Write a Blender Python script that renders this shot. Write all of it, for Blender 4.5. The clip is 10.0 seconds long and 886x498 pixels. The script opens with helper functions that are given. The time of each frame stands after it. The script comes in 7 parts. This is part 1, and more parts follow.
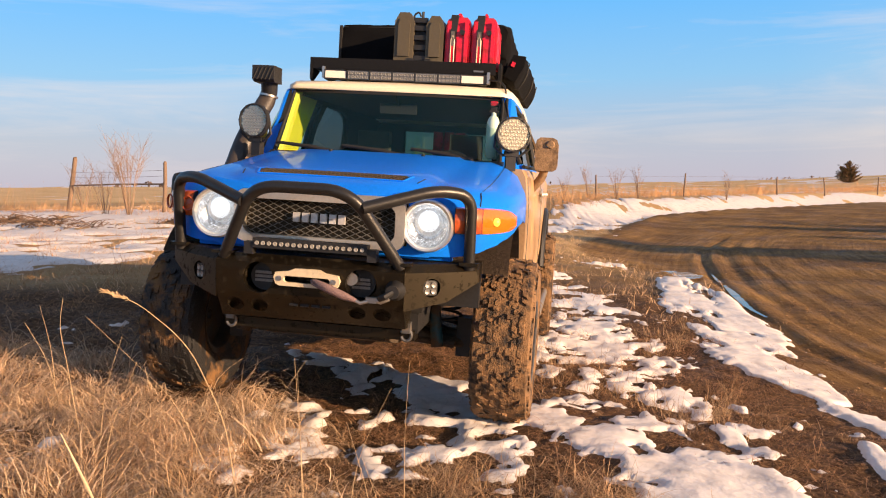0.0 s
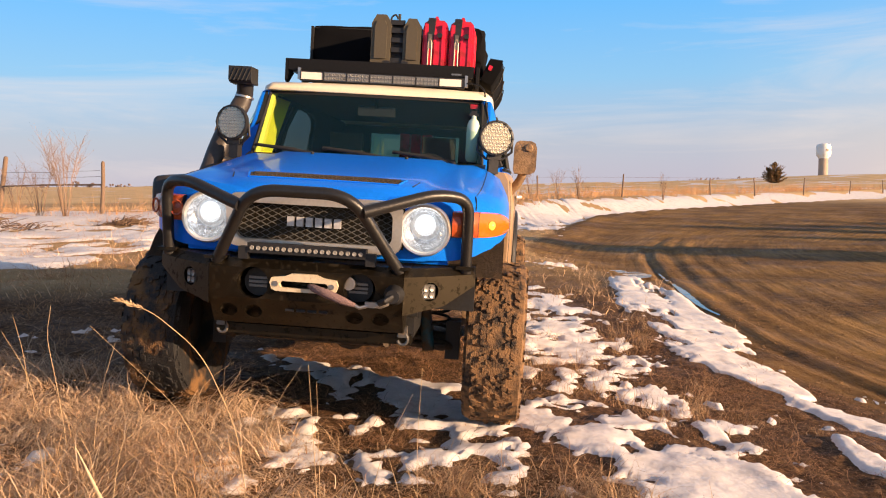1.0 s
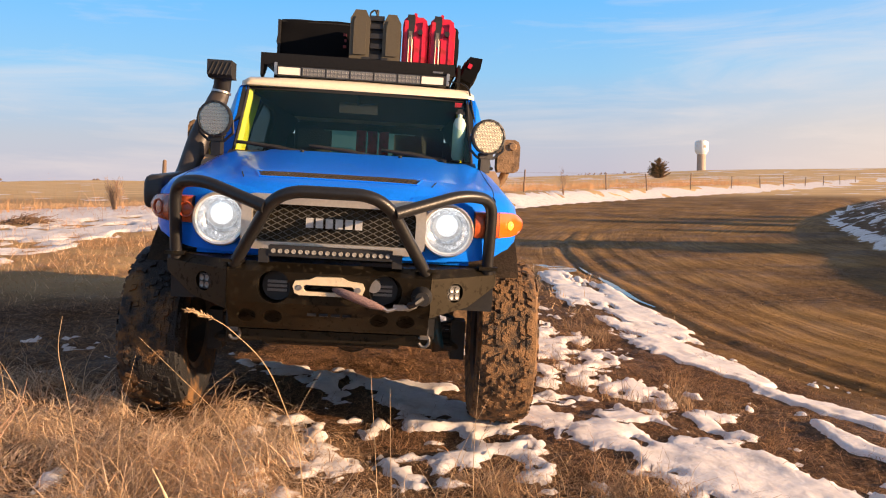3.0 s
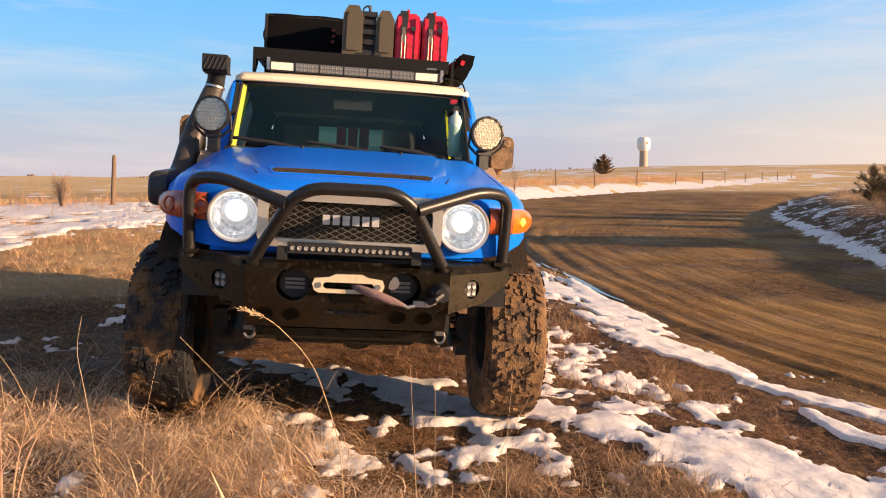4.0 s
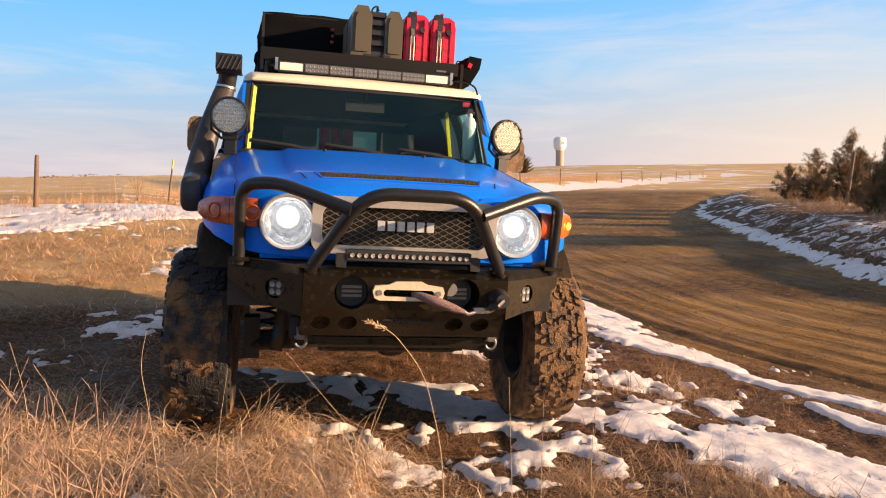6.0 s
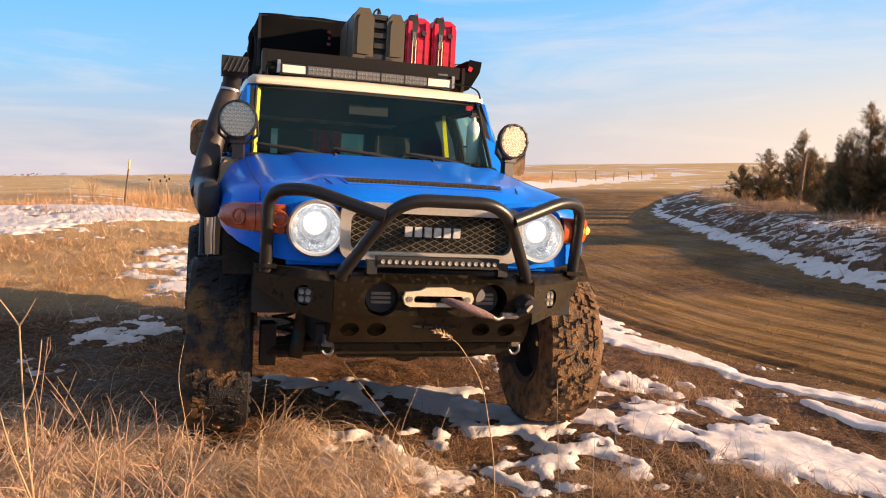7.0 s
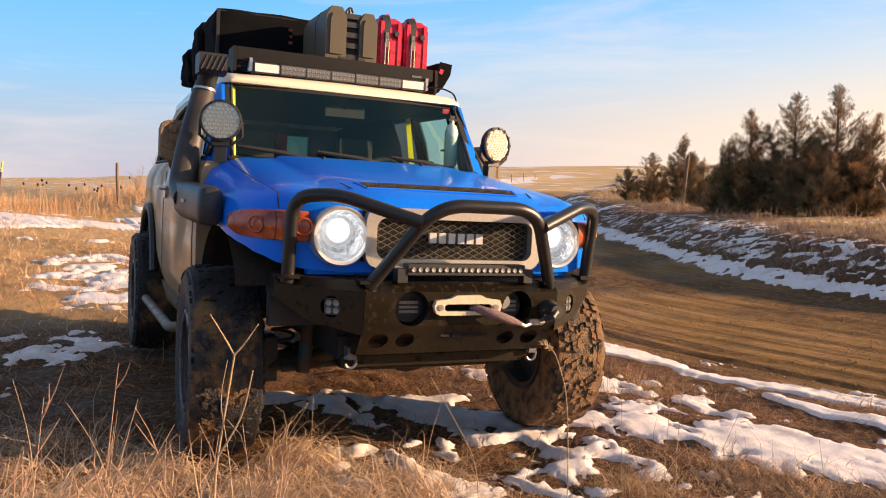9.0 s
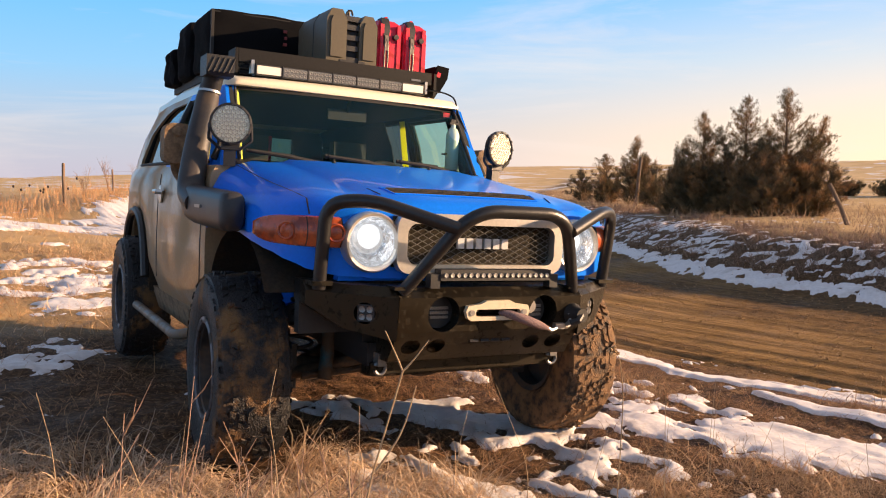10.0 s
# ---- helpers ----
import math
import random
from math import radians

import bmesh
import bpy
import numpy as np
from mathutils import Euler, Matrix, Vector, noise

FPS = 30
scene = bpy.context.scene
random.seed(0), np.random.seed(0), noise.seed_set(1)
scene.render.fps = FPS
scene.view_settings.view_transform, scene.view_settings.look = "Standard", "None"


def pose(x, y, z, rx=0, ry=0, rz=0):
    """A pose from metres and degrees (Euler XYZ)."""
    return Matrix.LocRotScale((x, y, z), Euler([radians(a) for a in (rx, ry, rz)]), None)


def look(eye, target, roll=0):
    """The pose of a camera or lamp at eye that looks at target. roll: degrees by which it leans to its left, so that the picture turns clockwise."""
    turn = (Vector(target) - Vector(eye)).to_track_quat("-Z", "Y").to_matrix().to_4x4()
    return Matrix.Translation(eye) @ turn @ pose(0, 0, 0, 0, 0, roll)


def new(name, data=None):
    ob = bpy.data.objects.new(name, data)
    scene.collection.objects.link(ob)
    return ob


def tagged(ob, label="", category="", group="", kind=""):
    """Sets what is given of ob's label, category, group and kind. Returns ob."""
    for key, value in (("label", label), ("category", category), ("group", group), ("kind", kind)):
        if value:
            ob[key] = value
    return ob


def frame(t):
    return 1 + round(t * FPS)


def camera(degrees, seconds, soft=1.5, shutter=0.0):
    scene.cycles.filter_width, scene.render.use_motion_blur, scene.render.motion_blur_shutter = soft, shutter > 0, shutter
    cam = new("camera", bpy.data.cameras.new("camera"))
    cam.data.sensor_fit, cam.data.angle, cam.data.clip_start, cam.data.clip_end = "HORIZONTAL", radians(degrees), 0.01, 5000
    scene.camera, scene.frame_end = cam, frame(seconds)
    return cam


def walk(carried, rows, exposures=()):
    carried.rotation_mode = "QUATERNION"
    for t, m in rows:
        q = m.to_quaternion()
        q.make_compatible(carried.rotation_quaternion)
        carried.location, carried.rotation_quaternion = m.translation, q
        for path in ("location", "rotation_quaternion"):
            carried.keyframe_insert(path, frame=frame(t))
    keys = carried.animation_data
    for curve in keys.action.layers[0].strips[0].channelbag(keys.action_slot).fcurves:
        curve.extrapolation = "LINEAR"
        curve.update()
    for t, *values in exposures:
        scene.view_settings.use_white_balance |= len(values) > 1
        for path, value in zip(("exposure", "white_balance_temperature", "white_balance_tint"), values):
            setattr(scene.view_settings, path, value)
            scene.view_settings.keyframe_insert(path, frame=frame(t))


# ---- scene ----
cam = camera(58.1, 10.0, 1.1)
METRES, EYE, TILT, LEAN, TURN = 3.25, 1.3, -4.45, 0.4, 0.0
ROWS = [
    (0.0, 0.0, 0.0, 0.0, 0.0, 0.0, -0.0),
    (0.5, -0.0471, -0.0038, 0.005, -2.28, -0.04, 0.13),
    (1.0, -0.0885, 0.0014, 0.0057, -4.44, -0.0, 0.34),
    (1.5, -0.1322, 0.0101, 0.006, -6.41, 0.02, 0.51),
    (2.0, -0.1798, 0.0206, 0.0089, -8.27, -0.06, 0.68),
    (2.5, -0.226, 0.0297, 0.0136, -10.05, -0.24, 0.82),
    (4.0, -0.3774, 0.0565, 0.0197, -15.79, -0.83, 1.21),
    (4.5, -0.422, 0.0714, 0.0174, -17.36, -0.85, 1.36),
    (5.0, -0.4671, 0.0916, 0.0172, -18.76, -0.8, 1.51),
    (5.5, -0.514, 0.1109, 0.0266, -20.18, -0.98, 1.59),
    (6.0, -0.5604, 0.1309, 0.0338, -21.56, -1.03, 1.72),
    (7.5, -0.6984, 0.1979, 0.0499, -26.84, -1.2, 2.13),
    (8.0, -0.7342, 0.2286, 0.0489, -28.95, -1.13, 2.33),
    (8.5, -0.775, 0.262, 0.0517, -31.24, -1.17, 2.49),
    (9.0, -0.8148, 0.2957, 0.0589, -33.34, -1.33, 2.64),
    (9.5, -0.8582, 0.3291, 0.0645, -35.26, -1.39, 2.79),
    (10.0, -0.9041, 0.3583, 0.0713, -37.07, -1.5, 2.89),
]
EXPOSURES = [(0.0, 0.34, 6960, 16), (10.0, 0.50, 6960, 16)]
walk(cam, [(t, pose(0, 0, EYE, TILT, LEAN, TURN) @ pose(METRES * x, METRES * y, METRES * z, 90 + pitch, roll, yaw)) for t, x, y, z, yaw, pitch, roll in ROWS], EXPOSURES)

# ---- light: low warm sun to the right and behind, clear sky with thin cirrus ----
SUN_EL, SUN_AZ = 10.5, 121.5     # azimuth clockwise from +y
world = bpy.data.worlds.new("evening_sky")
scene.world = world
world.use_nodes = True
wn, wl = world.node_tree.nodes, world.node_tree.links
wn.clear()
sky = wn.new("ShaderNodeTexSky")
sky.sky_type, sky.sun_disc = "NISHITA", False
sky.sun_elevation, sky.sun_rotation = radians(SUN_EL), radians(SUN_AZ)
sky.air_density, sky.dust_density, sky.ozone_density = 1.0, 1.2, 1.6
w_bg, w_out = wn.new("ShaderNodeBackground"), wn.new("ShaderNodeOutputWorld")
w_bg.inputs["Strength"].default_value = 0.12
# the clear sky is deepened towards the zenith, hazy rose low down and creamy towards the sun's side
w_co, w_map, w_noise, w_ramp, w_mix = (wn.new("ShaderNode" + k) for k in ("TexCoord", "Mapping", "TexNoise", "ValToRGB", "Mix"))
w_sep, w_grad, w_tone = wn.new("ShaderNodeSeparateXYZ"), wn.new("ShaderNodeValToRGB"), wn.new("ShaderNodeMix")
w_dot, w_side, w_low, w_mul, w_warm = wn.new("ShaderNodeVectorMath"), wn.new("ShaderNodeMapRange"), wn.new("ShaderNodeMapRange"), wn.new("ShaderNodeMath"), wn.new("ShaderNodeMix")
wl.new(w_co.outputs["Generated"], w_sep.inputs["Vector"])
wl.new(w_sep.outputs["Z"], w_grad.inputs["Fac"])
els = w_grad.color_ramp.elements
els[0].position, els[0].color = 0.0, (3.9, 3.9, 4.8, 1)
els[1].position, els[1].color = 1.0, (1.25, 1.35, 1.75, 1)
for pos, col in ((0.055, (3.3, 3.95, 5.0, 1)), (0.13, (1.75, 4.2, 6.7, 1)), (0.24, (0.62, 3.65, 7.8, 1)), (0.34, (0.8, 2.5, 5.2, 1)), (0.55, (1.3, 1.75, 2.7, 1))):
    e = els.new(pos)
    e.color = col
w_tone.data_type, w_warm.data_type, w_mix.data_type = "RGBA", "RGBA", "RGBA"
w_tone.inputs["Factor"].default_value = 0.85
wl.new(sky.outputs["Color"], w_tone.inputs["A"])
wl.new(w_grad.outputs["Color"], w_tone.inputs["B"])
w_dot.operation = "DOT_PRODUCT"
w_dot.inputs[1].default_value = (math.sin(radians(SUN_AZ)), math.cos(radians(SUN_AZ)), 0)
wl.new(w_co.outputs["Generated"], w_dot.inputs[0])
w_side.inputs["From Min"].default_value, w_side.inputs["From Max"].default_value = -0.15, 0.85
wl.new(w_dot.outputs["Value"], w_side.inputs["Value"])
w_low.inputs["From Min"].default_value, w_low.inputs["From Max"].default_value = 0.235, 0.02
wl.new(w_sep.outputs["Z"], w_low.inputs["Value"])
w_mul.operation = "MULTIPLY"
wl.new(w_side.outputs["Result"], w_mul.inputs[0])
wl.new(w_low.outputs["Result"], w_mul.inputs[1])
w_warm.inputs["B"].default_value = (8.8, 6.7, 4.2, 1)
wl.new(w_mul.outputs[0], w_warm.inputs["Factor"])
wl.new(w_tone.outputs["Result"], w_warm.inputs["A"])
w_map.inputs["Scale"].default_value = (1.0, 1.3, 9.0)
w_map.inputs["Rotation"].default_value = (0.10, 0.06, 0.3)
w_noise.inputs["Scale"].default_value, w_noise.inputs["Detail"].default_value = 2.2, 7.0
w_noise.inputs["Roughness"].default_value, w_noise.inputs["Distortion"].default_value = 0.62, 0.5
w_ramp.color_ramp.elements[0].position, w_ramp.color_ramp.elements[1].position = 0.47, 0.76
w_ramp.color_ramp.elements[0].color, w_ramp.color_ramp.elements[1].color = (0, 0, 0, 1), (0.50, 0.50, 0.50, 1)
w_mix.inputs["B"].default_value = (6.1, 5.5, 5.1, 1)
wl.new(w_co.outputs["Generated"], w_map.inputs["Vector"])
wl.new(w_map.outputs["Vector"], w_noise.inputs["Vector"])
wl.new(w_noise.outputs["Fac"], w_ramp.inputs["Fac"])
wl.new(w_ramp.outputs["Color"], w_mix.inputs["Factor"])
wl.new(w_warm.outputs["Result"], w_mix.inputs["A"])
wl.new(w_mix.outputs["Result"], w_bg.inputs["Color"])
wl.new(w_bg.outputs["Background"], w_out.inputs["Surface"])
sun_data = bpy.data.lights.new("sun", "SUN")
sun_data.energy, sun_data.angle, sun_data.color = 8.3, radians(0.6), (1.0, 0.69, 0.42)
sun = new("sun", sun_data)
_e, _a = radians(SUN_EL), radians(SUN_AZ)
sun.matrix_world = look((math.sin(_a) * math.cos(_e) * 60, math.cos(_a) * math.cos(_e) * 60, math.sin(_e) * 60), (0, 0, 0))

# ---- materials ----
def mat(name, base=(0.5, 0.5, 0.5), rough=0.6, metal=0.0, spots=None, spot_scale=8.0, spot_cut=(0.5, 0.62), spot_rough=0.9,
        grain=0.15, grain_scale=60.0, bump=0.0, bump_scale=80.0, coat=0.0, per_piece=0.0, emit=None, emit_power=0.0, spec=0.5, tint=None):
    """A surface: base colour with fine grain, larger blotches of a second colour, relief and wear."""
    m = bpy.data.materials.new(name)
    m.use_nodes = True
    nt = m.node_tree
    b = nt.nodes["Principled BSDF"]
    b.inputs["Metallic"].default_value, b.inputs["Roughness"].default_value = metal, rough
    b.inputs["Coat Weight"].default_value, b.inputs["Coat Roughness"].default_value = coat, 0.06
    b.inputs["Specular IOR Level"].default_value = spec
    if tint:
        b.inputs["Specular Tint"].default_value = (*tint, 1)
    co = nt.nodes.new("ShaderNodeTexCoord")
    n1 = nt.nodes.new("ShaderNodeTexNoise")
    n1.inputs["Scale"].default_value, n1.inputs["Detail"].default_value = grain_scale, 4.0
    nt.links.new(co.outputs["Object"], n1.inputs["Vector"])
    hsv = nt.nodes.new("ShaderNodeHueSaturation")
    hsv.inputs["Color"].default_value = (*base, 1)
    rng = nt.nodes.new("ShaderNodeMapRange")
    rng.inputs["From Min"].default_value, rng.inputs["From Max"].default_value = 0.25, 0.75
    rng.inputs["To Min"].default_value, rng.inputs["To Max"].default_value = 1 - grain, 1 + grain
    nt.links.new(n1.outputs["Fac"], rng.inputs["Value"])
    value = rng.outputs["Result"]
    if per_piece:
        info = nt.nodes.new("ShaderNodeObjectInfo")
        geo = nt.nodes.new("ShaderNodeNewGeometry")
        add = nt.nodes.new("ShaderNodeMath")
        add.operation = "ADD"
        nt.links.new(info.outputs["Random"], add.inputs[0])
        nt.links.new(geo.outputs["Random Per Island"], add.inputs[1])
        r2 = nt.nodes.new("ShaderNodeMapRange")
        r2.inputs["From Max"].default_value = 2.0
        r2.inputs["To Min"].default_value, r2.inputs["To Max"].default_value = 1 - per_piece, 1 + per_piece
        nt.links.new(add.outputs[0], r2.inputs["Value"])
        mul = nt.nodes.new("ShaderNodeMath")
        mul.operation = "MULTIPLY"
        nt.links.new(value, mul.inputs[0])
        nt.links.new(r2.outputs["Result"], mul.inputs[1])
        value = mul.outputs[0]
    nt.links.new(value, hsv.inputs["Value"])
    colour = hsv.outputs["Color"]
    if spots:
        n2 = nt.nodes.new("ShaderNodeTexNoise")
        n2.inputs["Scale"].default_value, n2.inputs["Detail"].default_value, n2.inputs["Roughness"].default_value = spot_scale, 6.0, 0.6
        nt.links.new(co.outputs["Object"], n2.inputs["Vector"])
        cut = nt.nodes.new("ShaderNodeMapRange")
        cut.inputs["From Min"].default_value, cut.inputs["From Max"].default_value = spot_cut
        nt.links.new(n2.outputs["Fac"], cut.inputs["Value"])
        mix = nt.nodes.new("ShaderNodeMix")
        mix.data_type = "RGBA"
        mix.inputs["B"].default_value = (*spots, 1)
        nt.links.new(cut.outputs["Result"], mix.inputs["Factor"])
        nt.links.new(colour, mix.inputs["A"])
        colour = mix.outputs["Result"]
        rr = nt.nodes.new("ShaderNodeMapRange")
        rr.inputs["To Min"].default_value, rr.inputs["To Max"].default_value = rough, spot_rough
        nt.links.new(cut.outputs["Result"], rr.inputs["Value"])
        nt.links.new(rr.outputs["Result"], b.inputs["Roughness"])
        if metal > 0:
            rm = nt.nodes.new("ShaderNodeMapRange")
            rm.inputs["To Min"].default_value, rm.inputs["To Max"].default_value = metal, 0.0
            nt.links.new(cut.outputs["Result"], rm.inputs["Value"])
            nt.links.new(rm.outputs["Result"], b.inputs["Metallic"])
        if coat > 0:
            rc = nt.nodes.new("ShaderNodeMapRange")
            rc.inputs["To Min"].default_value, rc.inputs["To Max"].default_value = coat, 0.0
            nt.links.new(cut.outputs["Result"], rc.inputs["Value"])
            nt.links.new(rc.outputs["Result"], b.inputs["Coat Weight"])
    nt.links.new(colour, b.inputs["Base Color"])
    if bump:
        n3 = nt.nodes.new("ShaderNodeTexNoise")
        n3.inputs["Scale"].default_value, n3.inputs["Detail"].default_value = bump_scale, 5.0
        nt.links.new(co.outputs["Object"], n3.inputs["Vector"])
        bp = nt.nodes.new("ShaderNodeBump")
        bp.inputs["Strength"].default_value, bp.inputs["Distance"].default_value = bump, 0.01
        nt.links.new(n3.outputs["Fac"], bp.inputs["Height"])
        nt.links.new(bp.outputs["Normal"], b.inputs["Normal"])
    if emit:
        b.inputs["Emission Color"].default_value, b.inputs["Emission Strength"].default_value = (*emit, 1), emit_power
    return m


def glass(name, tint=(0.95, 0.97, 0.97), gloss=1.0, rough=0.02, teal_sheen=0.0):
    """A thin pane: lets light straight through, tinted, with a clear reflection that grows at grazing angles."""
    m = bpy.data.materials.new(name)
    m.use_nodes = True
    nt = m.node_tree
    nt.nodes.clear()
    out, mixer, clear, shine, face, power, scale = (nt.nodes.new("ShaderNode" + k) for k in ("OutputMaterial", "MixShader", "BsdfTransparent", "BsdfGlossy", "LayerWeight", "Math", "MapRange"))
    clear.inputs["Color"].default_value = (*tint, 1)
    shine.inputs["Color"].default_value = (gloss, gloss, gloss, 1)
    shine.inputs["Roughness"].default_value = rough
    power.operation = "POWER"
    power.inputs[1].default_value = 5.0
    scale.inputs["To Min"].default_value = 0.06
    nt.links.new(face.outputs["Facing"], power.inputs[0])
    nt.links.new(power.outputs[0], scale.inputs["Value"])
    nt.links.new(scale.outputs["Result"], mixer.inputs["Fac"])
    nt.links.new(clear.outputs[0], mixer.inputs[1])
    nt.links.new(shine.outputs[0], mixer.inputs[2])
    if teal_sheen:
        # Sky sheen on the pane, painted as a teal diffuse layer, not dust
        dust, over = nt.nodes.new("ShaderNodeBsdfDiffuse"), nt.nodes.new("ShaderNodeMixShader")
        dust.inputs["Color"].default_value = (0.004, 0.10, 0.17, 1)
        over.inputs["Fac"].default_value = teal_sheen
        nt.links.new(mixer.outputs[0], over.inputs[1])
        nt.links.new(dust.outputs[0], over.inputs[2])
        nt.links.new(over.outputs[0], out.inputs["Surface"])
    else:
        nt.links.new(mixer.outputs[0], out.inputs["Surface"])
    return m


MUD = (0.20, 0.125, 0.068)
BLUE = mat("blue_paint", (0.0, 0.172, 0.83), 0.32, 0.0, spots=(0.008, 0.155, 0.60), spot_scale=5, spot_cut=(0.60, 0.88), spot_rough=0.5, grain=0.06, coat=0.3, spec=0.05)
BLUE_DUSTY = mat("blue_paint_under_road_dust", (0.33, 0.215, 0.125), 0.33, coat=0.55, spots=(0.42, 0.26, 0.13), spot_scale=2.2, spot_cut=(0.36, 0.62), grain=0.25, bump=0.15)
WHITE = mat("white_roof_paint", (0.86, 0.75, 0.54), 0.35, grain=0.05, coat=0.4)
BLACK = mat("dusty_black_powder_coat", (0.0055, 0.0042, 0.0026), 0.36, 0.0, spots=(0.006, 0.0045, 0.003), spot_scale=34, spot_cut=(0.57, 0.61), spot_rough=0.95, grain=0.35, grain_scale=9, bump=0.12, bump_scale=300, spec=0.5, tint=(1.0, 0.86, 0.64))
RACK = mat("flat_black_rack_coat", (0.006, 0.006, 0.0065), 0.6, grain=0.3, bump=0.1, bump_scale=300, spec=0.25)
BLACK_TUBE = mat("black_tube_coat", (0.014, 0.014, 0.015), 0.36, grain=0.3, bump=0.1, bump_scale=300)
PLASTIC = mat("black_plastic", (0.016, 0.016, 0.017), 0.5, grain=0.3, bump=0.15, bump_scale=250)
RUBBER = mat("black_rubber", (0.010, 0.010, 0.0105), 0.7, grain=0.3, bump=0.2)
WELL = mat("dark_splashed_liner", (0.06, 0.042, 0.028), 0.85, spots=(0.12, 0.075, 0.04), spot_scale=9, spot_cut=(0.55, 0.75), grain=0.3, bump=0.4)
MUDDY = mat("mud_caked_plastic", (0.25, 0.16, 0.09), 0.85, spots=(0.10, 0.065, 0.04), spot_scale=14, spot_cut=(0.5, 0.7), grain=0.3, bump=0.5)
TYRE = mat("muddy_tyre_rubber", (0.022, 0.015, 0.011), 0.7, spots=(0.23, 0.13, 0.062), spot_scale=16, spot_cut=(0.36, 0.55), grain=0.5, bump=0.9, bump_scale=120)
# Darker copy of the muddy rubber: shade of the car's far side put into colour
TYRE_SHADED = mat("wet_muddy_tyre_rubber", (0.010, 0.0105, 0.012), 0.55, spots=(0.20, 0.105, 0.04), spot_scale=5.5, spot_cut=(0.51, 0.64), grain=0.5, bump=0.9, bump_scale=120)
SNORKEL = mat("dusty_black_plastic", (0.020, 0.020, 0.022), 0.42, spots=(0.085, 0.065, 0.05), spot_scale=3.5, spot_cut=(0.45, 0.80), spot_rough=0.6, grain=0.2, bump=0.1, bump_scale=200)
STEP = mat("dusty_step_tube", (0.15, 0.13, 0.11), 0.45, spots=(0.20, 0.13, 0.07), spot_scale=9, spot_cut=(0.5, 0.7), grain=0.2)
SILVER = mat("satin_silver_trim", (0.70, 0.66, 0.60), 0.33, 0.75, grain=0.08)
CHROME = mat("chrome", (0.8, 0.8, 0.8), 0.08, 1.0, grain=0.03)
RIM = mat("dark_wheel_paint", (0.02, 0.02, 0.021), 0.5, spots=(0.12, 0.08, 0.05), spot_scale=9, spot_cut=(0.45, 0.7))
RIM_LIP = mat("scuffed_wheel_lip", (0.11, 0.115, 0.13), 0.45, 0.6, spots=(0.05, 0.04, 0.03), spot_scale=14)
GUNMETAL = mat("grey_wheel_metal", (0.18, 0.18, 0.18), 0.45, 0.8, spots=MUD, spot_scale=10, spot_cut=(0.5, 0.65))
LETTER = mat("pale_grey_letter", (0.62, 0.62, 0.62), 0.4, 0.4)
FAIR = mat("tan_powder_coated_aluminium", (0.62, 0.53, 0.38), 0.5, grain=0.1, spots=(0.3, 0.24, 0.16), spot_scale=20, spot_cut=(0.62, 0.75))
CASE = mat("olive_hard_case", (0.085, 0.070, 0.043), 0.55, grain=0.1, bump=0.05, spots=(0.11, 0.092, 0.06), spot_scale=4, spot_cut=(0.55, 0.8))
BAG = mat("black_canvas", (0.0065, 0.0068, 0.008), 1.0, grain=0.3, grain_scale=200, bump=0.15, bump_scale=320, spec=0.08)
RED = mat("red_can_plastic", (0.66, 0.012, 0.045), 0.4, grain=0.12, spots=(0.40, 0.02, 0.03), spot_scale=12)
TAG = mat("faded_red_stitching", (0.28, 0.05, 0.05), 0.8, grain=0.3)
LATCH = mat("worn_latch_steel", (0.20, 0.17, 0.14), 0.45, 0.6, grain=0.2)
STEEL = mat("bright_latch_steel", (0.48, 0.46, 0.44), 0.35, 0.9, grain=0.1)
TURN_RED = mat("red_brown_lamp_lens", (0.50, 0.095, 0.03), 0.25, spots=(0.20, 0.03, 0.012), spot_scale=13, spot_cut=(0.46, 0.62), spot_rough=0.3, grain=0.1, coat=0.15)
AMBER = mat("lit_amber_lens", (0.72, 0.12, 0.01), 0.2, emit=(1.0, 0.20, 0.015), emit_power=0.22, coat=0.6)
AMBER_HOT = mat("burning_amber_bulb", (0.9, 0.4, 0.05), 0.3, emit=(1.0, 0.48, 0.06), emit_power=1.3)
LED_DULL = mat("led_cup_dull", (0.36, 0.35, 0.32), 0.4, 0.2, grain=0.2, grain_scale=120)
LED = mat("led_reflector", (0.78, 0.70, 0.56), 0.35, 0.35, grain=0.15, grain_scale=120)
LED_DARK = mat("led_reflector_dark", (0.22, 0.22, 0.22), 0.3, 0.6, grain=0.2, grain_scale=120)
DISH = mat("lamp_reflector_dish", (0.44, 0.38, 0.28), 0.35, 0.3, grain=0.1)
PALE = mat("pale_flood_lens", (0.80, 0.77, 0.68), 0.35, grain=0.06)
HEAD = mat("lit_headlamp", (0.9, 0.9, 0.95), 0.3, emit=(0.90, 0.95, 1.0), emit_power=4.5)
HEADS = [HEAD] + [mat("headlamp_inner_glow", (0.7, 0.72, 0.75), 0.25, 0.6, grain=0.5, grain_scale=70, emit=(0.90, 0.95, 1.0), emit_power=p) for p in (1.7, 0.8, 0.3)]
HEAD_GLOW = mat("lit_headlamp_bowl", (0.55, 0.56, 0.58), 0.20, 0.9, grain=0.6, grain_scale=45, emit=(0.90, 0.95, 1.0), emit_power=0.14, bump=0.5, bump_scale=60)
GLASS = glass("clear_glass")
SCREEN = glass("windscreen_glass", (0.70, 0.88, 0.84), 0.6, teal_sheen=0.06)
QUARTER = glass("smoky_quarter_glass", (0.11, 0.14, 0.15), 0.9)
SIDE = glass("green_side_glass", (0.50, 0.78, 0.73), 0.7)
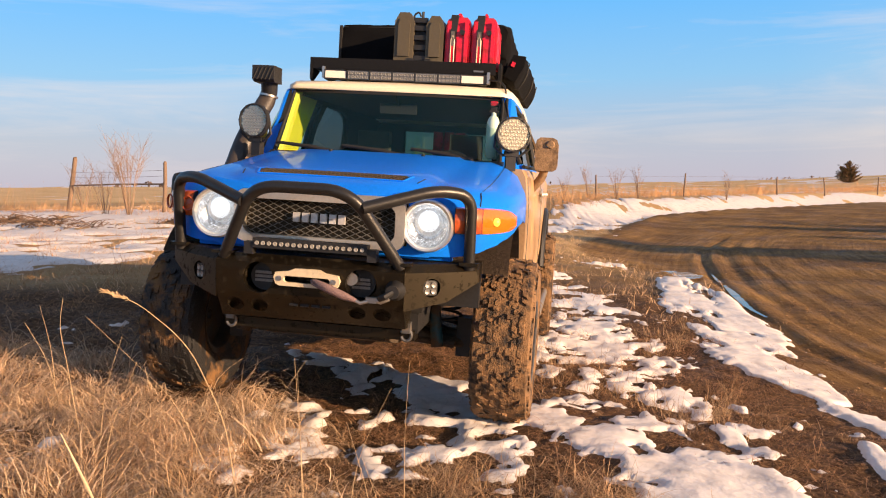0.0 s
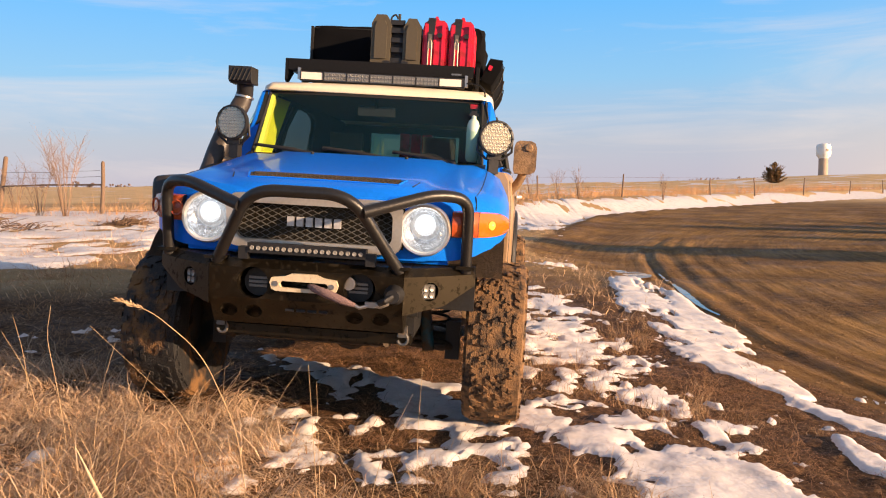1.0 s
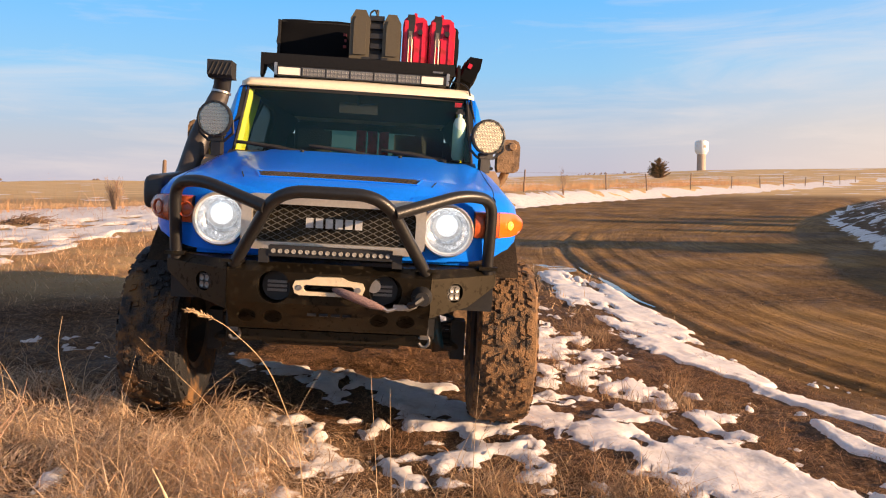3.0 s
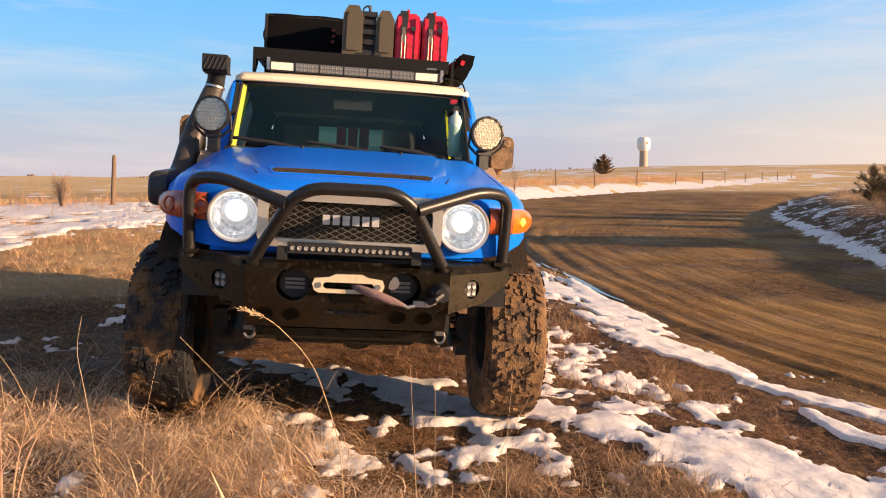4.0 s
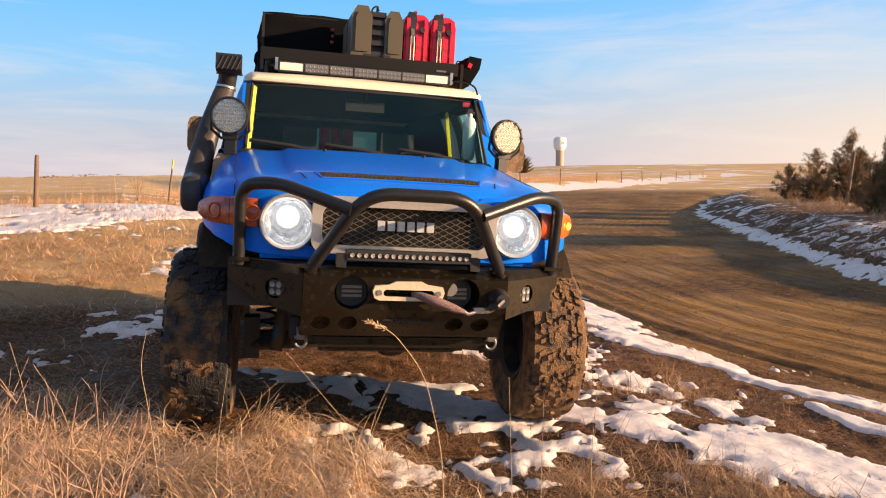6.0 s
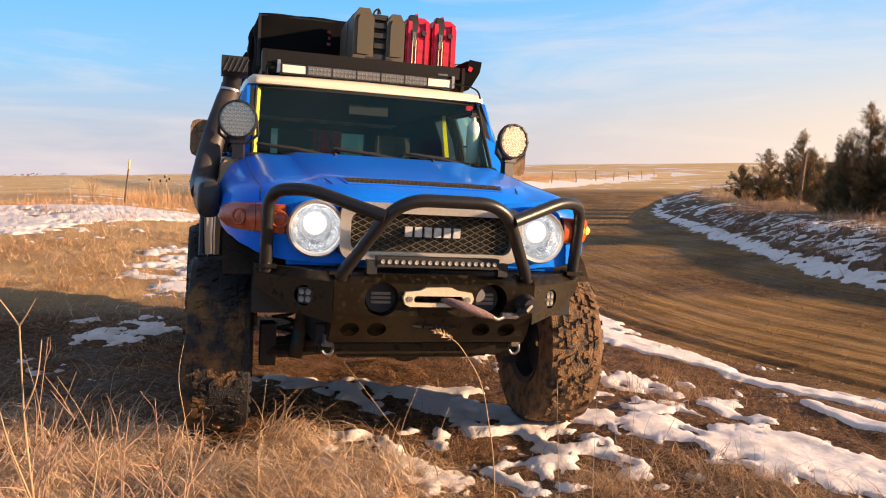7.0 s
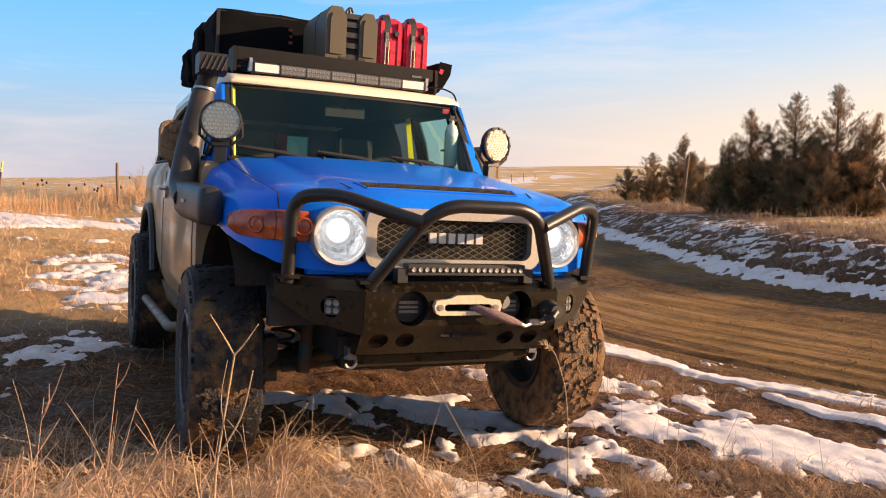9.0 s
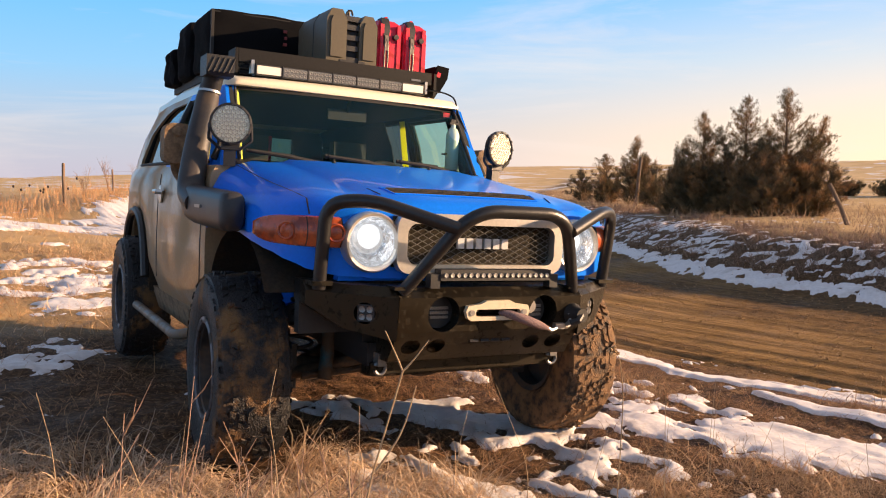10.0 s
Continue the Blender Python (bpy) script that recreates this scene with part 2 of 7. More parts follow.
REAR = glass("dark_green_rear_glass", (0.22, 0.36, 0.34), 0.8)
MESH = mat("grey_black_mesh", (0.10, 0.10, 0.095), 0.4, grain=0.2)
INTERIOR = mat("dark_cabin_trim", (0.009, 0.011, 0.013), 0.8, grain=0.3, bump=0.3)
SEAT = mat("grey_seat_cloth", (0.032, 0.036, 0.034), 0.9, grain=0.3, bump=0.3)
YELLOW = mat("yellow_strap_webbing", (0.62, 0.58, 0.06), 0.7, grain=0.2)
def thin_cloth(name, colour):
    """Thin cloth that glows when lit from behind."""
    m = bpy.data.materials.new(name)
    m.use_nodes = True
    nt = m.node_tree
    nt.nodes.clear()
    out, both, front, back = (nt.nodes.new("ShaderNode" + k) for k in ("OutputMaterial", "MixShader", "BsdfDiffuse", "BsdfTranslucent"))
    front.inputs["Color"].default_value = back.inputs["Color"].default_value = (*colour, 1)
    both.inputs["Fac"].default_value = 0.6
    nt.links.new(front.outputs[0], both.inputs[1])
    nt.links.new(back.outputs[0], both.inputs[2])
    nt.links.new(both.outputs[0], out.inputs["Surface"])
    return m


SHADE = thin_cloth("yellow_shade_cloth", (0.80, 0.80, 0.07))
SEED = mat("dark_seed_head", (0.035, 0.022, 0.016), 0.9)
GREENWHITE = mat("pale_green_cylinder_paint", (0.55, 0.68, 0.58), 0.4, grain=0.05)
ROPE = mat("purple_grey_rope", (0.20, 0.13, 0.13), 0.85, grain=0.4, grain_scale=150, bump=0.6, bump_scale=200)
TEAL = mat("teal_shock_paint", (0.006, 0.05, 0.06), 0.45, spots=(0.07, 0.042, 0.022), spot_scale=9, spot_cut=(0.36, 0.5))
WOOD = mat("weathered_post_wood", (0.17, 0.115, 0.08), 0.9, grain=0.35, bump=0.5, bump_scale=50, per_piece=0.2)
WIRE = mat("rusty_wire", (0.13, 0.09, 0.07), 0.7, 0.5)
STRAW = mat("dry_straw_grass", (0.56, 0.375, 0.22), 0.8, grain=0.25, grain_scale=6, per_piece=0.6)
STRAW_PALE = mat("bleached_straw", (0.87, 0.65, 0.455), 0.8, grain=0.25, grain_scale=6, per_piece=0.6)
STRAW_MID = mat("faded_brown_straw", (0.50, 0.28, 0.135), 0.85, grain=0.3, grain_scale=6, per_piece=0.5)
STRAW_DARK = mat("dead_brown_grass", (0.38, 0.21, 0.11), 0.85, grain=0.3, grain_scale=6, per_piece=0.75)
BANK_STRAW = mat("grey_brown_bank_grass", (0.28, 0.175, 0.12), 0.85, grain=0.3, grain_scale=6, per_piece=0.6)


def let_through(m, share):
    """Thin dry blades let part of the light through."""
    nt = m.node_tree
    b, out = nt.nodes["Principled BSDF"], nt.nodes["Material Output"]
    back, both = nt.nodes.new("ShaderNodeBsdfTranslucent"), nt.nodes.new("ShaderNodeMixShader")
    nt.links.new(b.inputs["Base Color"].links[0].from_socket, back.inputs["Color"])
    both.inputs["Fac"].default_value = share
    nt.links.new(b.outputs[0], both.inputs[1])
    nt.links.new(back.outputs[0], both.inputs[2])
    nt.links.new(both.outputs[0], out.inputs["Surface"])


for _m in (STRAW, STRAW_PALE, STRAW_MID, STRAW_DARK):
    let_through(_m, 0.22)
LEAF = mat("papery_pale_leaf", (0.72, 0.56, 0.36), 0.7, grain=0.2, grain_scale=30)
BRUSH = mat("reddish_brush_twig", (0.36, 0.225, 0.155), 0.85, grain=0.3, per_piece=0.3)
RED_TWIG = mat("red_brown_twig", (0.27, 0.175, 0.115), 0.85, grain=0.3)
TWIG = mat("pale_dry_twig", (0.46, 0.33, 0.20), 0.85, grain=0.2)
CEDAR = mat("dark_cedar_needles", (0.125, 0.095, 0.045), 0.8, grain=0.3, grain_scale=3, per_piece=0.4, spots=(0.42, 0.23, 0.10), spot_scale=1.3, spot_cut=(0.44, 0.64))
BARK = mat("cedar_bark", (0.16, 0.10, 0.065), 0.9, grain=0.3, bump=0.5)
CONCRETE = mat("tower_concrete", (0.42, 0.34, 0.28), 0.9, grain=0.1, grain_scale=0.5)
TOWER_WHITE = mat("tower_white_paint", (0.78, 0.82, 0.80), 0.5, grain=0.05, grain_scale=0.5)
FAR_WOOD = mat("far_bare_woods", (0.16, 0.115, 0.095), 0.95, grain=0.3, grain_scale=0.05)
CLOD = mat("brown_clods", (0.36, 0.21, 0.10), 0.9, grain=0.3, per_piece=0.35)
VENT_TAN = mat("dusty_vent_mesh", (0.07, 0.052, 0.030), 0.5, grain=0.2)
WATER = mat("still_meltwater", (0.10, 0.085, 0.07), 0.06, grain=0.2, spec=0.5, bump=0.05, bump_scale=4)
SNOW = mat("old_crusted_snow", (0.77, 0.73, 0.71), 0.65, grain=0.10, grain_scale=22, spots=(0.52, 0.47, 0.43), spot_scale=3.4, spot_cut=(0.50, 0.78), spot_rough=0.7, bump=0.5, bump_scale=25)
# ---- ground, road, snow ----
def hash2(ix, iy, seed):
    v = np.sin(ix * 127.1 + iy * 311.7 + seed * 74.7) * 43758.5453
    return v - np.floor(v)


def value_noise(x, y, seed=0):
    ix, iy = np.floor(x), np.floor(y)
    fx, fy = x - ix, y - iy
    fx, fy = fx * fx * (3 - 2 * fx), fy * fy * (3 - 2 * fy)
    a, b = hash2(ix, iy, seed), hash2(ix + 1, iy, seed)
    c, d = hash2(ix, iy + 1, seed), hash2(ix + 1, iy + 1, seed)
    return (a * (1 - fx) + b * fx) * (1 - fy) + (c * (1 - fx) + d * fx) * fy


def fbm(x, y, octaves=4, seed=0, gain=0.5):
    total, amp, norm = 0, 1.0, 0
    for k in range(octaves):
        total = total + amp * value_noise(x * 2 ** k + 17.3 * k, y * 2 ** k - 9.1 * k, seed + k)
        norm += amp
        amp *= gain
    return total / norm


def step(a, b, v):
    s = np.clip((v - a) / (b - a), 0, 1)
    return s * s * (3 - 2 * s)


def inside(x, y, x0, x1, y0, y1, soft=0.5):
    return step(x0 - soft, x0 + soft, x) * (1 - step(x1 - soft, x1 + soft, x)) * step(y0 - soft, y0 + soft, y) * (1 - step(y1 - soft, y1 + soft, y))


def side_distance(x, y, line):
    """Distance to a polyline, positive to the right of its direction."""
    best, sign = np.full(np.shape(x), 1e9), np.ones(np.shape(x))
    for (ax, ay), (bx, by) in zip(line[:-1], line[1:]):
        dx, dy = bx - ax, by - ay
        t = np.clip(((x - ax) * dx + (y - ay) * dy) / (dx * dx + dy * dy), 0, 1)
        px, py = x - (ax + t * dx), y - (ay + t * dy)
        d = np.hypot(px, py)
        s = np.where(dx * (y - ay) - dy * (x - ax) < 0, 1.0, -1.0)
        near = d < best - 1e-9
        best, sign = np.where(near, d, best), np.where(near, s, sign)
    return best * sign


ROAD_LEFT = [(4.2, -30), (3.5, 0), (3.15, 4.5), (3.1, 6.5), (3.6, 8.5), (4.1, 11), (4.2, 13), (3.5, 16), (3.4, 20), (5.0, 25), (7.2, 31), (9.4, 36.0), (13.2, 39.8), (20, 46), (28, 54), (45, 69), (120, 138)]
# the way the wheels went: past the verge, then round to the right
TRACK_LINE = [(4.5, -30), (4.1, 0), (3.85, 5), (3.7, 8), (4.0, 10.1), (4.7, 12.9), (6.2, 18.5), (7.4, 22), (9.4, 26), (13, 30.5), (20, 37.5), (32, 47.5), (47, 60), (120, 130)]
ROAD_RIGHT = [(13, -30), (9.3, 0), (8.8, 6.3), (9.0, 8.3), (9.8, 10.5), (11.6, 13.9), (13.2, 16.2), (19.5, 26.5), (22, 30), (34, 43), (47, 54), (62, 67), (125, 122)]


def fields_at(x, y):
    r = np.hypot(x, y)
    az = np.degrees(np.arctan2(x, y))
    dl, dr = side_distance(x, y, ROAD_LEFT), side_distance(x, y, ROAD_RIGHT)
    wob = (fbm(x * 0.9, y * 0.9, 3, 5) - 0.5) * 0.7 * step(2, 12, r) + (fbm(x * 3, y * 3, 2, 8) - 0.5) * 0.15
    mud = step(-0.25, 0.15, dl + wob) * (1 - step(-0.15, 0.2, dr + wob)) * (1 - step(50, 75, r))
    return r, az, dl, dr, mud


HORIZON = [0.0, 0.0, 0.0, -0.02, 0.02, 0.10, 0.23, 0.40, 0.42, 0.38, 0.58, 0.5, 0.0]


def mud_or(dl, dr):
    return step(-0.5, 0.5, dl) * (1 - step(-0.5, 0.5, dr))


def ground_height(x, y, relief=1.0):
    r, az, dl, dr, mud = fields_at(x, y)
    shoulder = 0.03 - 0.068 * (np.clip(x, -3.2, 3.4) + 0.5) - 0.03 * step(-3, -8, x)
    z = shoulder
    z = z + (-0.47 - z) * step(-0.9, 1.8, dl)
    # right-hand bank: rises past the road to the cedars and the field behind
    z = np.where(dr > 0, -0.47 + 0.66 * np.clip(dr / 1.95, 0, 1) - 0.03 * np.exp(-((dr - 1.95) / 0.5) ** 2), z)
    # left field and the snow bank
    left = step(9, 26, y) * (1 - step(-3, 4.5, x))
    z = z * (1 - left) + (0.42 + 0.10 * step(14, 24, y)) * left
    # bank beyond the muddy turning place
    z = z + 0.45 * step(22, 42, y) * mud_or(dl, dr)
    far_bank = step(0.0, 4, -dl) * step(30, 38, y) * step(0, 7, x)
    z = z + (0.62 - z) * far_bank
    # the land far off: a broad rise that climbs to the right
    elev = np.interp(az, [-180, -60, -25, 0, 10, 18, 24, 30, 40, 50, 66, 90, 180], HORIZON)
    far = 1.35 + r * np.tan(np.radians(elev)) + (fbm(x / 90, y / 90, 3, 31) - 0.5) * 0.01 * r
    z = z + (far - z) * step(60, 420, r)
    z = z - np.maximum(r - 900, 0) * 0.012
    # small relief
    near = 1 - step(15, 60, r)
    z = z + relief * near * (1 - mud) * ((fbm(x * 1.2, y * 1.2, 3, 11) - 0.5) * 0.10 + (fbm(x * 7, y * 7, 3, 12) - 0.5) * 0.045)
    # wheel ruts and loose ridges along the road: long streaks that follow its edge
    here = mud * (1 - step(25, 60, r))
    run = (x + y) * 0.10
    bend = side_distance(x, y, TRACK_LINE) + 0.25 * (fbm(x * 0.22, y * 0.22, 2, 3) - 0.5)
    ridges = 1 - np.abs(2 * value_noise(bend * 2.6, run, 14) - 1)
    fine = 1 - np.abs(2 * value_noise(bend * 6.5, run * 1.6, 15) - 1)
    z = z + here * ((ridges - 0.5) * 0.008 * (0.35 + fbm(x * 0.4, y * 0.4, 2, 6)) + (fine - 0.5) * 0.006 + (fbm(x * 5, y * 5, 4, 13, 0.65) - 0.5) * 0.013)
    # deep wheel marks with thrown-up sides
    for d0, deep in ((-1.75, 0.012), (-0.12, 0.048), (0.42, 0.032), (0.95, 0.024), (1.35, 0.012), (1.9, 0.016), (2.6, 0.014), (3.3, 0.012)):
        q = (bend - d0) / 0.13
        z = z + 0.7 * here * deep * (0.55 * np.exp(-(np.abs(q) - 1.6) ** 2) - np.exp(-q ** 2))
    return z


def ribbon(x, y, rows):
    """Distance to a line of (x, y, half width) rows, in half widths."""
    best = np.full(np.shape(x), 1e9)
    for (ax, ay, aw), (bx, by, bw) in zip(rows[:-1], rows[1:]):
        dx, dy = bx - ax, by - ay
        t = np.clip(((x - ax) * dx + (y - ay) * dy) / (dx * dx + dy * dy), 0, 1)
        best = np.minimum(best, np.hypot(x - ax - t * dx, y - ay - t * dy) / (aw + (bw - aw) * t))
    return best


ROADSIDE_SNOW = [[(3.75, 12.9, 0.35), (3.55, 11.3, 0.48), (3.25, 9.6, 0.54), (3.08, 8.4, 0.52), (2.72, 7.2, 0.40), (2.66, 6.3, 0.33), (2.72, 5.6, 0.20)],
                 [(2.60, 5.28, 0.10), (2.75, 5.0, 0.28), (2.95, 4.6, 0.36), (3.2, 4.1, 0.36), (3.5, 3.0, 0.30)], [(2.35, 4.35, 0.05), (2.25, 3.9, 0.10), (2.35, 3.3, 0.12)]]
VERGE_SNOW = [(0.35, 4.75, 0.10), (0.62, 4.55, 0.22), (0.80, 4.2, 0.34), (1.1, 3.85, 0.38), (1.3, 3.4, 0.38), (1.55, 2.6, 0.36)]
UNDER_SNOW = [(-1.1, 5.85, 0.12), (-0.6, 5.42, 0.30), (-0.08, 5.02, 0.38), (0.13, 4.70, 0.20)]


def snow_amount(x, y):
    r, az, dl, dr, mud = fields_at(x, y)
    wx, wy = x + 0.10 * (fbm(x * 6, y * 6, 2, 23) - 0.5), y + 0.10 * (fbm(x * 6, y * 6, 2, 24) - 0.5)
    # clumps drawn out along the verge
    u, v = wx * 0.96 - wy * 0.28, wx * 0.28 + wy * 0.96
    n = 1.62 * (fbm(u * 6.8, v * 5.2, 4, 21, 0.64) - 0.5) + 0.42 * (fbm(x * 1.0, y * 0.7, 2, 22) - 0.5)
    soft = step(7, 10.5, r)
    n = n * (1 - soft) + soft * (1.4 * (fbm(x * 2.1, y * 2.3, 4, 26, 0.68) - 0.5) * (dr < 0) + 1.7 * (fbm(x * 5.2, y * 6.4, 3, 25, 0.65) - 0.5) * (dr >= 0))
    n = n + (0.5 + 0.75 * (dl < 0)) * (fbm(x * 0.35, y * 0.8, 4, 27, 0.6) - 0.5) * step(9, 16, r)
    base = -0.42
    bias = np.full(np.shape(x), base)
    bias = np.maximum(bias, base + 0.50 * inside(x, y, 0.55, 1.95, 3.9, 8.5, 0.3))
    bias = np.maximum(bias, base + 0.44 * inside(x, y, 0.9, 2.3, 8, 13, 0.5))
    # along the road the sheet is worn thin and torn into long flakes
    edge_q = np.minimum.reduce([ribbon(x, y, rows) for rows in ROADSIDE_SNOW])
    strip = np.exp(-(edge_q / 1.15) ** 6)
    flakes = 2.1 * (fbm(side_distance(x, y, TRACK_LINE) * 4.0, (x + y) * 0.8, 4, 29, 0.6) - 0.5) + 0.5 * (fbm(x * 9, y * 9, 2, 30) - 0.5)
    n = n * (1 - strip) + strip * flakes
    bias = np.maximum(bias, base + 0.80 * np.exp(-(edge_q / 1.1) ** 4))
    bias = np.maximum(bias, base + 0.84 * np.exp(-(ribbon(x, y, VERGE_SNOW) / 1.05) ** 4))
    bias = np.maximum(bias, base + 0.66 * np.exp(-(ribbon(x, y, UNDER_SNOW) / 1.05) ** 4))
    bias = np.maximum(bias, base + 0.46 * inside(x, y, -0.25, 0.5, 3.2, 4.62, 0.2))
    bias = np.maximum(bias, base + 0.36 * inside(x, y, -1.2, -0.2, 3.2, 4.62, 0.2))
    bias = np.maximum(bias, base + 0.42 * inside(x, y, -2.3, -1.35, 7.3, 8.6, 0.3))
    bias = np.maximum(bias, base + 0.44 * inside(x, y, -1.4, 0.6, 9.4, 16, 0.5))
    edge = np.interp(x, [-60, -12, -5.6, -4.3, -4.0, -1.2, 0.6, 5], [7, 9, 10.5, 13, 17, 20, 23, 27])
    bias = np.maximum(bias, base + 0.66 * step(-1.5, 1.5, y - edge) * (1 - step(27, 31, y)) * (1 - step(3.5, 5, x)))
    bias = np.maximum(bias, base + 0.70 * step(-0.3, 0.6, -dl) * (1 - step(2.0, 5.5, -dl)) * step(26.5, 30, y) * step(1, 4, x))
    bias = np.maximum(bias, base + 0.80 * np.exp(-((dr - 0.30) / 0.30) ** 4))
    bias = np.maximum(bias, base + 0.37 * step(0.5, 1, dr) * (1 - step(2.0, 3.6, dr)))
    bias = np.maximum(bias, base + 0.16 * step(50, 80, r) * step(-4, 14, az) + 0.2 * step(60, 90, r) * step(-4, 14, az) * (fbm(x * 0.02, y * 0.07, 3, 41) - 0.2))
    bias = bias - 0.75 * step(0.3, 0.9, dl) * mud * (1 - 0.8 * strip) * (1 - 0.35 * inside(x, y, 3.2, 5.2, 11, 17, 1))
    bias = bias - 0.6 * inside(x, y, -2.5, -1.4, 4.3, 5.5, 0.2)
    return n + bias


def graded(spans, first, last, growth):
    """Even steps across the span, then steps that grow outwards to the limits."""
    lo, hi, s = spans
    mid = list(np.arange(lo, hi, s))
    up, v, d = [], hi, s
    while v < last:
        up.append(v)
        d *= growth
        v += d
    down, v, d = [], lo, s
    while v > first:
        d *= growth
        v -= d
        down.append(v)
    return np.array(down[::-1] + mid + up + [last])


def grid_mesh(name, X, Y, Z, keep=None):
    ny, nx = X.shape
    verts = np.stack([X, Y, Z], -1).reshape(-1, 3)
    i = np.arange(ny * nx).reshape(ny, nx)
    quads = np.stack([i[:-1, :-1], i[:-1, 1:], i[1:, 1:], i[1:, :-1]], -1).reshape(-1, 4)
    if keep is not None:
        k = keep.reshape(-1)
        quads = quads[k[quads].any(1)]
        used = np.unique(quads)
        remap = np.zeros(ny * nx, int)
        remap[used] = np.arange(len(used))
        verts, quads = verts[used], remap[quads]
    me = bpy.data.meshes.new(name)
    me.from_pydata(verts.tolist(), [], quads.tolist())
    me.shade_smooth()
    return me


GX = np.unique(np.concatenate([graded((-3.2, 4.2, 0.031), -2500, 4.2, 1.055), np.arange(4.2, 9.6, 0.07), np.arange(9.6, 17.0, 0.10), graded((17.0, 17.1, 0.09), 17.0, 2500, 1.055)]))
GY = np.unique(np.concatenate([graded((2.6, 8.4, 0.031), -60, 8.4, 1.06), np.arange(8.4, 19.0, 0.085), graded((19.0, 19.1, 0.085), 19.0, 2600, 1.045)]))
X, Y = np.meshgrid(GX, GY)
HZ = ground_height(X, Y)
ground_me = grid_mesh("ground", X, Y, HZ)
_r, _az, _dl, _dr, _mud = fields_at(X, Y)
a_mud = ground_me.attributes.new("mud", "FLOAT", "POINT")
a_mud.data.foreach_set("value", _mud.reshape(-1).astype(np.float32))
_straw = np.maximum(step(30, 60, _r) * (1 - _mud), 0.6 * step(9, 20, _r) * (1 - _mud))
_straw = np.maximum(_straw, 0.55 * step(8.0, 10.0, Y) * (1 - step(-1.0, 1.2, X)) * (1 - _mud))
_straw = _straw * (1 - 0.9 * step(0.0, 0.4, _dr) * (1 - step(2.2, 3.2, _dr)))
_straw = np.maximum(_straw, 0.9 * step(3.2, 5.0, _dr))
a_straw = ground_me.attributes.new("straw", "FLOAT", "POINT")
a_straw.data.foreach_set("value", _straw.reshape(-1).astype(np.float32))

for _name, _v in (("across", side_distance(X, Y, TRACK_LINE)), ("along", (X + Y) * 0.035)):
    _a = ground_me.attributes.new(_name, "FLOAT", "POINT")
    _a.data.foreach_set("value", _v.reshape(-1).astype(np.float32))


def ground_material():
    m = bpy.data.materials.new("earth_mud_and_stubble")
    m.use_nodes = True
    nt = m.node_tree
    b = nt.nodes["Principled BSDF"]
    L = nt.links.new
    co = nt.nodes.new("ShaderNodeTexCoord")

    def noise_at(scale, detail=6, rough=0.6):
        n = nt.nodes.new("ShaderNodeTexNoise")
        n.inputs["Scale"].default_value, n.inputs["Detail"].default_value, n.inputs["Roughness"].default_value = scale, detail, rough
        L(co.outputs["Object"], n.inputs["Vector"])
        return n.outputs["Fac"]

    def ramp(fac, stops):
        r = nt.nodes.new("ShaderNodeValToRGB")
        els = r.color_ramp.elements
        els[0].position, els[0].color = stops[0][0], (*stops[0][1], 1)
        els[1].position, els[1].color = stops[-1][0], (*stops[-1][1], 1)
        for p, c in stops[1:-1]:
            e = els.new(p)
            e.color = (*c, 1)
        L(fac, r.inputs["Fac"])
        return r.outputs["Color"]

    def mix(f, a, c):
        n = nt.nodes.new("ShaderNodeMix")
        n.data_type = "RGBA"
        L(f, n.inputs["Factor"])
        L(a, n.inputs["A"])
        L(c, n.inputs["B"])
        return n.outputs["Result"]

    def attr(name):
        a = nt.nodes.new("ShaderNodeAttribute")
        a.attribute_name = name
        return a.outputs["Fac"]

    litter = ramp(noise_at(26, 8, 0.7), [(0.36, (0.032, 0.016, 0.008)), (0.54, (0.115, 0.062, 0.029)), (0.72, (0.32, 0.20, 0.105))])
    road = ramp(noise_at(1.3, 9, 0.68), [(0.35, (0.105, 0.053, 0.015)), (0.5, (0.26, 0.145, 0.046)), (0.66, (0.42, 0.245, 0.090))])
    pebble = ramp(noise_at(46, 6, 0.7), [(0.40, (0.08, 0.040, 0.014)), (0.52, (0.26, 0.145, 0.052)), (0.64, (0.50, 0.32, 0.14))])
    half = nt.nodes.new("ShaderNodeValue")
    half.outputs[0].default_value = 0.45
    road = mix(half.outputs[0], road, pebble)
    lane = nt.nodes.new("ShaderNodeCombineXYZ")
    L(attr("across"), lane.inputs["X"])
    L(attr("along"), lane.inputs["Y"])
    tracks = nt.nodes.new("ShaderNodeTexNoise")
    tracks.inputs["Scale"].default_value, tracks.inputs["Detail"].default_value, tracks.inputs["Roughness"].default_value = 8.5, 9.0, 0.72
    L(lane.outputs["Vector"], tracks.inputs["Vector"])
    streak = ramp(tracks.outputs["Fac"], [(0.37, (0.10, 0.053, 0.016)), (0.50, (0.245, 0.138, 0.044)), (0.65, (0.43, 0.255, 0.095))])
    heavy = nt.nodes.new("ShaderNodeValue")
    heavy.outputs[0].default_value = 0.7
    road = mix(heavy.outputs[0], road, streak)
    damp = ramp(noise_at(0.42, 4, 0.55), [(0.42, (0, 0, 0)), (0.60, (0.75, 0.75, 0.75))])
    wet = ramp(noise_at(7, 6, 0.6), [(0.4, (0.045, 0.024, 0.010)), (0.62, (0.16, 0.088, 0.036))])
    road = mix(damp, road, wet)
    straw = ramp(noise_at(0.12, 10, 0.7), [(0.32, (0.44, 0.29, 0.135)), (0.5, (0.64, 0.44, 0.215)), (0.7, (0.76, 0.56, 0.30))])
    colour = mix(attr("straw"), litter, straw)
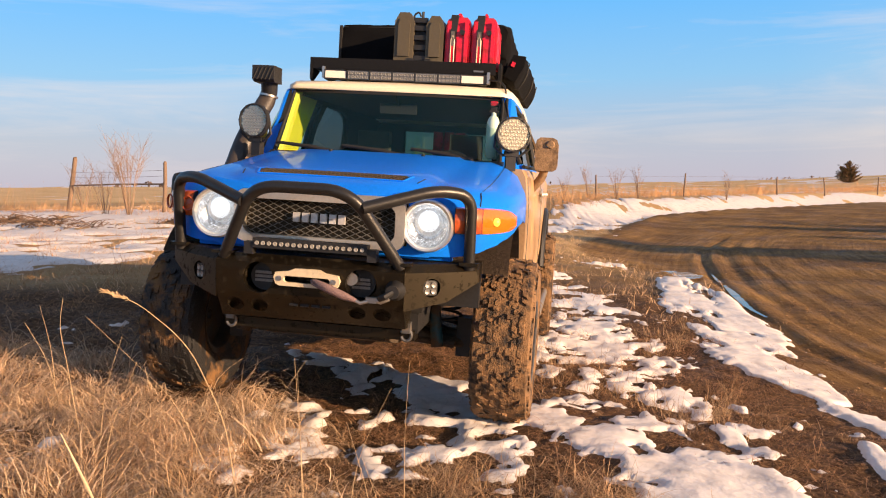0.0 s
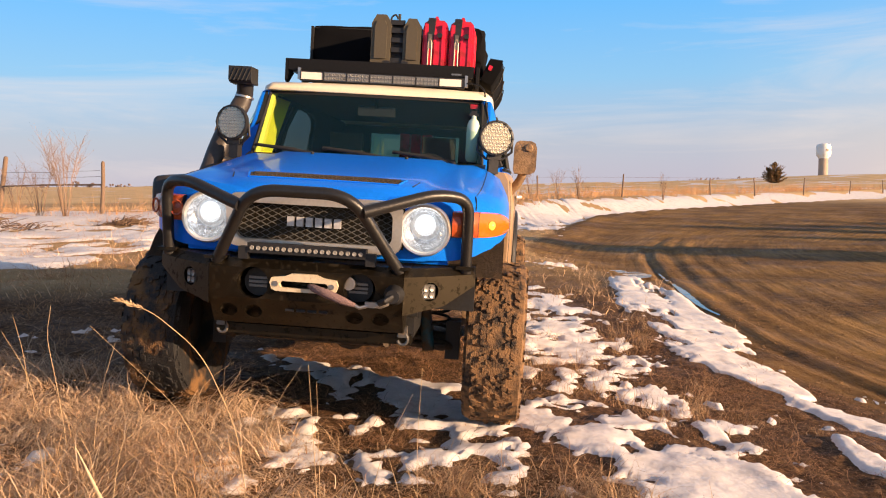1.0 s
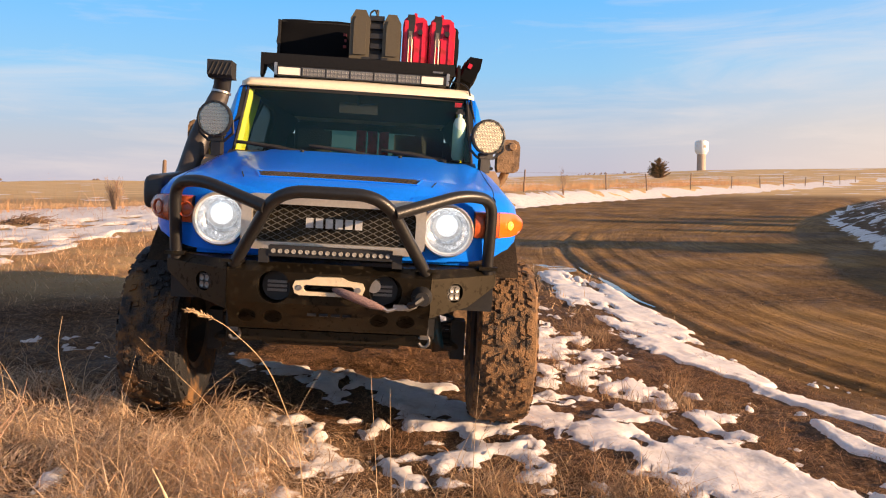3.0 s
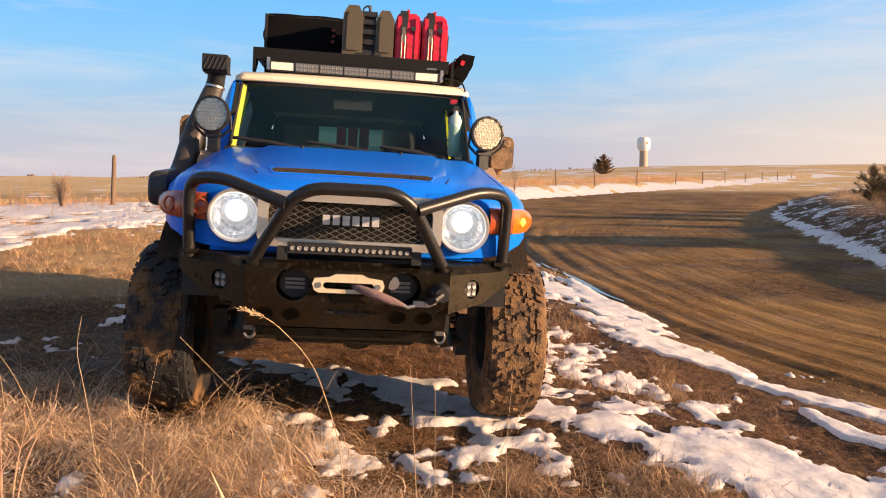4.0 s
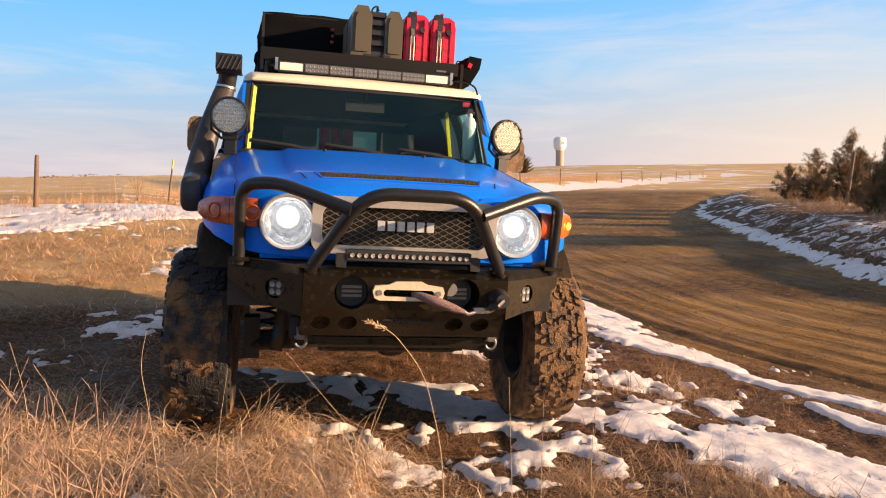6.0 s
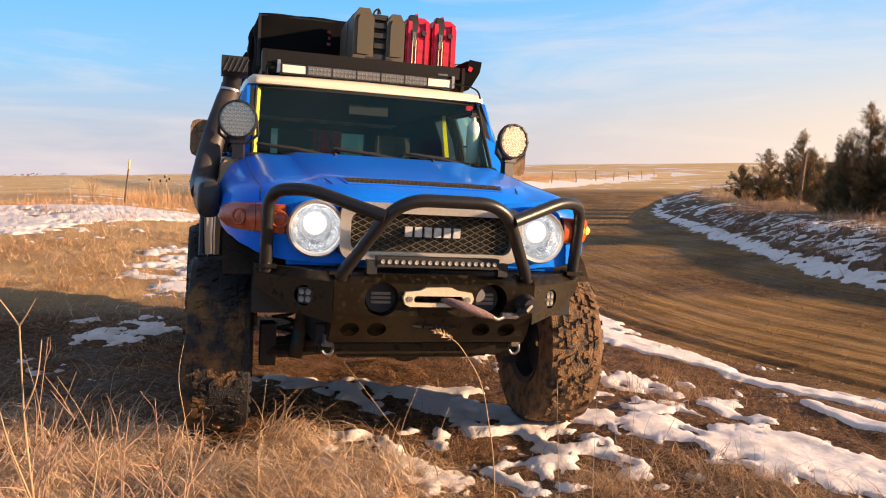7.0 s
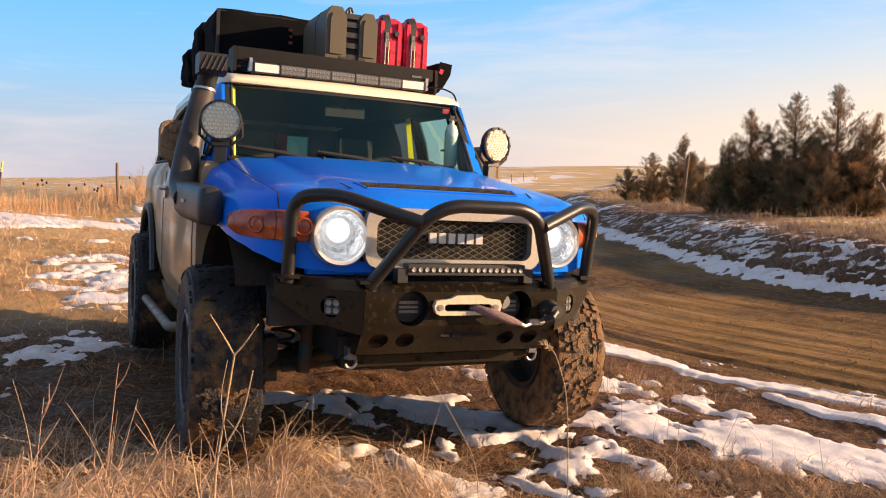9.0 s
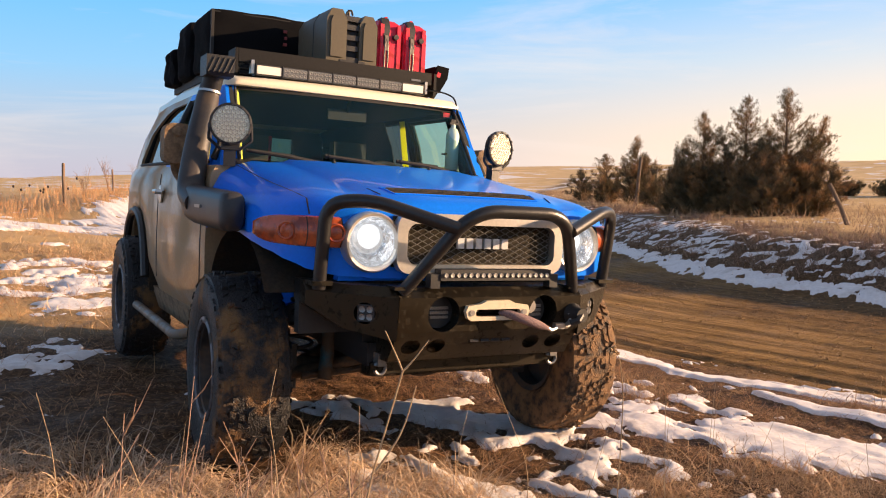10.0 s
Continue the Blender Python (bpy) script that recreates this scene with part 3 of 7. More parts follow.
    colour = mix(attr("mud"), colour, road)
    L(colour, b.inputs["Base Color"])
    rough = nt.nodes.new("ShaderNodeMapRange")
    rough.inputs["From Min"].default_value, rough.inputs["From Max"].default_value = 0.35, 0.6
    rough.inputs["To Min"].default_value, rough.inputs["To Max"].default_value = 0.62, 0.95
    L(noise_at(0.8), rough.inputs["Value"])
    L(rough.outputs["Result"], b.inputs["Roughness"])
    b.inputs["Specular IOR Level"].default_value = 0.15
    bp = nt.nodes.new("ShaderNodeBump")
    bp.inputs["Strength"].default_value, bp.inputs["Distance"].default_value = 0.8, 0.022
    ridge = nt.nodes.new("ShaderNodeMath")
    ridge.operation = "MULTIPLY_ADD"
    gate = nt.nodes.new("ShaderNodeMath")
    gate.operation = "MULTIPLY"
    gate.inputs[1].default_value = 2.2
    L(attr("mud"), gate.inputs[0])
    L(tracks.outputs["Fac"], ridge.inputs[0])
    L(gate.outputs[0], ridge.inputs[1])
    L(noise_at(22, 10, 0.75), ridge.inputs[2])
    L(ridge.outputs[0], bp.inputs["Height"])
    L(bp.outputs["Normal"], b.inputs["Normal"])
    return m


ground_me.materials.append(ground_material())
ground = tagged(new("ground", ground_me), "brown prairie earth with dead grass and a rutted muddy road", "ground", kind="structure")

SA = snow_amount(X, Y)
# the snow lies nearly level over the small hollows, so tufts and clods break through it
_cap = np.where(_dr > 0, 0.016, np.where(_r < 12, 0.020, 0.045))
_deep = np.where(_r < 12, 0.17, 0.30)
SZ = ground_height(X, Y, 0.72) + np.clip((SA - np.where(_r < 12, 0.045, 0.0)) * _deep, -0.07, _cap) + 0.002 + ((fbm(X * 3, Y * 3, 2, 51) - 0.5) * 0.018 + (fbm(X * 9, Y * 9, 2, 52) - 0.5) * 0.005) * step(-0.05, 0.12, SA)
snow_me = grid_mesh("snow", X, Y, SZ, keep=(SA > -0.16) & (SZ > HZ - 0.01) & (Y > 1.5))
snow_me.materials.append(SNOW)
snow = tagged(new("snow", snow_me), "melting patches of old white snow lying on the ground", "snow", kind="stuff")


def ground_z(x, y):
    return float(ground_height(np.array([float(x)]), np.array([float(y)]))[0])


# meltwater standing in the wheel mark beside the snow
def puddle(stretch, width, label, seed):
    verts, faces, rr = [], [], random.Random(seed)
    n = 40
    level = []
    for k in range(n + 1):
        t = k / n
        px, py = [float(np.interp(t, np.linspace(0, 1, len(stretch)), [q[c] for q in stretch])) for c in (0, 1)]
        w = width * math.sin(math.pi * min(max(t, 0.02), 0.98)) ** 0.5 * (0.7 + 0.6 * float(fbm(np.array([t * 9.0]), np.array([seed * 1.0]), 2, 77)[0]))
        verts += [(px - w, py, 0), (px + w, py, 0)]
        level += [ground_z(px - w, py), ground_z(px, py), ground_z(px + w, py)]
        if k:
            faces.append((2 * k - 2, 2 * k - 1, 2 * k + 1, 2 * k))
    me = bpy.data.meshes.new("puddle")
    z = []
    for k in range(n + 1):
        lo = level[3 * max(0, k - 4):3 * min(n + 1, k + 5)]
        z.append(sorted(lo)[len(lo) // 2] + 0.004)
    me.from_pydata([(x, y, z[i // 2]) for i, (x, y, _) in enumerate(verts)], [], faces)
    me.materials.append(WATER)
    return tagged(new("puddle", me), label, "puddle")


puddle([(3.92, 9.6), (4.05, 10.6), (4.45, 12.2), (4.75, 13.4), (5.35, 15.8)], 0.07, "narrow icy meltwater lying in a wheel rut", 3)
puddle([(3.95, 13.1), (4.15, 14.2), (4.4, 15.7)], 0.45, "shallow bluish icy puddle at the road edge", 5)


def road_stones(rng, count):
    """Loose pebbles and clods on the road, one joined scatter of small angular lumps."""
    x, y = rng.uniform(2.6, 13, count), 2.6 + 19 * rng.uniform(0, 1, count) ** 1.5
    mud = fields_at(x, y)[4]
    lumpy = fbm(x * 1.5, y * 1.5, 2, 99)
    keep = (rng.uniform(0, 1, count) < mud * (0.15 + 1.4 * np.clip(lumpy - 0.35, 0, 1))) | (rng.uniform(0, 1, count) < 0.04)
    x, y = x[keep], y[keep]
    n = len(x)
    z = ground_height(x, y)
    size = 0.004 + 0.013 * rng.uniform(0, 1, n) ** 3
    ball = np.array([(1, 0, 0), (-1, 0, 0), (0, 1, 0), (0, -1, 0), (0, 0, 0.75), (0, 0, -0.5)], float)
    v = ball[None] * rng.uniform(0.65, 1.35, (n, 6, 1)) + rng.normal(0, 0.12, (n, 6, 3))
    turn = rng.uniform(0, 6.28, n)
    c, q = np.cos(turn)[:, None], np.sin(turn)[:, None]
    v = np.stack([v[..., 0] * c - v[..., 1] * q, v[..., 0] * q + v[..., 1] * c, v[..., 2]], -1) * size[:, None, None]
    v = v + np.stack([x, y, z + size * 0.2], -1)[:, None]
    tri = np.array([(0, 2, 4), (2, 1, 4), (1, 3, 4), (3, 0, 4), (2, 0, 5), (1, 2, 5), (3, 1, 5), (0, 3, 5)])
    f = (np.arange(n)[:, None, None] * 6 + tri[None]).reshape(-1, 3)
    me = bpy.data.meshes.new("road_stones")
    me.from_pydata(v.reshape(-1, 3).tolist(), [], f.tolist())
    me.materials.append(CLOD)
    return tagged(new("road_stones", me), "scattered brown pebbles and clods on the muddy road", "pebbles", kind="stuff")


road_stones(np.random.default_rng(17), 32000)
# ---- building tools ----
def link(name, bm, material, parent=None, label="", smooth=False, angle=40):
    me = bpy.data.meshes.new(name)
    bmesh.ops.recalc_face_normals(bm, faces=bm.faces)
    bm.to_mesh(me)
    bm.free()
    for m in (material if isinstance(material, (list, tuple)) else [material]):
        me.materials.append(m)
    if smooth:
        me.shade_smooth()
        me.set_sharp_from_angle(angle=radians(angle))
    ob = new(name, me)
    if parent:
        ob.parent = parent
    if label:
        ob["label"] = label
    return ob


def part(name, bm, material, parent, label="", smooth=True, angle=40):
    return link(name, bm, material, parent, label, smooth, angle)


def thing(name, m, label, category, group=""):
    ob = new(name)
    ob.empty_display_size = 0.2
    ob.matrix_world = m
    return tagged(ob, label, category, group)


def bevel_all(bm, width, segments=2, angle=30):
    edges = [e for e in bm.edges if len(e.link_faces) == 2 and e.calc_face_angle(0) > radians(angle)]
    if edges and width > 0:
        bmesh.ops.bevel(bm, geom=edges, offset=width, segments=segments, profile=0.5, affect="EDGES", clamp_overlap=True)
    return bm


def add_box(bm, x0, x1, y0, y1, z0, z1, m=None):
    vs = [bm.verts.new((x, y, z)) for x in (x0, x1) for y in (y0, y1) for z in (z0, z1)]
    for f in ((0, 1, 3, 2), (4, 6, 7, 5), (0, 4, 5, 1), (2, 3, 7, 6), (0, 2, 6, 4), (1, 5, 7, 3)):
        bm.faces.new([vs[k] for k in f])
    if m is not None:
        for v in vs:
            v.co = m @ v.co
    return vs


def box(x0, x1, y0, y1, z0, z1, bevel=0.0, segments=2, m=None):
    bm = bmesh.new()
    add_box(bm, x0, x1, y0, y1, z0, z1, m)
    return bevel_all(bm, bevel, segments)


def loft(sections, caps=True, closed=True, bevel=0.0):
    """A skin through rings of equally many points."""
    bm = bmesh.new()
    rings = [[bm.verts.new(p) for p in s] for s in sections]
    n = len(rings[0])
    for a, b in zip(rings[:-1], rings[1:]):
        for k in range(n if closed else n - 1):
            j = (k + 1) % n
            bm.faces.new((a[k], a[j], b[j], b[k]))
    if caps and closed:
        bm.faces.new(rings[0][::-1])
        bm.faces.new(rings[-1])
    return bevel_all(bm, bevel)


def prism(points, axis, a, b, bevel=0.0, segments=2):
    """A flat outline, given in the two other axes, drawn out along an axis from a to b."""
    def at(p, v):
        return {"x": (v, p[0], p[1]), "y": (p[0], v, p[1]), "z": (p[0], p[1], v)}[axis]
    bm = bmesh.new()
    lo, hi = [bm.verts.new(at(p, a)) for p in points], [bm.verts.new(at(p, b)) for p in points]
    n = len(points)
    for k in range(n):
        bm.faces.new((lo[k], lo[(k + 1) % n], hi[(k + 1) % n], hi[k]))
    bm.faces.new(lo[::-1])
    bm.faces.new(hi)
    return bevel_all(bm, bevel, segments)


def smooth_path(points, radius=0.06, steps=6):
    """A polyline with its corners rounded off."""
    pts = [Vector(p) for p in points]
    out = [pts[0]]
    for a, b, c in zip(pts[:-2], pts[1:-1], pts[2:]):
        u, v = (a - b), (c - b)
        r = min(radius, u.length * 0.45, v.length * 0.45)
        p, q = b + u.normalized() * r, b + v.normalized() * r
        for k in range(steps + 1):
            t = k / steps
            out.append(p * (1 - t) ** 2 + b * 2 * t * (1 - t) + q * t * t)
    out.append(pts[-1])
    return out


def tube(points, radius, sides=12, bm=None, caps=True, flat=1.0):
    """A round bar along points; radius may be a list."""
    bm = bm or bmesh.new()
    pts = [Vector(p) for p in points]
    rad = radius if isinstance(radius, (list, tuple)) else [radius] * len(pts)
    t = (pts[1] - pts[0]).normalized()
    ref = Vector((0, 0, 1)) if abs(t.z) < 0.9 else Vector((1, 0, 0))
    n = t.cross(ref).normalized()
    rings = []
    for k, p in enumerate(pts):
        d = (pts[min(k + 1, len(pts) - 1)] - pts[max(k - 1, 0)]).normalized()
        n = (n - d * n.dot(d)).normalized()
        b = d.cross(n)
        rings.append([bm.verts.new(p + (n * math.cos(a) + b * math.sin(a) * flat) * rad[k]) for a in (2 * math.pi * s / sides for s in range(sides))])
    for r0, r1 in zip(rings[:-1], rings[1:]):
        for s in range(sides):
            bm.faces.new((r0[s], r0[(s + 1) % sides], r1[(s + 1) % sides], r1[s]))
    if caps:
        bm.faces.new(rings[0][::-1])
        bm.faces.new(rings[-1])
    return bm


def spin(profile, sides=32, m=None, bm=None):
    """A turned body about the local y axis; profile rows are (radius, y)."""
    bm = bm or bmesh.new()
    m = m or Matrix.Identity(4)
    rings = []
    for r, y in profile:
        rings.append([bm.verts.new(m @ Vector((r * math.cos(a), y, r * math.sin(a)))) for a in (2 * math.pi * k / sides for k in range(sides))])
    for r0, r1 in zip(rings[:-1], rings[1:]):
        for k in range(sides):
            bm.faces.new((r0[k], r0[(k + 1) % sides], r1[(k + 1) % sides], r1[k]))
    for ring, (r, _) in ((rings[0], profile[0]), (rings[-1], profile[-1])):
        if r > 1e-6 and profile[0] != profile[-1]:
            bm.faces.new(ring)
    return bm


def moved(bm, m):
    bm.transform(m)
    return bm


def merged(*bms):
    out = bmesh.new()
    for b in bms:
        me = bpy.data.meshes.new("tmp")
        b.to_mesh(me)
        b.free()
        out.from_mesh(me)
        bpy.data.meshes.remove(me)
    return out

# ---- the car: local x to its left side, y rearwards, z up from the tread's foot ----
CAR = pose(-0.643, 3.815, 1.019, 0, 3.8, -8.6) @ pose(0, 0, -0.98)
car = thing("off_road_car", CAR, "lifted blue off-road car with white roof and muddy tyres", "car")
FRONT_Y, REAR_Y, TRACK, REAR_TRACK, TYRE_R = 0.84, 3.53, 0.925, 0.985, 0.462


def cut(ob, cutter):
    """Takes the cutter's volume out of a mesh for good."""
    me = bpy.data.meshes.new("tmp")
    bmesh.ops.recalc_face_normals(cutter, faces=cutter.faces)
    cutter.to_mesh(me)
    cutter.free()
    tool = new("tmp", me)
    tool.matrix_world = ob.matrix_world.copy() if ob.parent is None else ob.parent.matrix_world @ ob.matrix_basis
    mod = ob.modifiers.new("cut", "BOOLEAN")
    mod.object, mod.operation, mod.solver = tool, "DIFFERENCE", "EXACT"
    bpy.context.view_layer.update()
    got = bpy.data.meshes.new_from_object(ob.evaluated_get(bpy.context.evaluated_depsgraph_get()))
    ob.modifiers.remove(mod)
    old, ob.data = ob.data, got
    got.name = old.name
    bpy.data.objects.remove(tool)
    bpy.data.meshes.remove(me)
    return ob


def lerp_rows(y, rows):
    ys = [r[0] for r in rows]
    return [float(np.interp(y, ys, [r[k] for r in rows])) for k in range(1, len(rows[0]))]


# front clip: fenders and hood as one skin; rows of y, side x, shoulder z, hood-edge x, hood-edge z, crown z, lower z
CLIP = [
    (0.175, 0.50, 1.13, 0.44, 1.240, 1.266, 0.950),
    (0.20, 0.68, 1.15, 0.60, 1.258, 1.288, 0.950),
    (0.26, 0.80, 1.17, 0.70, 1.274, 1.310, 0.950),
    (0.34, 0.870, 1.18, 0.745, 1.290, 1.332, 0.93),
    (0.45, 0.915, 1.19, 0.76, 1.307, 1.354, 0.86),
    (0.58, 0.940, 1.20, 0.765, 1.324, 1.376, 0.82),
    (0.75, 0.952, 1.21, 0.77, 1.344, 1.402, 0.78),
    (0.95, 0.957, 1.22, 0.775, 1.370, 1.430, 0.76),
    (1.15, 0.957, 1.23, 0.78, 1.400, 1.458, 0.72),
    (1.30, 0.957, 1.24, 0.78, 1.424, 1.478, 0.68),
    (1.42, 0.957, 1.25, 0.78, 1.442, 1.488, 0.65),
    (1.50, 0.957, 1.25, 0.78, 1.440, 1.470, 0.62),
]


def clip_half(row):
    """One side of the skin, from the sill of the fender up to the middle of the hood."""
    y, sx, sz, hx, hz, cz, lz = row
    return [(sx * 0.985, lz), (sx, (lz + sz) / 2), (sx, sz - 0.02), (sx - 0.014, sz + 0.032), (hx + (sx - hx) * 0.62, hz - (hz - sz) * 0.30), (hx + (sx - hx) * 0.25, hz - (hz - sz) * 0.06),
            (hx - 0.01, hz + 0.006), (hx - 0.06, hz + 0.022), (hx * 0.80, cz - 0.026), (hx * 0.70, cz - 0.018), (hx * 0.655, cz - 0.003), (hx * 0.30, cz + 0.001)]


def clip_z(x, y):
    """Height of the front skin over a place of the plan."""
    half = clip_half([y] + lerp_rows(y, CLIP))[3:]
    return float(np.interp(abs(x), [p[0] for p in half[::-1]], [p[1] for p in half[::-1]]))


def clip_section(row):
    half = clip_half(row)
    return [(x, row[0], z) for x, z in half] + [(-x, row[0], z) for x, z in half[::-1]]


def build_body():
    ys = [0.175, 0.20, 0.23, 0.26, 0.30, 0.34, 0.39, 0.45, 0.51, 0.58, 0.66, 0.75, 0.85, 0.95, 1.05, 1.15, 1.22, 1.30, 1.36, 1.42, 1.46, 1.50]
    body = part("front_body", loft([clip_section([y] + lerp_rows(y, CLIP)) for y in ys]), BLUE, car, "bright blue fenders and hood", angle=50)
    # room for the front wheels
    for s in (-1, 1):
        cut(body, prism([(0.15, 0.2), (0.15, 0.945), (0.22, 0.965), (0.30, 1.005), (0.40, 1.042), (0.55, 1.072), (0.74, 1.105), (1.16, 1.115), (1.44, 1.09), (1.56, 1.07), (1.56, 0.2)], "x", min(s * 0.55, s * 1.2), max(s * 0.55, s * 1.2)))
        cut(body, spin([(0.001, 0.05), (0.112, 0.05), (0.112, 0.26), (0.001, 0.26)], 32, pose(s * 0.541, 0, 1.107)))
    # wheel wells, dark liners
    for s in (-1, 1):
        arch = []
        for k in range(13):
            a = math.radians(-8 + 158 * k / 12)
            arch.append((0.86 + 0.58 * math.cos(a), 0.62 + 0.50 * math.sin(a)))
        inner = [(y, z) for y, z in arch]
        ring0 = [(s * 0.935, y, z) for y, z in inner]
        ring1 = [(s * 0.50, y, z) for y, z in inner]
        bm = bmesh.new()
        a0, a1 = [bm.verts.new(p) for p in ring0], [bm.verts.new(p) for p in ring1]
        for k in range(12):
            bm.faces.new((a0[k], a0[k + 1], a1[k + 1], a1[k]))
        bmesh.ops.solidify(bm, geom=bm.faces[:], thickness=0.012)
        part("wheel_well", bm, WELL, car, "mud-splashed inner wheel arch")
    part("engine_bay", box(-0.52, 0.52, 0.26, 1.45, 0.66, 1.12), PLASTIC, car)
    # cabin sides: lower flanks from the door forward edge to the tail
    for s in (-1, 1):
        rows = [(1.42, 0.962, 0.60), (1.50, 0.972, 0.60), (1.7, 0.985, 0.60), (2.0, 0.998, 0.60), (2.3, 1.008, 0.60), (2.72, 1.020, 0.60), (2.96, 1.026, 0.70), (3.06, 1.030, 0.90), (3.18, 1.034, 1.03), (3.34, 1.036, 1.10), (3.54, 1.036, 1.12), (3.74, 1.036, 1.10),
                (3.92, 1.032, 1.0), (4.04, 1.024, 0.80), (4.12, 1.016, 0.68), (4.32, 0.985, 0.68), (4.44, 0.93, 0.70), (4.50, 0.86, 0.72)]
        sec = []
        for y, x, zl in rows:
            zt = 1.43
            sec.append([(s * (x - 0.045), y, zl), (s * (x - 0.012), y, zl + (zt - zl) * 0.10), (s * (x - 0.004), y, zl + (zt - zl) * 0.16), (s * x, y, zl + (zt - zl) * 0.45), (s * (x - 0.004), y, zl + (zt - zl) * 0.74),
                        (s * (x - 0.022), y, zt - 0.05), (s * (x - 0.05), y, zt), (s * (x - 0.12), y, zt), (s * (x - 0.12), y, zl)])
        flank = part("side_panel", loft(sec), BLUE_DUSTY, car, "blue flank covered in dried road dust", angle=35)
        # door gap
        for yy in (1.50, 2.64):
            x = float(np.interp(yy, [r[0] for r in rows], [r[1] for r in rows]))
            part("door_gap", tube([(s * (x - 0.008), yy, 0.70), (s * (x - 0.0035), yy, 0.76), (s * (x - 0.0005), yy, 0.97), (s * (x - 0.0045), yy, 1.21), (s * (x - 0.022), yy, 1.38)], 0.0045, 6), PLASTIC, car)
        # handle with its dished bowl
        part("door_handle", merged(tube([(s * 1.018, 2.44, 1.262), (s * 1.052, 2.46, 1.266), (s * 1.052, 2.57, 1.266), (s * 1.018, 2.59, 1.262)], 0.015, 8), spin([(0.001, 0), (0.058, 0.0), (0.058, 0.008), (0.046, 0.012), (0.001, 0.006)], 20, pose(s * 1.016, 2.515, 1.25, 0, 0, -90 * s))), SILVER, car, "dusty silver door handle")
        # black rim round the rear wheel opening
        rim = [(2.99, 0.66), (3.07, 0.88), (3.19, 1.02), (3.35, 1.092), (3.54, 1.112), (3.73, 1.092), (3.91, 0.99), (4.03, 0.80), (4.10, 0.67)]
        part("wheel_arch_trim", tube(smooth_path([(s * 1.034, y, z) for y, z in rim], 0.08, 4), 0.030, 8), PLASTIC, car, "black rear wheel arch trim")
        liner = bmesh.new()
        a0, a1 = [[liner.verts.new((s * q, 3.54 + 0.60 * math.cos(a), 0.62 + 0.52 * math.sin(a))) for a in (radians(-6 + 192 * k / 16) for k in range(17))] for q in (1.01, 0.55)]
        for k in range(16):
            liner.faces.new((a0[k], a0[k + 1], a1[k + 1], a1[k]))
        bmesh.ops.solidify(liner, geom=liner.faces[:], thickness=0.012)
        part("wheel_well", liner, WELL, car, "mud-splashed inner wheel arch")
        # rocker guard
        part("side_step", tube(smooth_path([(s * 0.88, 1.50, 0.54), (s * 1.06, 1.62, 0.47), (s * 1.08, 3.02, 0.455)], 0.1), 0.029, 14), STEP, car, "dusty pale tubular side step")
        part("rocker", loft([[(s * 0.70, y, 0.43), (s * (x - 0.02), y, 0.44), (s * (x + 0.03), y, 0.60), (s * 0.70, y, 0.60)] for y, x in ((1.42, 0.90), (2.0, 0.925), (2.98, 0.955))]), MUDDY, car)
    part("tailgate", box(-0.88, 0.88, 4.44, 4.53, 0.66, 1.46, 0.03), BLUE_DUSTY, car)
    part("cabin_floor", box(-0.83, 0.83, 1.45, 4.42, 0.62, 0.70), INTERIOR, car)
    part("firewall", box(-0.80, 0.80, 1.40, 1.47, 0.64, 1.40), INTERIOR, car)
    # cowl between hood and windscreen
    part("cowl", loft([[(x, 1.40, clip_z(x, 1.40) - 0.012), (x, 1.53, 1.474), (x, 1.53, 1.40), (x, 1.40, 1.38)] for x in (-0.79, -0.6, -0.3, 0.0, 0.3, 0.6, 0.79)]), PLASTIC, car, "black plastic cowl")


WS_B, WS_T = (0.765, 1.475, 1.480), (0.735, 1.775, 1.915)   # windscreen corners


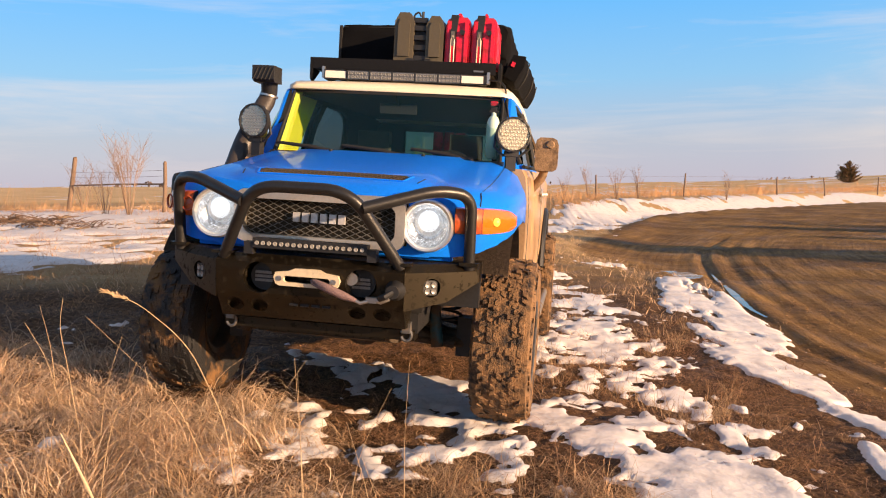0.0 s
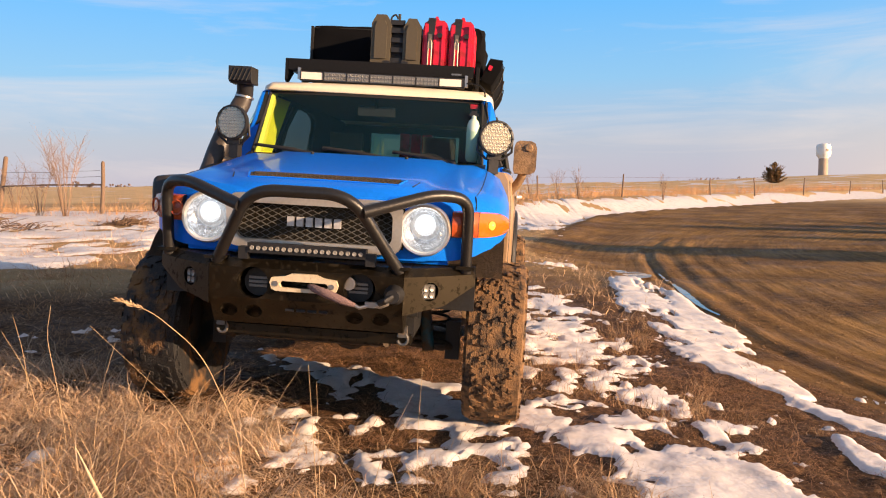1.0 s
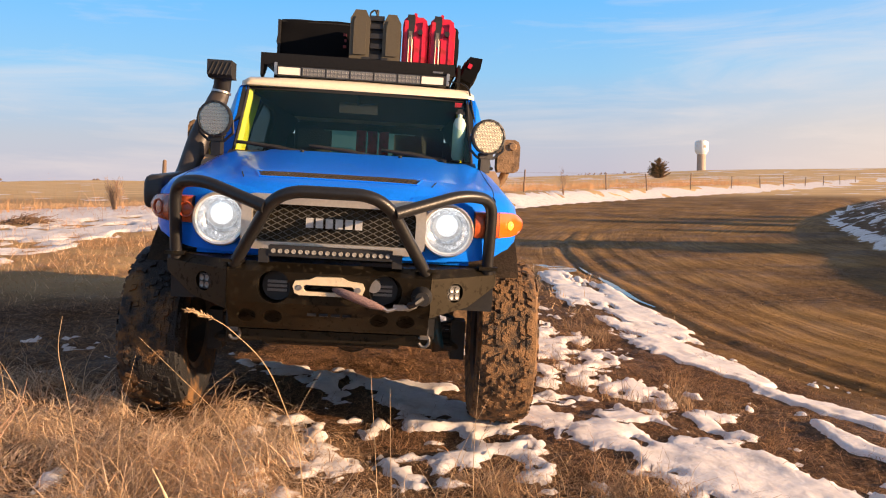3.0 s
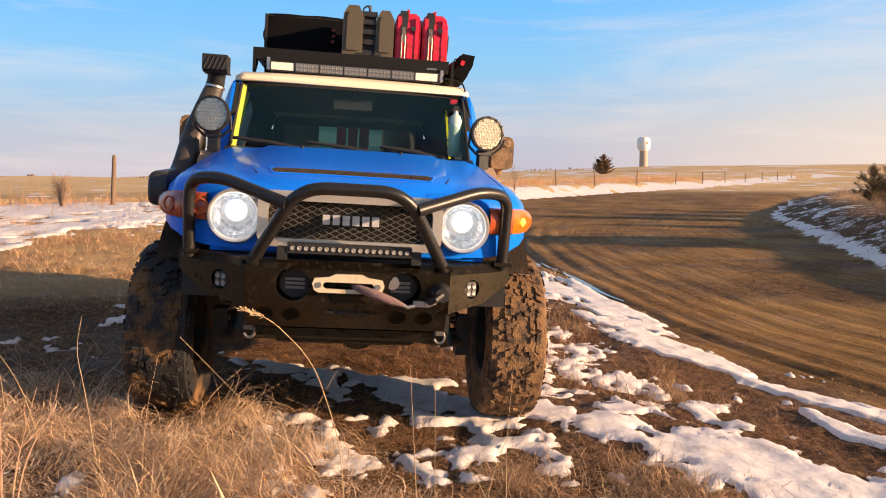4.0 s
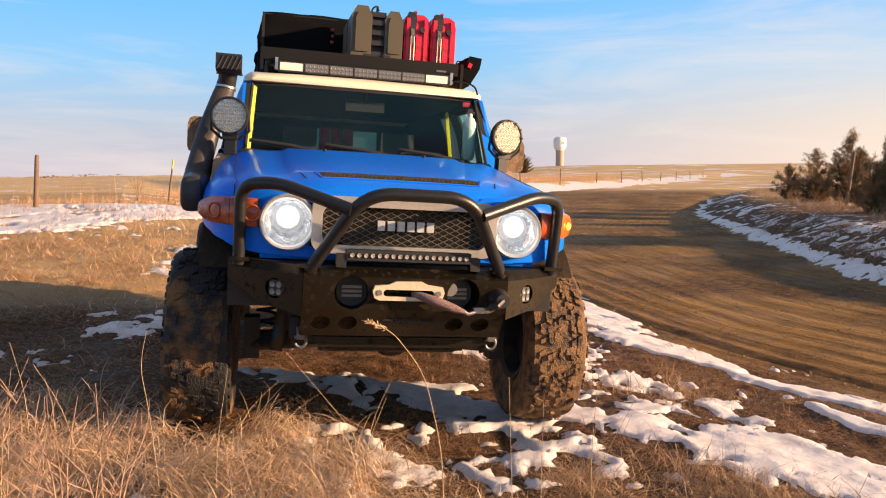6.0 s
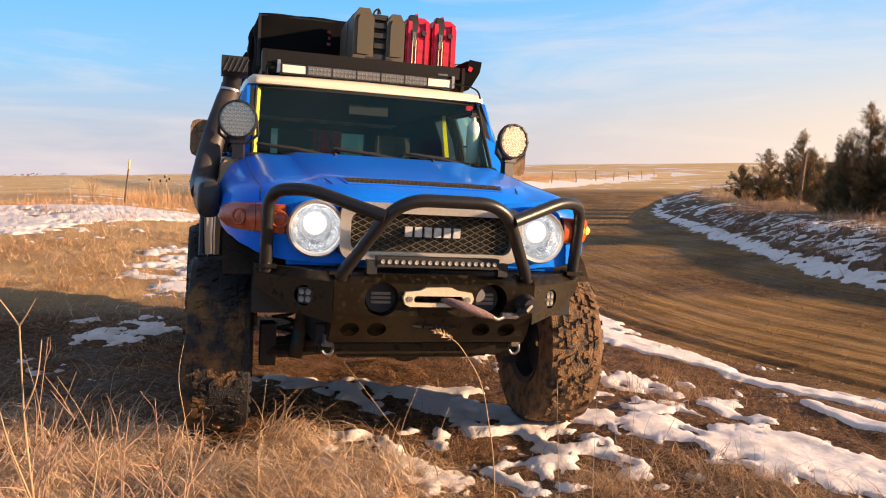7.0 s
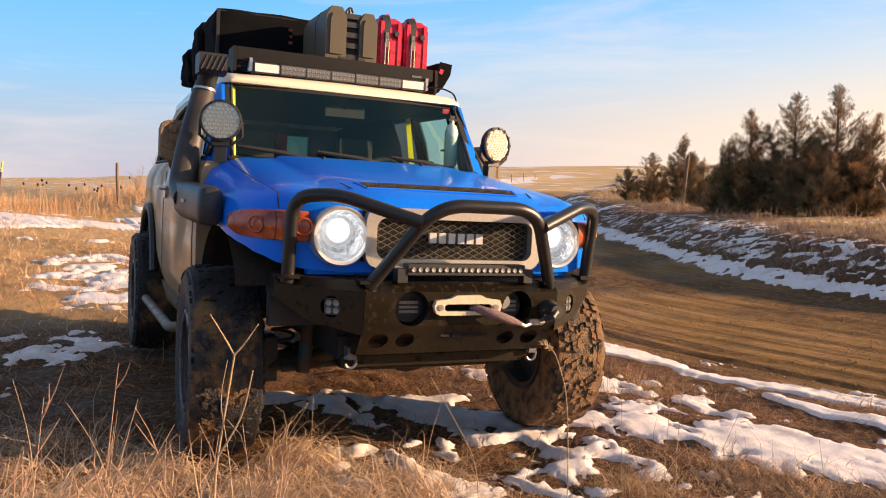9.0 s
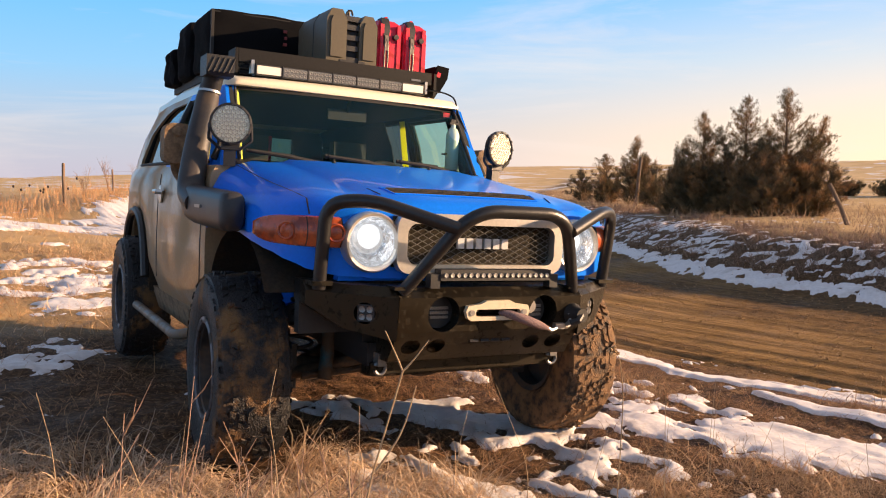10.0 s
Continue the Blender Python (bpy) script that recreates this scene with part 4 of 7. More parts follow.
def build_cabin():
    # windscreen
    bx, by, bz = WS_B
    tx, ty, tz = WS_T
    n = 10
    rings = []
    for k in range(n + 1):
        u = -1 + 2 * k / n
        bow = 0.045 * (u * u)
        rings.append([(u * bx, by + bow, bz), (u * tx, ty + bow, tz)])
    ws = part("windscreen", loft(rings, closed=False), SCREEN, car, "tall upright tinted windscreen")
    ws.visible_shadow = False
    # black band round the glass
    band = []
    for k in range(n + 1):
        u = -1 + 2 * k / n
        bow = 0.045 * (u * u) - 0.004
        band.append([(u * (tx + 0.006), ty + bow - 0.016, tz - 0.024), (u * (tx + 0.006), ty + bow, tz + 0.002), (u * (tx + 0.006), ty + bow + 0.014, tz + 0.002), (u * (tx + 0.006), ty + bow - 0.004, tz - 0.024)])
    part("windscreen_band", loft(band), RUBBER, car)
    for s in (-1, 1):
        # A pillar
        part("front_pillar", loft([[(s * 0.762, 1.505, 1.42), (s * 0.872, 1.53, 1.40), (s * 0.905, 1.68, 1.40), (s * 0.80, 1.62, 1.42)],
                                   [(s * 0.732, 1.805, 1.925), (s * 0.788, 1.815, 1.912), (s * 0.798, 1.93, 1.912), (s * 0.735, 1.88, 1.925)]], bevel=0.012), BLUE, car)
        part("pillar_seal", tube([(s * 0.766, 1.512, 1.455), (s * 0.736, 1.806, 1.905)], 0.011, 8), RUBBER, car)
        # upper side: one skin from the belt line to the roof rail, with both windows cut out
        for name, material, rows in (("door_frame", BLUE, ((1.66, 0.905, 0.845, 0.805, 1.70), (1.80, 0.925, 0.868, 0.797, 1.905), (2.2, 0.950, 0.892, 0.803, 1.925), (2.67, 0.967, 0.904, 0.806, 1.93))),
                                     ("rear_quarter", BLUE_DUSTY, ((2.673, 0.967, 0.904, 0.806, 1.93), (3.3, 0.978, 0.912, 0.806, 1.93), (3.8, 0.974, 0.905, 0.800, 1.925), (4.2, 0.950, 0.880, 0.785, 1.91), (4.40, 0.90, 0.845, 0.76, 1.88)))):
            sec = []
            for y, xb, xm, xt, zt in rows:
                zm = 1.42 + (zt - 1.42) * 0.55
                outer = [(xb, 1.415), (xb - 0.012, 1.50), (xm, zm), (xt + 0.022, zt - 0.06), (xt - 0.004, zt)]
                sec.append([(s * x, y, z) for x, z in outer] + [(s * (x - 0.02), y, z) for x, z in outer[::-1]])
            upper = part(name, loft(sec), material, car, "pale dusty rear quarter" if material == BLUE_DUSTY else "blue door frame", angle=45)
            lining = part("side_lining", loft([[(p[0] - s * 0.002, p[1], p[2]) for p in ring[5:]] + [(p[0] - s * 0.032, p[1], p[2]) for p in ring[5:][::-1]] for ring in sec]), INTERIOR, car)
            if material == BLUE:
                hole = [(1.60, 1.468), (1.62, 1.56), (1.93, 1.862), (2.02, 1.872), (2.60, 1.878), (2.63, 1.468)]
            else:
                hole = [(2.72, 1.468), (2.71, 1.876), (3.20, 1.872), (3.42, 1.835), (3.58, 1.76), (3.68, 1.66), (3.78, 1.468)]
            for shell in (upper, lining):
                cut(shell, prism(hole, "x", min(s * 0.6, s * 1.2), max(s * 0.6, s * 1.2)))
        part("pillar_lining", loft([[(s * 0.735, 1.55, 1.42), (s * 0.757, 1.53, 1.42), (s * 0.775, 1.63, 1.42), (s * 0.75, 1.65, 1.42)], [(s * 0.705, 1.83, 1.90), (s * 0.727, 1.81, 1.90), (s * 0.730, 1.89, 1.90), (s * 0.71, 1.90, 1.90)]]), YELLOW if s < 0 else INTERIOR, car)
        for y0, y1 in ((1.63, 2.66), (2.68, 3.80)):
            d = 0.22 if y0 < 2 else 0.0
            g = part("side_window", loft([[(s * 0.915, y0, 1.44), (s * 0.938, y1, 1.44)], [(s * 0.862, y0 + d * 0.6, 1.70), (s * 0.878, y1, 1.70)], [(s * 0.792, y0 + d, 1.90), (s * 0.792, y1, 1.90)]], closed=False), SIDE if y0 < 2 else QUARTER, car)
            g.visible_shadow = False
        part("window_seal", tube([(s * 0.888, 1.612, 1.468), (s * 0.846, 1.628, 1.56), (s * 0.803, 1.93, 1.856), (s * 0.803, 2.02, 1.868), (s * 0.806, 2.58, 1.872)], 0.019, 8), RUBBER, car)
        part("window_seal", tube([(s * 0.940, 2.615, 1.468), (s * 0.888, 2.612, 1.70), (s * 0.815, 2.594, 1.872)], 0.021, 8), RUBBER, car)
        part("belt_line", tube([(s * 0.912, 1.64, 1.452), (s * 0.955, 2.4, 1.455), (s * 0.968, 3.0, 1.456), (s * 0.965, 3.76, 1.456)], 0.012, 8), RUBBER, car)
    # roof
    secs = []
    for y, w, z, h in ((1.765, 0.735, 1.915, 0.022), (1.775, 0.755, 1.912, 0.040), (1.82, 0.785, 1.910, 0.065), (1.95, 0.800, 1.912, 0.085), (2.3, 0.805, 1.915, 0.10), (3.2, 0.805, 1.92, 0.105), (4.1, 0.795, 1.91, 0.085), (4.30, 0.775, 1.89, 0.06), (4.42, 0.75, 1.865, 0.03)):
        secs.append([(-w, y, z), (-w + 0.004, y, z + h * 0.5), (-w + 0.05, y, z + h * 0.9), (-w * 0.5, y, z + h), (0, y, z + h * 1.05), (w * 0.5, y, z + h), (w - 0.05, y, z + h * 0.9), (w - 0.004, y, z + h * 0.5), (w, y, z)])
    part("roof", loft(secs), WHITE, car, "white painted roof", angle=50)
    part("headliner", box(-0.74, 0.74, 1.84, 4.3, 1.900, 1.908), INTERIOR, car)
    rear = part("rear_window", box(-0.45, 0.45, 4.40, 4.406, 1.46, 1.80, 0.0), REAR, car)
    rear.visible_shadow = False
    for s in (-1, 1):
        part("tail_pillar", merged(box(min(s * 0.45, s * 0.74), max(s * 0.45, s * 0.74), 4.36, 4.42, 1.42, 1.86, 0.01), box(min(s * 0.735, s * 0.815), max(s * 0.735, s * 0.815), 4.30, 4.40, 1.42, 1.74, 0.01)), INTERIOR, car)
    part("tail_header", box(-0.70, 0.70, 4.36, 4.41, 1.80, 1.89, 0.01), INTERIOR, car)
    # Added sheet, no known part: keeps light out so the rear cabin reads dark
    part("window_panel", loft([[(0.885, 2.98, 1.45), (0.893, 2.98, 1.45), (0.893, 3.80, 1.45), (0.885, 3.80, 1.45)], [(0.835, 2.98, 1.70), (0.843, 2.98, 1.70), (0.843, 3.72, 1.70), (0.835, 3.72, 1.70)], [(0.755, 2.98, 1.895), (0.763, 2.98, 1.895), (0.763, 3.60, 1.895), (0.755, 3.60, 1.895)]]), INTERIOR, car, "added dark panel that blacks out the quarter window")
    # dashboard, wheel, seats
    part("dashboard", loft([[(-0.76, 1.53, 1.44), (0.76, 1.53, 1.44), (0.76, 1.53, 1.10), (-0.76, 1.53, 1.10)], [(-0.76, 1.78, 1.475), (0.76, 1.78, 1.475), (0.76, 1.78, 1.10), (-0.76, 1.78, 1.10)],
                            [(-0.76, 1.92, 1.42), (0.76, 1.92, 1.42), (0.76, 1.92, 1.10), (-0.76, 1.92, 1.10)]], bevel=0.02), INTERIOR, car, "dark dashboard")
    ring = [(0.36 + 0.185 * math.cos(a), 2.02 + 0.05 * math.sin(a), 1.36 + 0.175 * math.sin(a)) for a in (2 * math.pi * k / 24 for k in range(25))]
    part("steering_wheel", tube(ring, 0.016, 8), PLASTIC, car)
    for s in (-1, 1):
        part("front_seat", merged(box(s * 0.38 - 0.25, s * 0.38 + 0.25, 2.15, 2.68, 0.86, 1.05, 0.06, 3), box(s * 0.38 - 0.24, s * 0.38 + 0.24, 2.62, 2.78, 1.0, 1.56, 0.06, 3, pose(0, 0, 0, -4, 0, 0))), SEAT, car)
        part("head_rest", merged(box(s * 0.38 - 0.13, s * 0.38 + 0.13, 2.74, 2.84, 1.50, 1.70, 0.045, 3), tube([(s * 0.38 - 0.05, 2.79, 1.45), (s * 0.38 - 0.05, 2.79, 1.55)], 0.008, 6)), SEAT, car)
    part("rear_bench", merged(box(-0.62, 0.62, 3.2, 3.6, 0.9, 1.05, 0.05, 3), box(-0.62, 0.62, 3.55, 3.68, 1.0, 1.42, 0.05, 3)), SEAT, car)
    part("inner_mirror", merged(box(-0.13, 0.13, 1.86, 1.89, 1.775, 1.845, 0.02, 3), tube([(0, 1.87, 1.83), (0, 1.82, 1.90)], 0.012, 8)), RUBBER, car, "dark interior mirror")
    # window shade straps and a small cylinder by the driver's pillar
    part("yellow_shade", loft([[(-0.820, 1.60, 1.42), (-0.815, 1.60, 1.42), (-0.815, 2.08, 1.42), (-0.820, 2.08, 1.42)], [(-0.748, 1.86, 1.885), (-0.743, 1.86, 1.885), (-0.743, 2.34, 1.885), (-0.748, 2.34, 1.885)]]), SHADE, car, "yellow shade inside the door window")
    part("yellow_shade", loft([[(0.790, 2.52, 1.40), (0.795, 2.52, 1.40), (0.795, 2.62, 1.40), (0.790, 2.62, 1.40)], [(0.725, 2.54, 1.88), (0.730, 2.54, 1.88), (0.730, 2.62, 1.88), (0.725, 2.62, 1.88)]]), SHADE, car, "yellow strap on the door pillar")
    part("extinguisher", merged(spin([(0.001, 0.0), (0.03, 0.0), (0.044, 0.02), (0.044, 0.24), (0.030, 0.275), (0.016, 0.285), (0.016, 0.31), (0.001, 0.31)], 20, pose(0.688, 1.705, 1.495, 90, 0, 0))), GREENWHITE, car, "pale green pressure cylinder strapped inside")
    part("extinguisher_valve", merged(box(0.658, 0.718, 1.69, 1.72, 1.800, 1.815, 0.004), box(0.668, 0.705, 1.695, 1.73, 1.8145, 1.835, 0.004)), PLASTIC, car)
    part("extinguisher_clamp", box(0.640, 0.736, 1.695, 1.76, 1.600, 1.612, 0.003), PLASTIC, car)
    for x in (-0.075, 0.035, 0.145):
        part("red_canister", box(x - 0.045, x + 0.045, 4.16, 4.34, 0.72, 1.80, 0.035, 3), RED, car, "red canister standing behind the rear seat")
    part("red_sticker", box(0.655, 0.705, 1.772, 1.775, 1.855, 1.885, 0.0, 2, pose(0, 0.018, 0)), RED, car)


def build_grille():
    # silver surround: a wide band that joins both headlamp bezels
    def outline(w, zt, zb, r, n=6):
        pts = []
        for cx, cz, a0 in ((w - r, zt - r, 0), (-w + r, zt - r, 90), (-w + r, zb + r, 180), (w - r, zb + r, 270)):
            for k in range(n + 1):
                a = radians(a0 + 90 * k / n)
                pts.append((cx + r * math.cos(a), cz + r * math.sin(a)))
        return pts
    frame_ob = part("grille_surround", prism(outline(0.436, 1.238, 0.975, 0.06), "y", 0.118, 0.172, 0.008), SILVER, car, "satin silver grille surround")
    cut(frame_ob, prism(outline(0.388, 1.192, 1.014, 0.045), "y", 0.05, 0.3))
    part("grille_back", box(-0.44, 0.44, 0.164, 0.171, 1.0, 1.22), BLACK, car)
    # expanded metal: zigzag strands that meet in flat lozenges
    bm = bmesh.new()
    w, h, rows = 0.0285, 0.0083, 12
    for r in range(rows):
        cz = 1.0155 + h + r * 2 * h * 0.84
        strand = [(-0.386 + k * w, 0.150 + 0.003 * (k % 2), cz + (h if (k + r) % 2 else -h) * 0.94) for k in range(28)]
        for a, b in zip(strand, strand[1:]):
            tube([a, b], 0.0022, 4, bm)
    part("grille_mesh", bm, MESH, car, "grey expanded-metal grille mesh")
    # brand mark as plain bars
    for k in range(6):
        x = -0.134 + k * 0.0465
        part("mark_bar", box(x, x + 0.034, 0.130, 0.146, 1.087, 1.133, 0.003), LETTER, car, "pale grey mark bar")
    for s in (-1, 1):
        px, pz = s * 0.541, 1.107
        at = pose(px, 0.130, pz)
        part("headlight_bezel", spin([(0.106, 0.012), (0.112, 0.0), (0.122, -0.002), (0.129, 0.012), (0.130, 0.10), (0.106, 0.10), (0.106, 0.012)], 48, at), SILVER, car, "silver headlight bezel")
        hl = part("headlight", spin([(0.1075, 0.016), (0.102, 0.036), (0.088, 0.058), (0.062, 0.078), (0.030, 0.089), (0.001, 0.091), (0.001, 0.094), (0.066, 0.084), (0.105, 0.050), (0.1075, 0.016)], 48, at), HEAD_GLOW, car, "round lit headlight")
        for k, (r, y) in enumerate(((0.026, 0.040), (0.044, 0.050), (0.060, 0.058), (0.074, 0.062))):
            part("bulb" if k == 0 else "glow_ring", spin([(0.001 if k == 0 else r - 0.020, y - 0.006 if k == 0 else y - 0.004), (r * 0.75 if k == 0 else r - 0.008, y - 0.002), (r, y + 0.010), (0.001 if k == 0 else r - 0.020, y + 0.012)], 32, at @ pose(0, 0, 0.026 - 0.002 * k)), HEADS[k], hl, "glowing white bulb" if k == 0 else "")
        ln = part("lens", spin([(0.001, -0.016), (0.045, -0.013), (0.080, -0.003), (0.107, 0.014)], 36, at), GLASS, hl)
        ln.visible_shadow = False
        # wrap-round side lamp: inner red brown part, outer amber end
        def wrap(x0, x1, nseg=10):
            secs = []
            for k in range(nseg + 1):
                t = k / nseg
                x = x0 + (x1 - x0) * t
                y = 0.160 + 3.0 * max(0.0, x - 0.69) ** 1.75 + 0.04 * (x - 0.66)
                h = 0.066 * max(0.15, 1 - abs((x - 0.74) / 0.22) ** 5) ** 0.5
                prof = [(-1.0, 0.045), (-0.92, 0.012), (-0.5, -0.004), (0.0, -0.010), (0.5, -0.004), (0.92, 0.012), (1.0, 0.045)]
                secs.append([(s * x - s * 0.0, y + dy, pz + 0.034 + h * q) for q, dy in prof])
            return loft(secs, bevel=0.0)
        lit = AMBER if s > 0 else TURN_RED
        part("side_lamp", wrap(0.676, 0.80), TURN_RED, car, "red-brown side lamp lens")
        part("turn_lamp", wrap(0.804, 0.955), lit, car, "amber turn lamp" if s > 0 else "unlit brown turn lamp")
        part("lamp_rim", wrap(0.672, 0.676), RUBBER, car)
        part("lamp_rib", wrap(0.800, 0.804), RUBBER, car)
        if s > 0:
            part("turn_bulb", spin([(0.001, -0.012), (0.014, -0.009), (0.022, 0.0), (0.001, 0.004)], 20, pose(0.868, 0.292, pz + 0.034, 0, 0, 42)), AMBER_HOT, car, "burning amber bulb behind the lens")
        else:
            for x, y in ((0.70, 0.158), (0.868, 0.300)):
                part("lens_ring", spin([(0.030, -0.008), (0.036, -0.010), (0.040, -0.004), (0.030, 0.0), (0.030, -0.008)], 24, pose(s * x, y, pz + 0.034, 0, 0, -12 if x < 0.8 else -42)), TURN_RED, car)
    part("valance", loft([[(-0.66, 0.20, 1.00), (0.66, 0.20, 1.00), (0.66, 0.22, 0.935), (-0.66, 0.22, 0.935)], [(-0.66, 0.26, 1.00), (0.66, 0.26, 1.00), (0.66, 0.28, 0.935), (-0.66, 0.28, 0.935)]]), BLUE, car)
    part("bumper_backing", box(-0.80, 0.80, 0.30, 0.36, 0.70, 0.93, 0.01), PLASTIC, car)
    # hood vent: dark slot with a dusty mesh, set into the hood
    hood_z = clip_z

    def strip(x0, x1, y0, y1, up, n=10):
        """A thin plate that follows the hood."""
        secs = []
        for k in range(n + 1):
            u = k / n
            xa, xb = -x0 + 2 * x0 * u, -x1 + 2 * x1 * u
            a, b = hood_z(xa, y0), hood_z(xb, y1)
            secs.append([(xa, y0, a + up), (xb, y1, b + up), (xb, y1, b - 0.01), (xa, y0, a - 0.01)])
        return loft(secs)
    part("hood_vent", strip(0.375, 0.405, 0.286, 0.382, 0.003), PLASTIC, car, "dark mesh hood vent")
    bm = bmesh.new()
    for k in range(34):
        x = -0.375 + k * 0.0222
        for a, b in ((x, x + 0.022), (x + 0.022, x)):
            tube([(a, 0.290, hood_z(a, 0.290) + 0.0045), (b, 0.378, hood_z(b, 0.378) + 0.0045)], 0.0022, 4, bm)
    for y in (0.290, 0.312, 0.334, 0.356, 0.378):
        tube([(x, y, hood_z(x, y) + 0.0045) for x in (-0.385, -0.2, 0.0, 0.2, 0.385)], 0.0022, 4, bm)
    part("vent_mesh", bm, VENT_TAN, car, "dusty tan mesh")
    for a, b in (((-0.385, 0.284), (0.385, 0.284)), ((-0.415, 0.386), (0.415, 0.386)), ((-0.385, 0.284), (-0.415, 0.386)), ((0.385, 0.284), (0.415, 0.386))):
        part("vent_rim", tube([(a[0] + (b[0] - a[0]) * q / 6, a[1] + (b[1] - a[1]) * q / 6, hood_z(a[0] + (b[0] - a[0]) * q / 6, a[1] + (b[1] - a[1]) * q / 6) + 0.001) for q in range(7)], 0.006, 6), BLUE, car)
    for s in (-1, 1):
        part("hood_mark", tube([(s * 0.46, 0.27, hood_z(s * 0.46, 0.27) + 0.001), (s * 0.485, 0.36, hood_z(s * 0.485, 0.36) + 0.001)], 0.003, 5), RUBBER, car)
        part("washer_jet", spin([(0.001, -0.012), (0.010, -0.008), (0.012, 0.004), (0.001, 0.004)], 10, pose(s * 0.30, 1.28, hood_z(s * 0.3, 1.28) + 0.004, -90, 0, 0)), RUBBER, car)
    for s in (-1, 1):
        part("hood_gap", tube([(s * x, y, clip_z(x, y) + 0.0005) for x, y in ((0.775, 0.33), (0.785, 0.40), (0.795, 0.55), (0.80, 0.75), (0.803, 1.0), (0.806, 1.2), (0.806, 1.40))], 0.0022, 6), RUBBER, car)
        part("hood_gap", tube([(s * 0.775, 0.33, clip_z(0.775, 0.33)), (s * 0.782, 0.300, 1.262), (s * 0.784, 0.262, 1.215)], 0.0035, 6), RUBBER, car)


def build_bumper():
    # centre section
    prof = [(0.0, 0.885), (0.012, 0.735), (0.10, 0.60), (0.34, 0.585), (0.34, 0.925), (0.05, 0.925)]
    b = part("bumper", prism([(y, z) for y, z in prof], "x", -0.47, 0.47, 0.006), BLACK, car, "black steel winch bumper speckled with mud", angle=30)
    holes = [spin([(0.001, -0.1), (0.077, -0.1), (0.077, 0.16), (0.001, 0.16)], 28, pose(x, 0, 0.812)) for x in (-0.255, 0.262)]
    holes.append(box(-0.12, 0.12, -0.1, 0.10, 0.80, 0.835))
    for x in (-0.385, -0.262, 0.235, 0.36):
        h = spin([(0.001, -0.3), (0.034, -0.3), (0.034, 0.3), (0.001, 0.3)], 18)
        h.transform(pose(x, 0.05, 0.672, -33, 0, 0) @ Matrix.Diagonal((1.3, 1, 0.50, 1)))
        holes.append(h)
    for h in holes:
        cut(b, h)
    # cut-out mark on the lower plate as plain bars
    for k in range(4):
        x = -0.10 + k * 0.055
        part("mark_bar", box(x, x + 0.042, -0.004, 0.004, -0.012, 0.012, 0.002, 2, pose(0, 0.043, 0.690, -33, 0, 0)), BLACK_TUBE, car, "dark mark bar")
    for s in (-1, 1):
        # angled wing
        w = loft([[(s * 0.472, 0.002, 0.885), (s * 0.472, 0.014, 0.70), (s * 0.472, 0.30, 0.70), (s * 0.472, 0.30, 0.925), (s * 0.472, 0.05, 0.925)],
                  [(s * 0.66, 0.115, 0.892), (s * 0.66, 0.125, 0.745), (s * 0.66, 0.36, 0.745), (s * 0.66, 0.36, 0.930), (s * 0.66, 0.155, 0.930)],
                  [(s * 0.80, 0.225, 0.898), (s * 0.80, 0.23, 0.84), (s * 0.80, 0.38, 0.84), (s * 0.80, 0.38, 0.935), (s * 0.80, 0.265, 0.935)]], bevel=0.005)
        wing = part("bumper_wing", w, BLACK, car, "angled black bumper wing", angle=30)
        cut(wing, spin([(0.001, -0.1), (0.046, -0.1), (0.046, 0.09), (0.001, 0.09)], 24, pose(s * 0.585, 0.09, 0.815, 0, 0, 33 * s)))
        pod = part("light_pod", box(-0.036, 0.036, 0.0, 0.05, -0.036, 0.036, 0.008, 2, pose(s * 0.585, 0.082, 0.815, 0, 0, 33 * s)), PLASTIC, car, "small square work light")
        for i in (-1, 1):
            for j in (-1, 1):
                part("led", spin([(0.001, -0.001), (0.0135, -0.003), (0.0145, 0.004), (0.001, 0.006)], 12, pose(s * 0.585, 0.082, 0.815, 0, 0, 33 * s) @ pose(i * 0.016, -0.002, j * 0.016)), LED_DARK, pod)
        # lamp behind the bumper hole
        fog = part("fog_light", spin([(0.001, 0.075), (0.07, 0.075), (0.07, 0.15), (0.001, 0.15)], 24, pose(s * 0.247, 0, 0.812)), PLASTIC, car, "black round fog light set in the bumper")
        for j in range(3):
            part("lens_bar", box(s * 0.247 - 0.045, s * 0.247 + 0.045, 0.066, 0.076, 0.785 + 0.02 * j, 0.797 + 0.02 * j, 0.002), LED_DARK, fog)
        # recovery eye
        pts = [(s * 0.46 + 0.026 * math.cos(a), 0.19, 0.555 + 0.03 * math.sin(a)) for a in (radians(200 + 320 * k / 18) for k in range(19))]
        part("shackle", merged(tube(pts, 0.008, 8), box(s * 0.46 - 0.02, s * 0.46 + 0.02, 0.17, 0.24, 0.565, 0.62, 0.004)), GUNMETAL, car, "muddy recovery shackle")
        # frame horn
        part("frame_horn", box(s * 0.46 - 0.05, s * 0.46 + 0.05, 0.22, 1.4, 0.56, 0.66, 0.01), PLASTIC, car)
    part("winch_drum", spin([(0.001, -0.16), (0.05, -0.16), (0.05, 0.16), (0.001, 0.16)], 20, pose(0, 0.16, 0.815, 0, 0, 90)), STEEL, car)
    part("winch_clutch", spin([(0.001, 0.03), (0.032, 0.03), (0.032, 0.09), (0.001, 0.09)], 16, pose(0.205, 0, 0.835)), STEEL, car, "bright winch end")
    # hawse fairlead
    outline = [(-0.165, 0.825), (-0.155, 0.850), (-0.09, 0.858), (-0.06, 0.872), (0.06, 0.872), (0.09, 0.858), (0.155, 0.850), (0.165, 0.825), (0.155, 0.795), (0.135, 0.785), (-0.135, 0.785), (-0.155, 0.795)]
